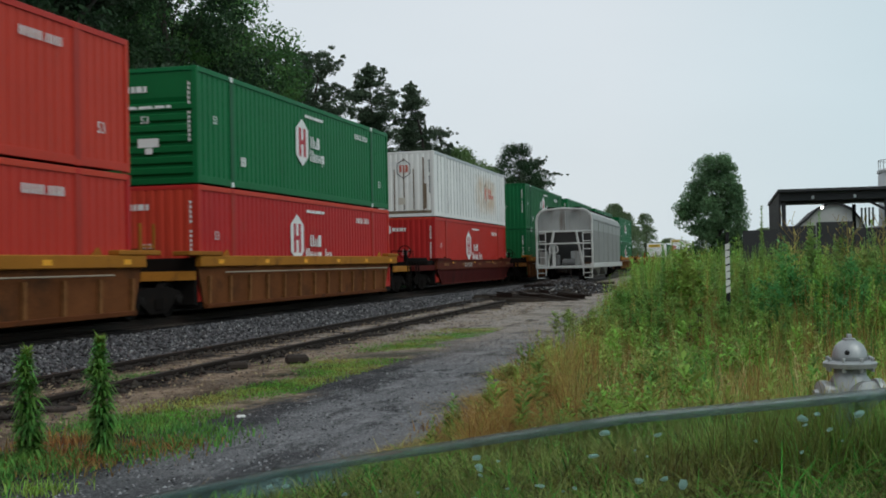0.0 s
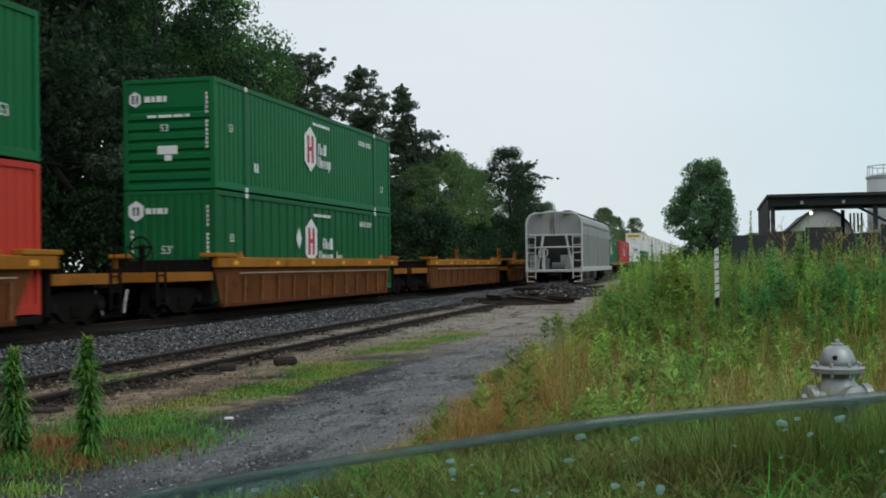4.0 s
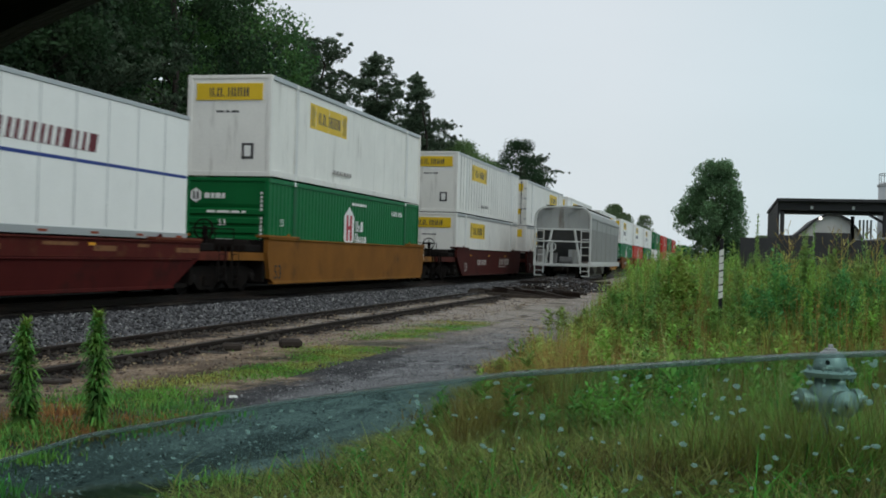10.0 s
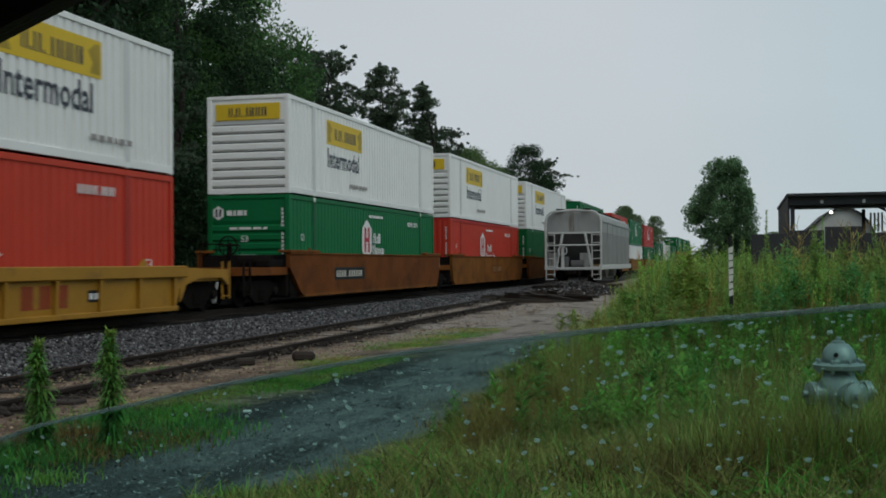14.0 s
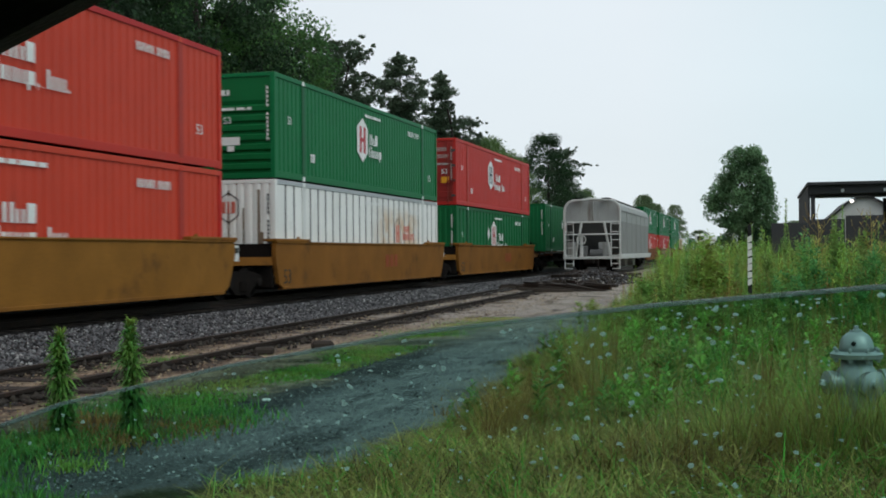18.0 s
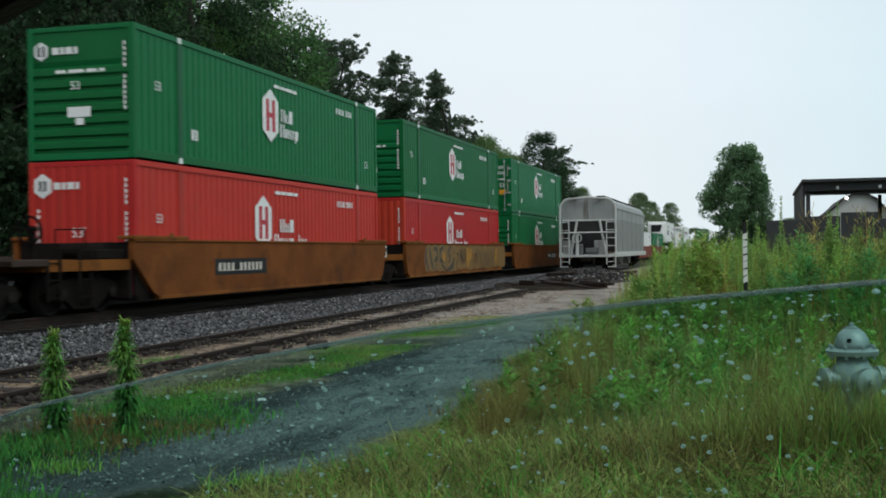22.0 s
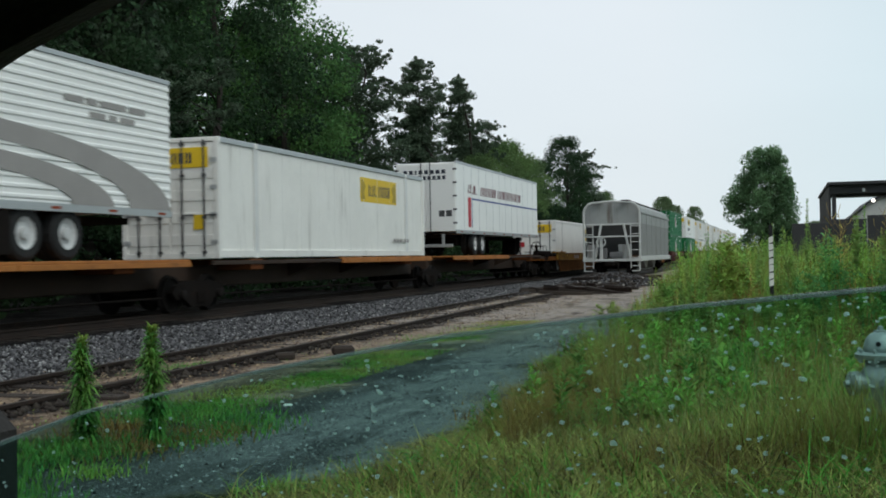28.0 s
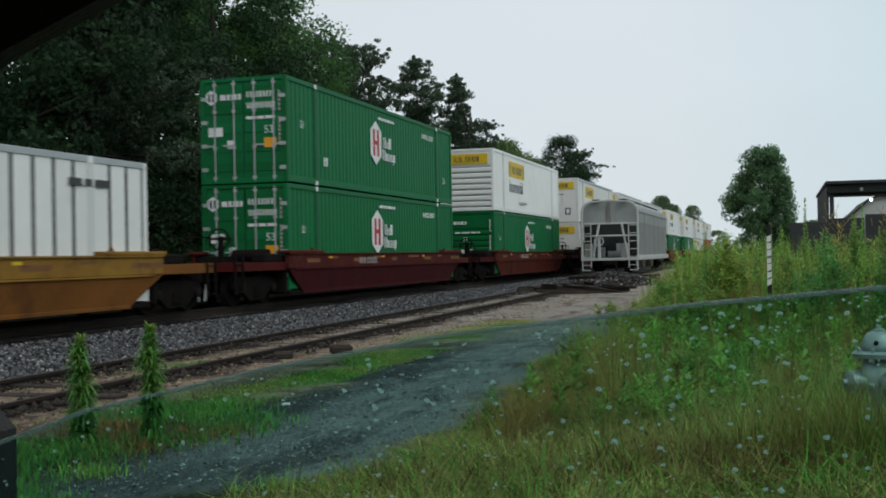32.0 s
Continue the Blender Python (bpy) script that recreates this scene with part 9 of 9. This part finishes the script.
# ---- the torn-up rails and ties by the hopper ----
def debris():
    rng = random.Random(9)
    mound = []
    mf = []
    nx, ny_ = 24, 18
    for i in range(nx):
        for j in range(ny_):
            a, c = i / (nx - 1) * 2 - 1, j / (ny_ - 1) * 2 - 1
            r = max(0, 1 - a * a - c * c)
            x, y = -7.6 + a * 2.6, 54 + c * 5
            mound.append((x, y, height(x, y) - 0.02 + 0.42 * r * (0.8 + 0.5 * noise.noise(Vector((x, y * 0.6, 5))))))
    for i in range(nx - 1):
        for j in range(ny_ - 1):
            mf.append((i * ny_ + j, (i + 1) * ny_ + j, (i + 1) * ny_ + j + 1, i * ny_ + j + 1))
    tagged(new("gravel_mound", fast_mesh("gravel_mound", mound, mf, M["mound"], True)), "low mound of grey gravel by the torn siding", "mound", kind="stuff")
    def on_mound(g, n):
        r, a = np.sqrt(g.uniform(0, 1, n)), g.uniform(0, 6.283, n)
        x, y = -7.6 + 2.5 * r * np.cos(a), 53 + 6.5 * r * np.sin(a)
        q = np.maximum(0, 1 - ((x + 7.6) / 2.6) ** 2 - ((y - 54) / 5) ** 2)
        return np.stack([x, y, np.array([height(u, w) for u, w in zip(x, y)]) + 0.42 * q], 1)
    stones("rubble", 1500, on_mound, 0.075, M["stone"], "grey rubble heaped by the torn siding")
    stones("broken_wood", 700, on_mound, 0.11, M["chip"], "dark broken wood lying on the rubble")
    tie = Build().box(-0.95, 0.95, -0.09, 0.09, -0.06, 0.06, 0.012).mesh("old_tie", M["tie"])
    for k in range(18):
        x, y = rng.uniform(-9.4, -6.0), rng.uniform(39, 56)
        ob = part("old_tie", tie, None, at=pose(x, y, height(x, y) + 0.07 + (0.25 if y > 50 else 0), rng.uniform(-4, 4), rng.uniform(-9, 9), rng.uniform(-50, 50)))
        tagged(ob, "loose weathered railway tie lying in the dirt", "tie", "loose ties")
    for x, y, a in ((-8.3, 44, 30), (-6.9, 41.5, 62), (-7.6, 47, 15)):
        ob = part("bent_rail", rail_bar(Build(), [(0.18 * math.sin(k * 0.4), k * 0.5 - 2) for k in range(9)], 0.0), M["rail"], at=pose(x, y, 0.05, 0, 0, a))
        tagged(ob, "short rusty piece of bent rail on the ground", "rail", "loose rails")
    for x, y, s in ((-6.25, 15.85, 0.12), (-6.75, 14.9, 0.10), (-4.6, 10.2, 0.03)):
        ob = part("clod", Build().box(-s * 1.4, s * 1.4, -s, s, 0, s * 1.1, s * 0.3), M["litter" if s < 0.05 else "tie"], at=pose(x, y, height(x, y) - 0.01, 0, 0, 25))
        tagged(ob, "scrap of pale litter on the gravel" if s < 0.05 else "dark broken block of wood on the dirt", "litter" if s < 0.05 else "block")


debris()


# ---- the parked car round the camera ----
def parked_car():
    root = thing("parked_car", "dark car interior by a half-lowered side window", "car")

    def pane_y(x):
        return 0.38 - 0.1 * x
    edge = [(-0.60, 1.205), (-0.47, 1.265), (-0.35, 1.309), (-0.281, 1.332), (-0.187, 1.353), (-0.104, 1.368), (-0.007, 1.380), (0.07, 1.387), (0.22, 1.395), (0.45, 1.395)]
    v, f = [], []
    for x, z in edge:
        for dy in (0.0, 0.004):
            v += [(x, pane_y(x) + dy, 0.85), (x, pane_y(x) + dy, z)]
    for i in range(len(edge) - 1):
        a, c = i * 4, (i + 1) * 4
        f += [(a, c, c + 1, a + 1), (a + 2, a + 3, c + 3, c + 2), (a + 1, c + 1, c + 3, a + 3)]
    pane = part("window_glass", Build().add(v, f), M["glass"], root, "half-lowered tinted glass pane spotted with rain")
    pane.visible_shadow = False
    rim_v, rim_f = [], []
    for x, z in edge:
        y = pane_y(x)
        rim_v += [(x, y - 0.0005, z - 0.0013), (x, y - 0.0005, z + 0.0005), (x, y + 0.0045, z + 0.0005), (x, y + 0.0045, z - 0.0013)]
    for i in range(len(edge) - 1):
        a, c = 4 * i, 4 * (i + 1)
        rim_f += [(a + k, c + k, c + (k + 1) % 4, a + (k + 1) % 4) for k in range(4)]
    part("glass_edge", Build().add(rim_v, rim_f), M["edge"], pane, "ground top edge of the glass")
    arc = [(-0.62, 1.30), (-0.50, 1.39), (-0.385, 1.462), (-0.315, 1.492), (-0.28, 1.504), (-0.25, 1.514), (-0.208, 1.529), (-0.152, 1.541), (-0.04, 1.553), (0.095, 1.560), (0.30, 1.565), (0.60, 1.55)]
    fv, ff = [], []
    for x, z in arc:
        y = pane_y(x) - 0.02
        fv += [(x, y, z), (x, y + 0.025, z + 0.006), (x, y + 0.020, z + 0.09), (x, y - 0.25, z + 0.10), (x, y - 0.9, z + 0.20), (x, y - 0.9, z + 0.26)]
    for i in range(len(arc) - 1):
        a, c = 6 * i, 6 * (i + 1)
        ff += [(a + p, c + p, c + q, a + q) for p, q in ((0, 1), (1, 2), (2, 5), (5, 4), (4, 3), (3, 0))]
    part("door_frame", Build().add(fv, ff), M["trim"], root, "black upper door frame and headlining")
    part("door_panel", Build().box(-0.9, 0.8, 0.30, 0.52, 0.28, 0.86, 0.03), M["car_paint"], root)
    part("pillar", Build().prism([(-0.62, 1.36), (-0.60, 1.2), (-0.9, 0.86), (-1.05, 0.86), (-0.75, 1.62), (-0.62, 1.62)], 1, 0.36, 0.46), M["trim"], root)
    part("pillar", Build().prism([(0.46, 0.84), (0.62, 0.84), (0.62, 1.62), (0.50, 1.62)], 1, 0.34, 0.42), M["trim"], root)
    low = [(-2.62, 0.34), (-2.66, 0.62), (-2.52, 0.80), (-1.60, 0.94), (-0.95, 0.985), (-0.93, 0.80), (1.55, 0.80), (1.58, 1.0), (2.25, 0.96), (2.36, 0.72), (2.30, 0.36), (1.95, 0.26), (1.83, 0.52), (1.55, 0.62), (1.27, 0.52), (1.15, 0.26), (-1.35, 0.26), (-1.47, 0.52), (-1.75, 0.62), (-2.03, 0.52), (-2.15, 0.26)]
    body = part("body", Build().prism(low, 1, -1.32, 0.295), M["car_paint"], root, "black car body")
    for y0, y1 in ((0.297, 0.50), (-1.42, -1.325)):
        part("fender", Build().prism([(x, z) for x, z in low if x < -0.94] + [(-0.905, 0.26)], 1, y0, y1), M["car_paint"], body)
        part("quarter_panel", Build().prism([(x, z) for x, z in low if x > 0.9], 1, y0, y1), M["car_paint"], body)
    part("far_door", Build().box(-0.9, 1.1, -1.42, -1.325, 0.26, 0.98, 0.02), M["car_paint"], body)
    part("rear_door_skin", Build().box(0.81, 1.13, 0.30, 0.50, 0.28, 0.86, 0.01), M["car_paint"], body)
    part("roof", Build().box(-0.60, 1.0, -1.25, -0.56, 1.76, 1.83, 0.02), M["car_paint"], root)
    # opaque panels added out of view in the window openings keep daylight out
    part("windscreen", Build().prism([(-1.55, 0.95), (-0.60, 1.78), (-0.56, 1.75), (-1.48, 0.95)], 1, -1.30, 0.40), M["trim"], root)
    part("rear_screen", Build().prism([(1.95, 0.98), (1.0, 1.80), (0.96, 1.76), (1.86, 0.98)], 1, -1.30, 0.36), M["trim"], root)
    part("far_window", Build().prism([(-1.45, 0.98), (-0.62, 1.74), (1.02, 1.74), (1.85, 0.98)], 1, -1.36, -1.30), M["trim"], root)
    part("quarter_window", Build().prism([(0.62, 0.86), (1.85, 0.98), (1.02, 1.70), (0.62, 1.66)], 1, 0.33, 0.37), M["trim"], root)
    part("front_window_post", Build().prism([(-1.45, 0.98), (-1.06, 0.87), (-0.76, 1.62), (-0.66, 1.70)], 1, 0.36, 0.40), M["trim"], root)
    for x in (-1.75, 1.55):
        for y in (0.40, -1.32):
            wh = part("car_wheel", Build().lathe([(0.20, y - 0.10), (0.30, y - 0.10), (0.325, y - 0.06), (0.325, y + 0.06), (0.30, y + 0.09), (0.20, y + 0.09)], 24, 1, (x, 0, 0.325), True), M["rubber"], root)
            part("car_rim", Build().lathe([(0.20, y - 0.08), (0.20, y + 0.08), (0.06, y + 0.06)], 16, 1, (x, 0, 0.325)), M["wheel"], wh)
    mirror = part("door_mirror", Build().box(-0.86, -0.603, 0.66, 0.84, 1.13, 1.310, 0.05), M["trim"], root)
    part("mirror_arm", Build().box(-0.80, -0.70, 0.45, 0.70, 1.10, 1.16, 0.02), M["trim"], mirror)
    rng = np.random.RandomState(77)
    V, F = [], []
    ex, ez = [p[0] for p in edge], [p[1] for p in edge]
    for k in range(1750):
        x = rng.uniform(-0.40, 0.16)
        ztop = np.interp(x, ex, ez)
        z = ztop - 0.003 - 0.16 * rng.uniform(0, 1) ** (1.15 + 1.2 * max(0, min(1, (x + 0.05) / 0.15)))
        if rng.uniform() > 0.26 + 1.4 * max(0, x + 0.35):
            continue
        r = 0.0007 * (rng.uniform(0.35, 0.95) if rng.uniform() < 0.62 else rng.uniform(0.95, 1.7))
        y, tilt, el = pane_y(x) + 0.004, rng.uniform(-0.4, 0.4), rng.uniform(0.55, 1.0)
        jag = rng.uniform(0.65, 1.3, 8)
        i0 = len(V)
        V.append((x, y + r * 0.30, z))
        for rr, dd in ((0.6, 0.22), (1.0, 0.0)):
            for q in range(8):
                a = q * math.pi / 4
                u, w = math.cos(a) * r * rr * 1.2 * jag[q], math.sin(a) * r * rr * el * jag[q]
                V.append((x + u * math.cos(tilt) - w * math.sin(tilt), y + r * dd, z + u * math.sin(tilt) + w * math.cos(tilt)))
        F += [(i0, i0 + 1 + q, i0 + 1 + (q + 1) % 8) for q in range(8)]
        for q in range(8):
            a, c = i0 + 1 + q, i0 + 1 + (q + 1) % 8
            F += [(a, a + 8, c + 8), (a, c + 8, c)]
    ob = new("raindrops", fast_mesh("raindrops", V, F, M["drop"], True))
    ob.parent = pane
    tagged(ob, "scattered raindrops on the glass")


parked_car()


# ---- what moves: the train runs towards the camera's left at about 27 m/s ----
RUN = [(0, 0.0), (2, 53.68), (4, 107.1), (6, 160.45), (8, 213.67), (10, 267.1), (12, 320.8), (14, 374.25), (16, 427.65), (18, 481.1), (20, 534.8), (22, 588.5), (24, 642.15), (26, 695.9), (28, 749.6), (30, 803.55), (32, 857.55)]


def motions():
    for ob, u, z in MOVING:
        walk(ob, [(t, pose(TRACK_X, u - s, z)) for t, s in RUN])


motions()
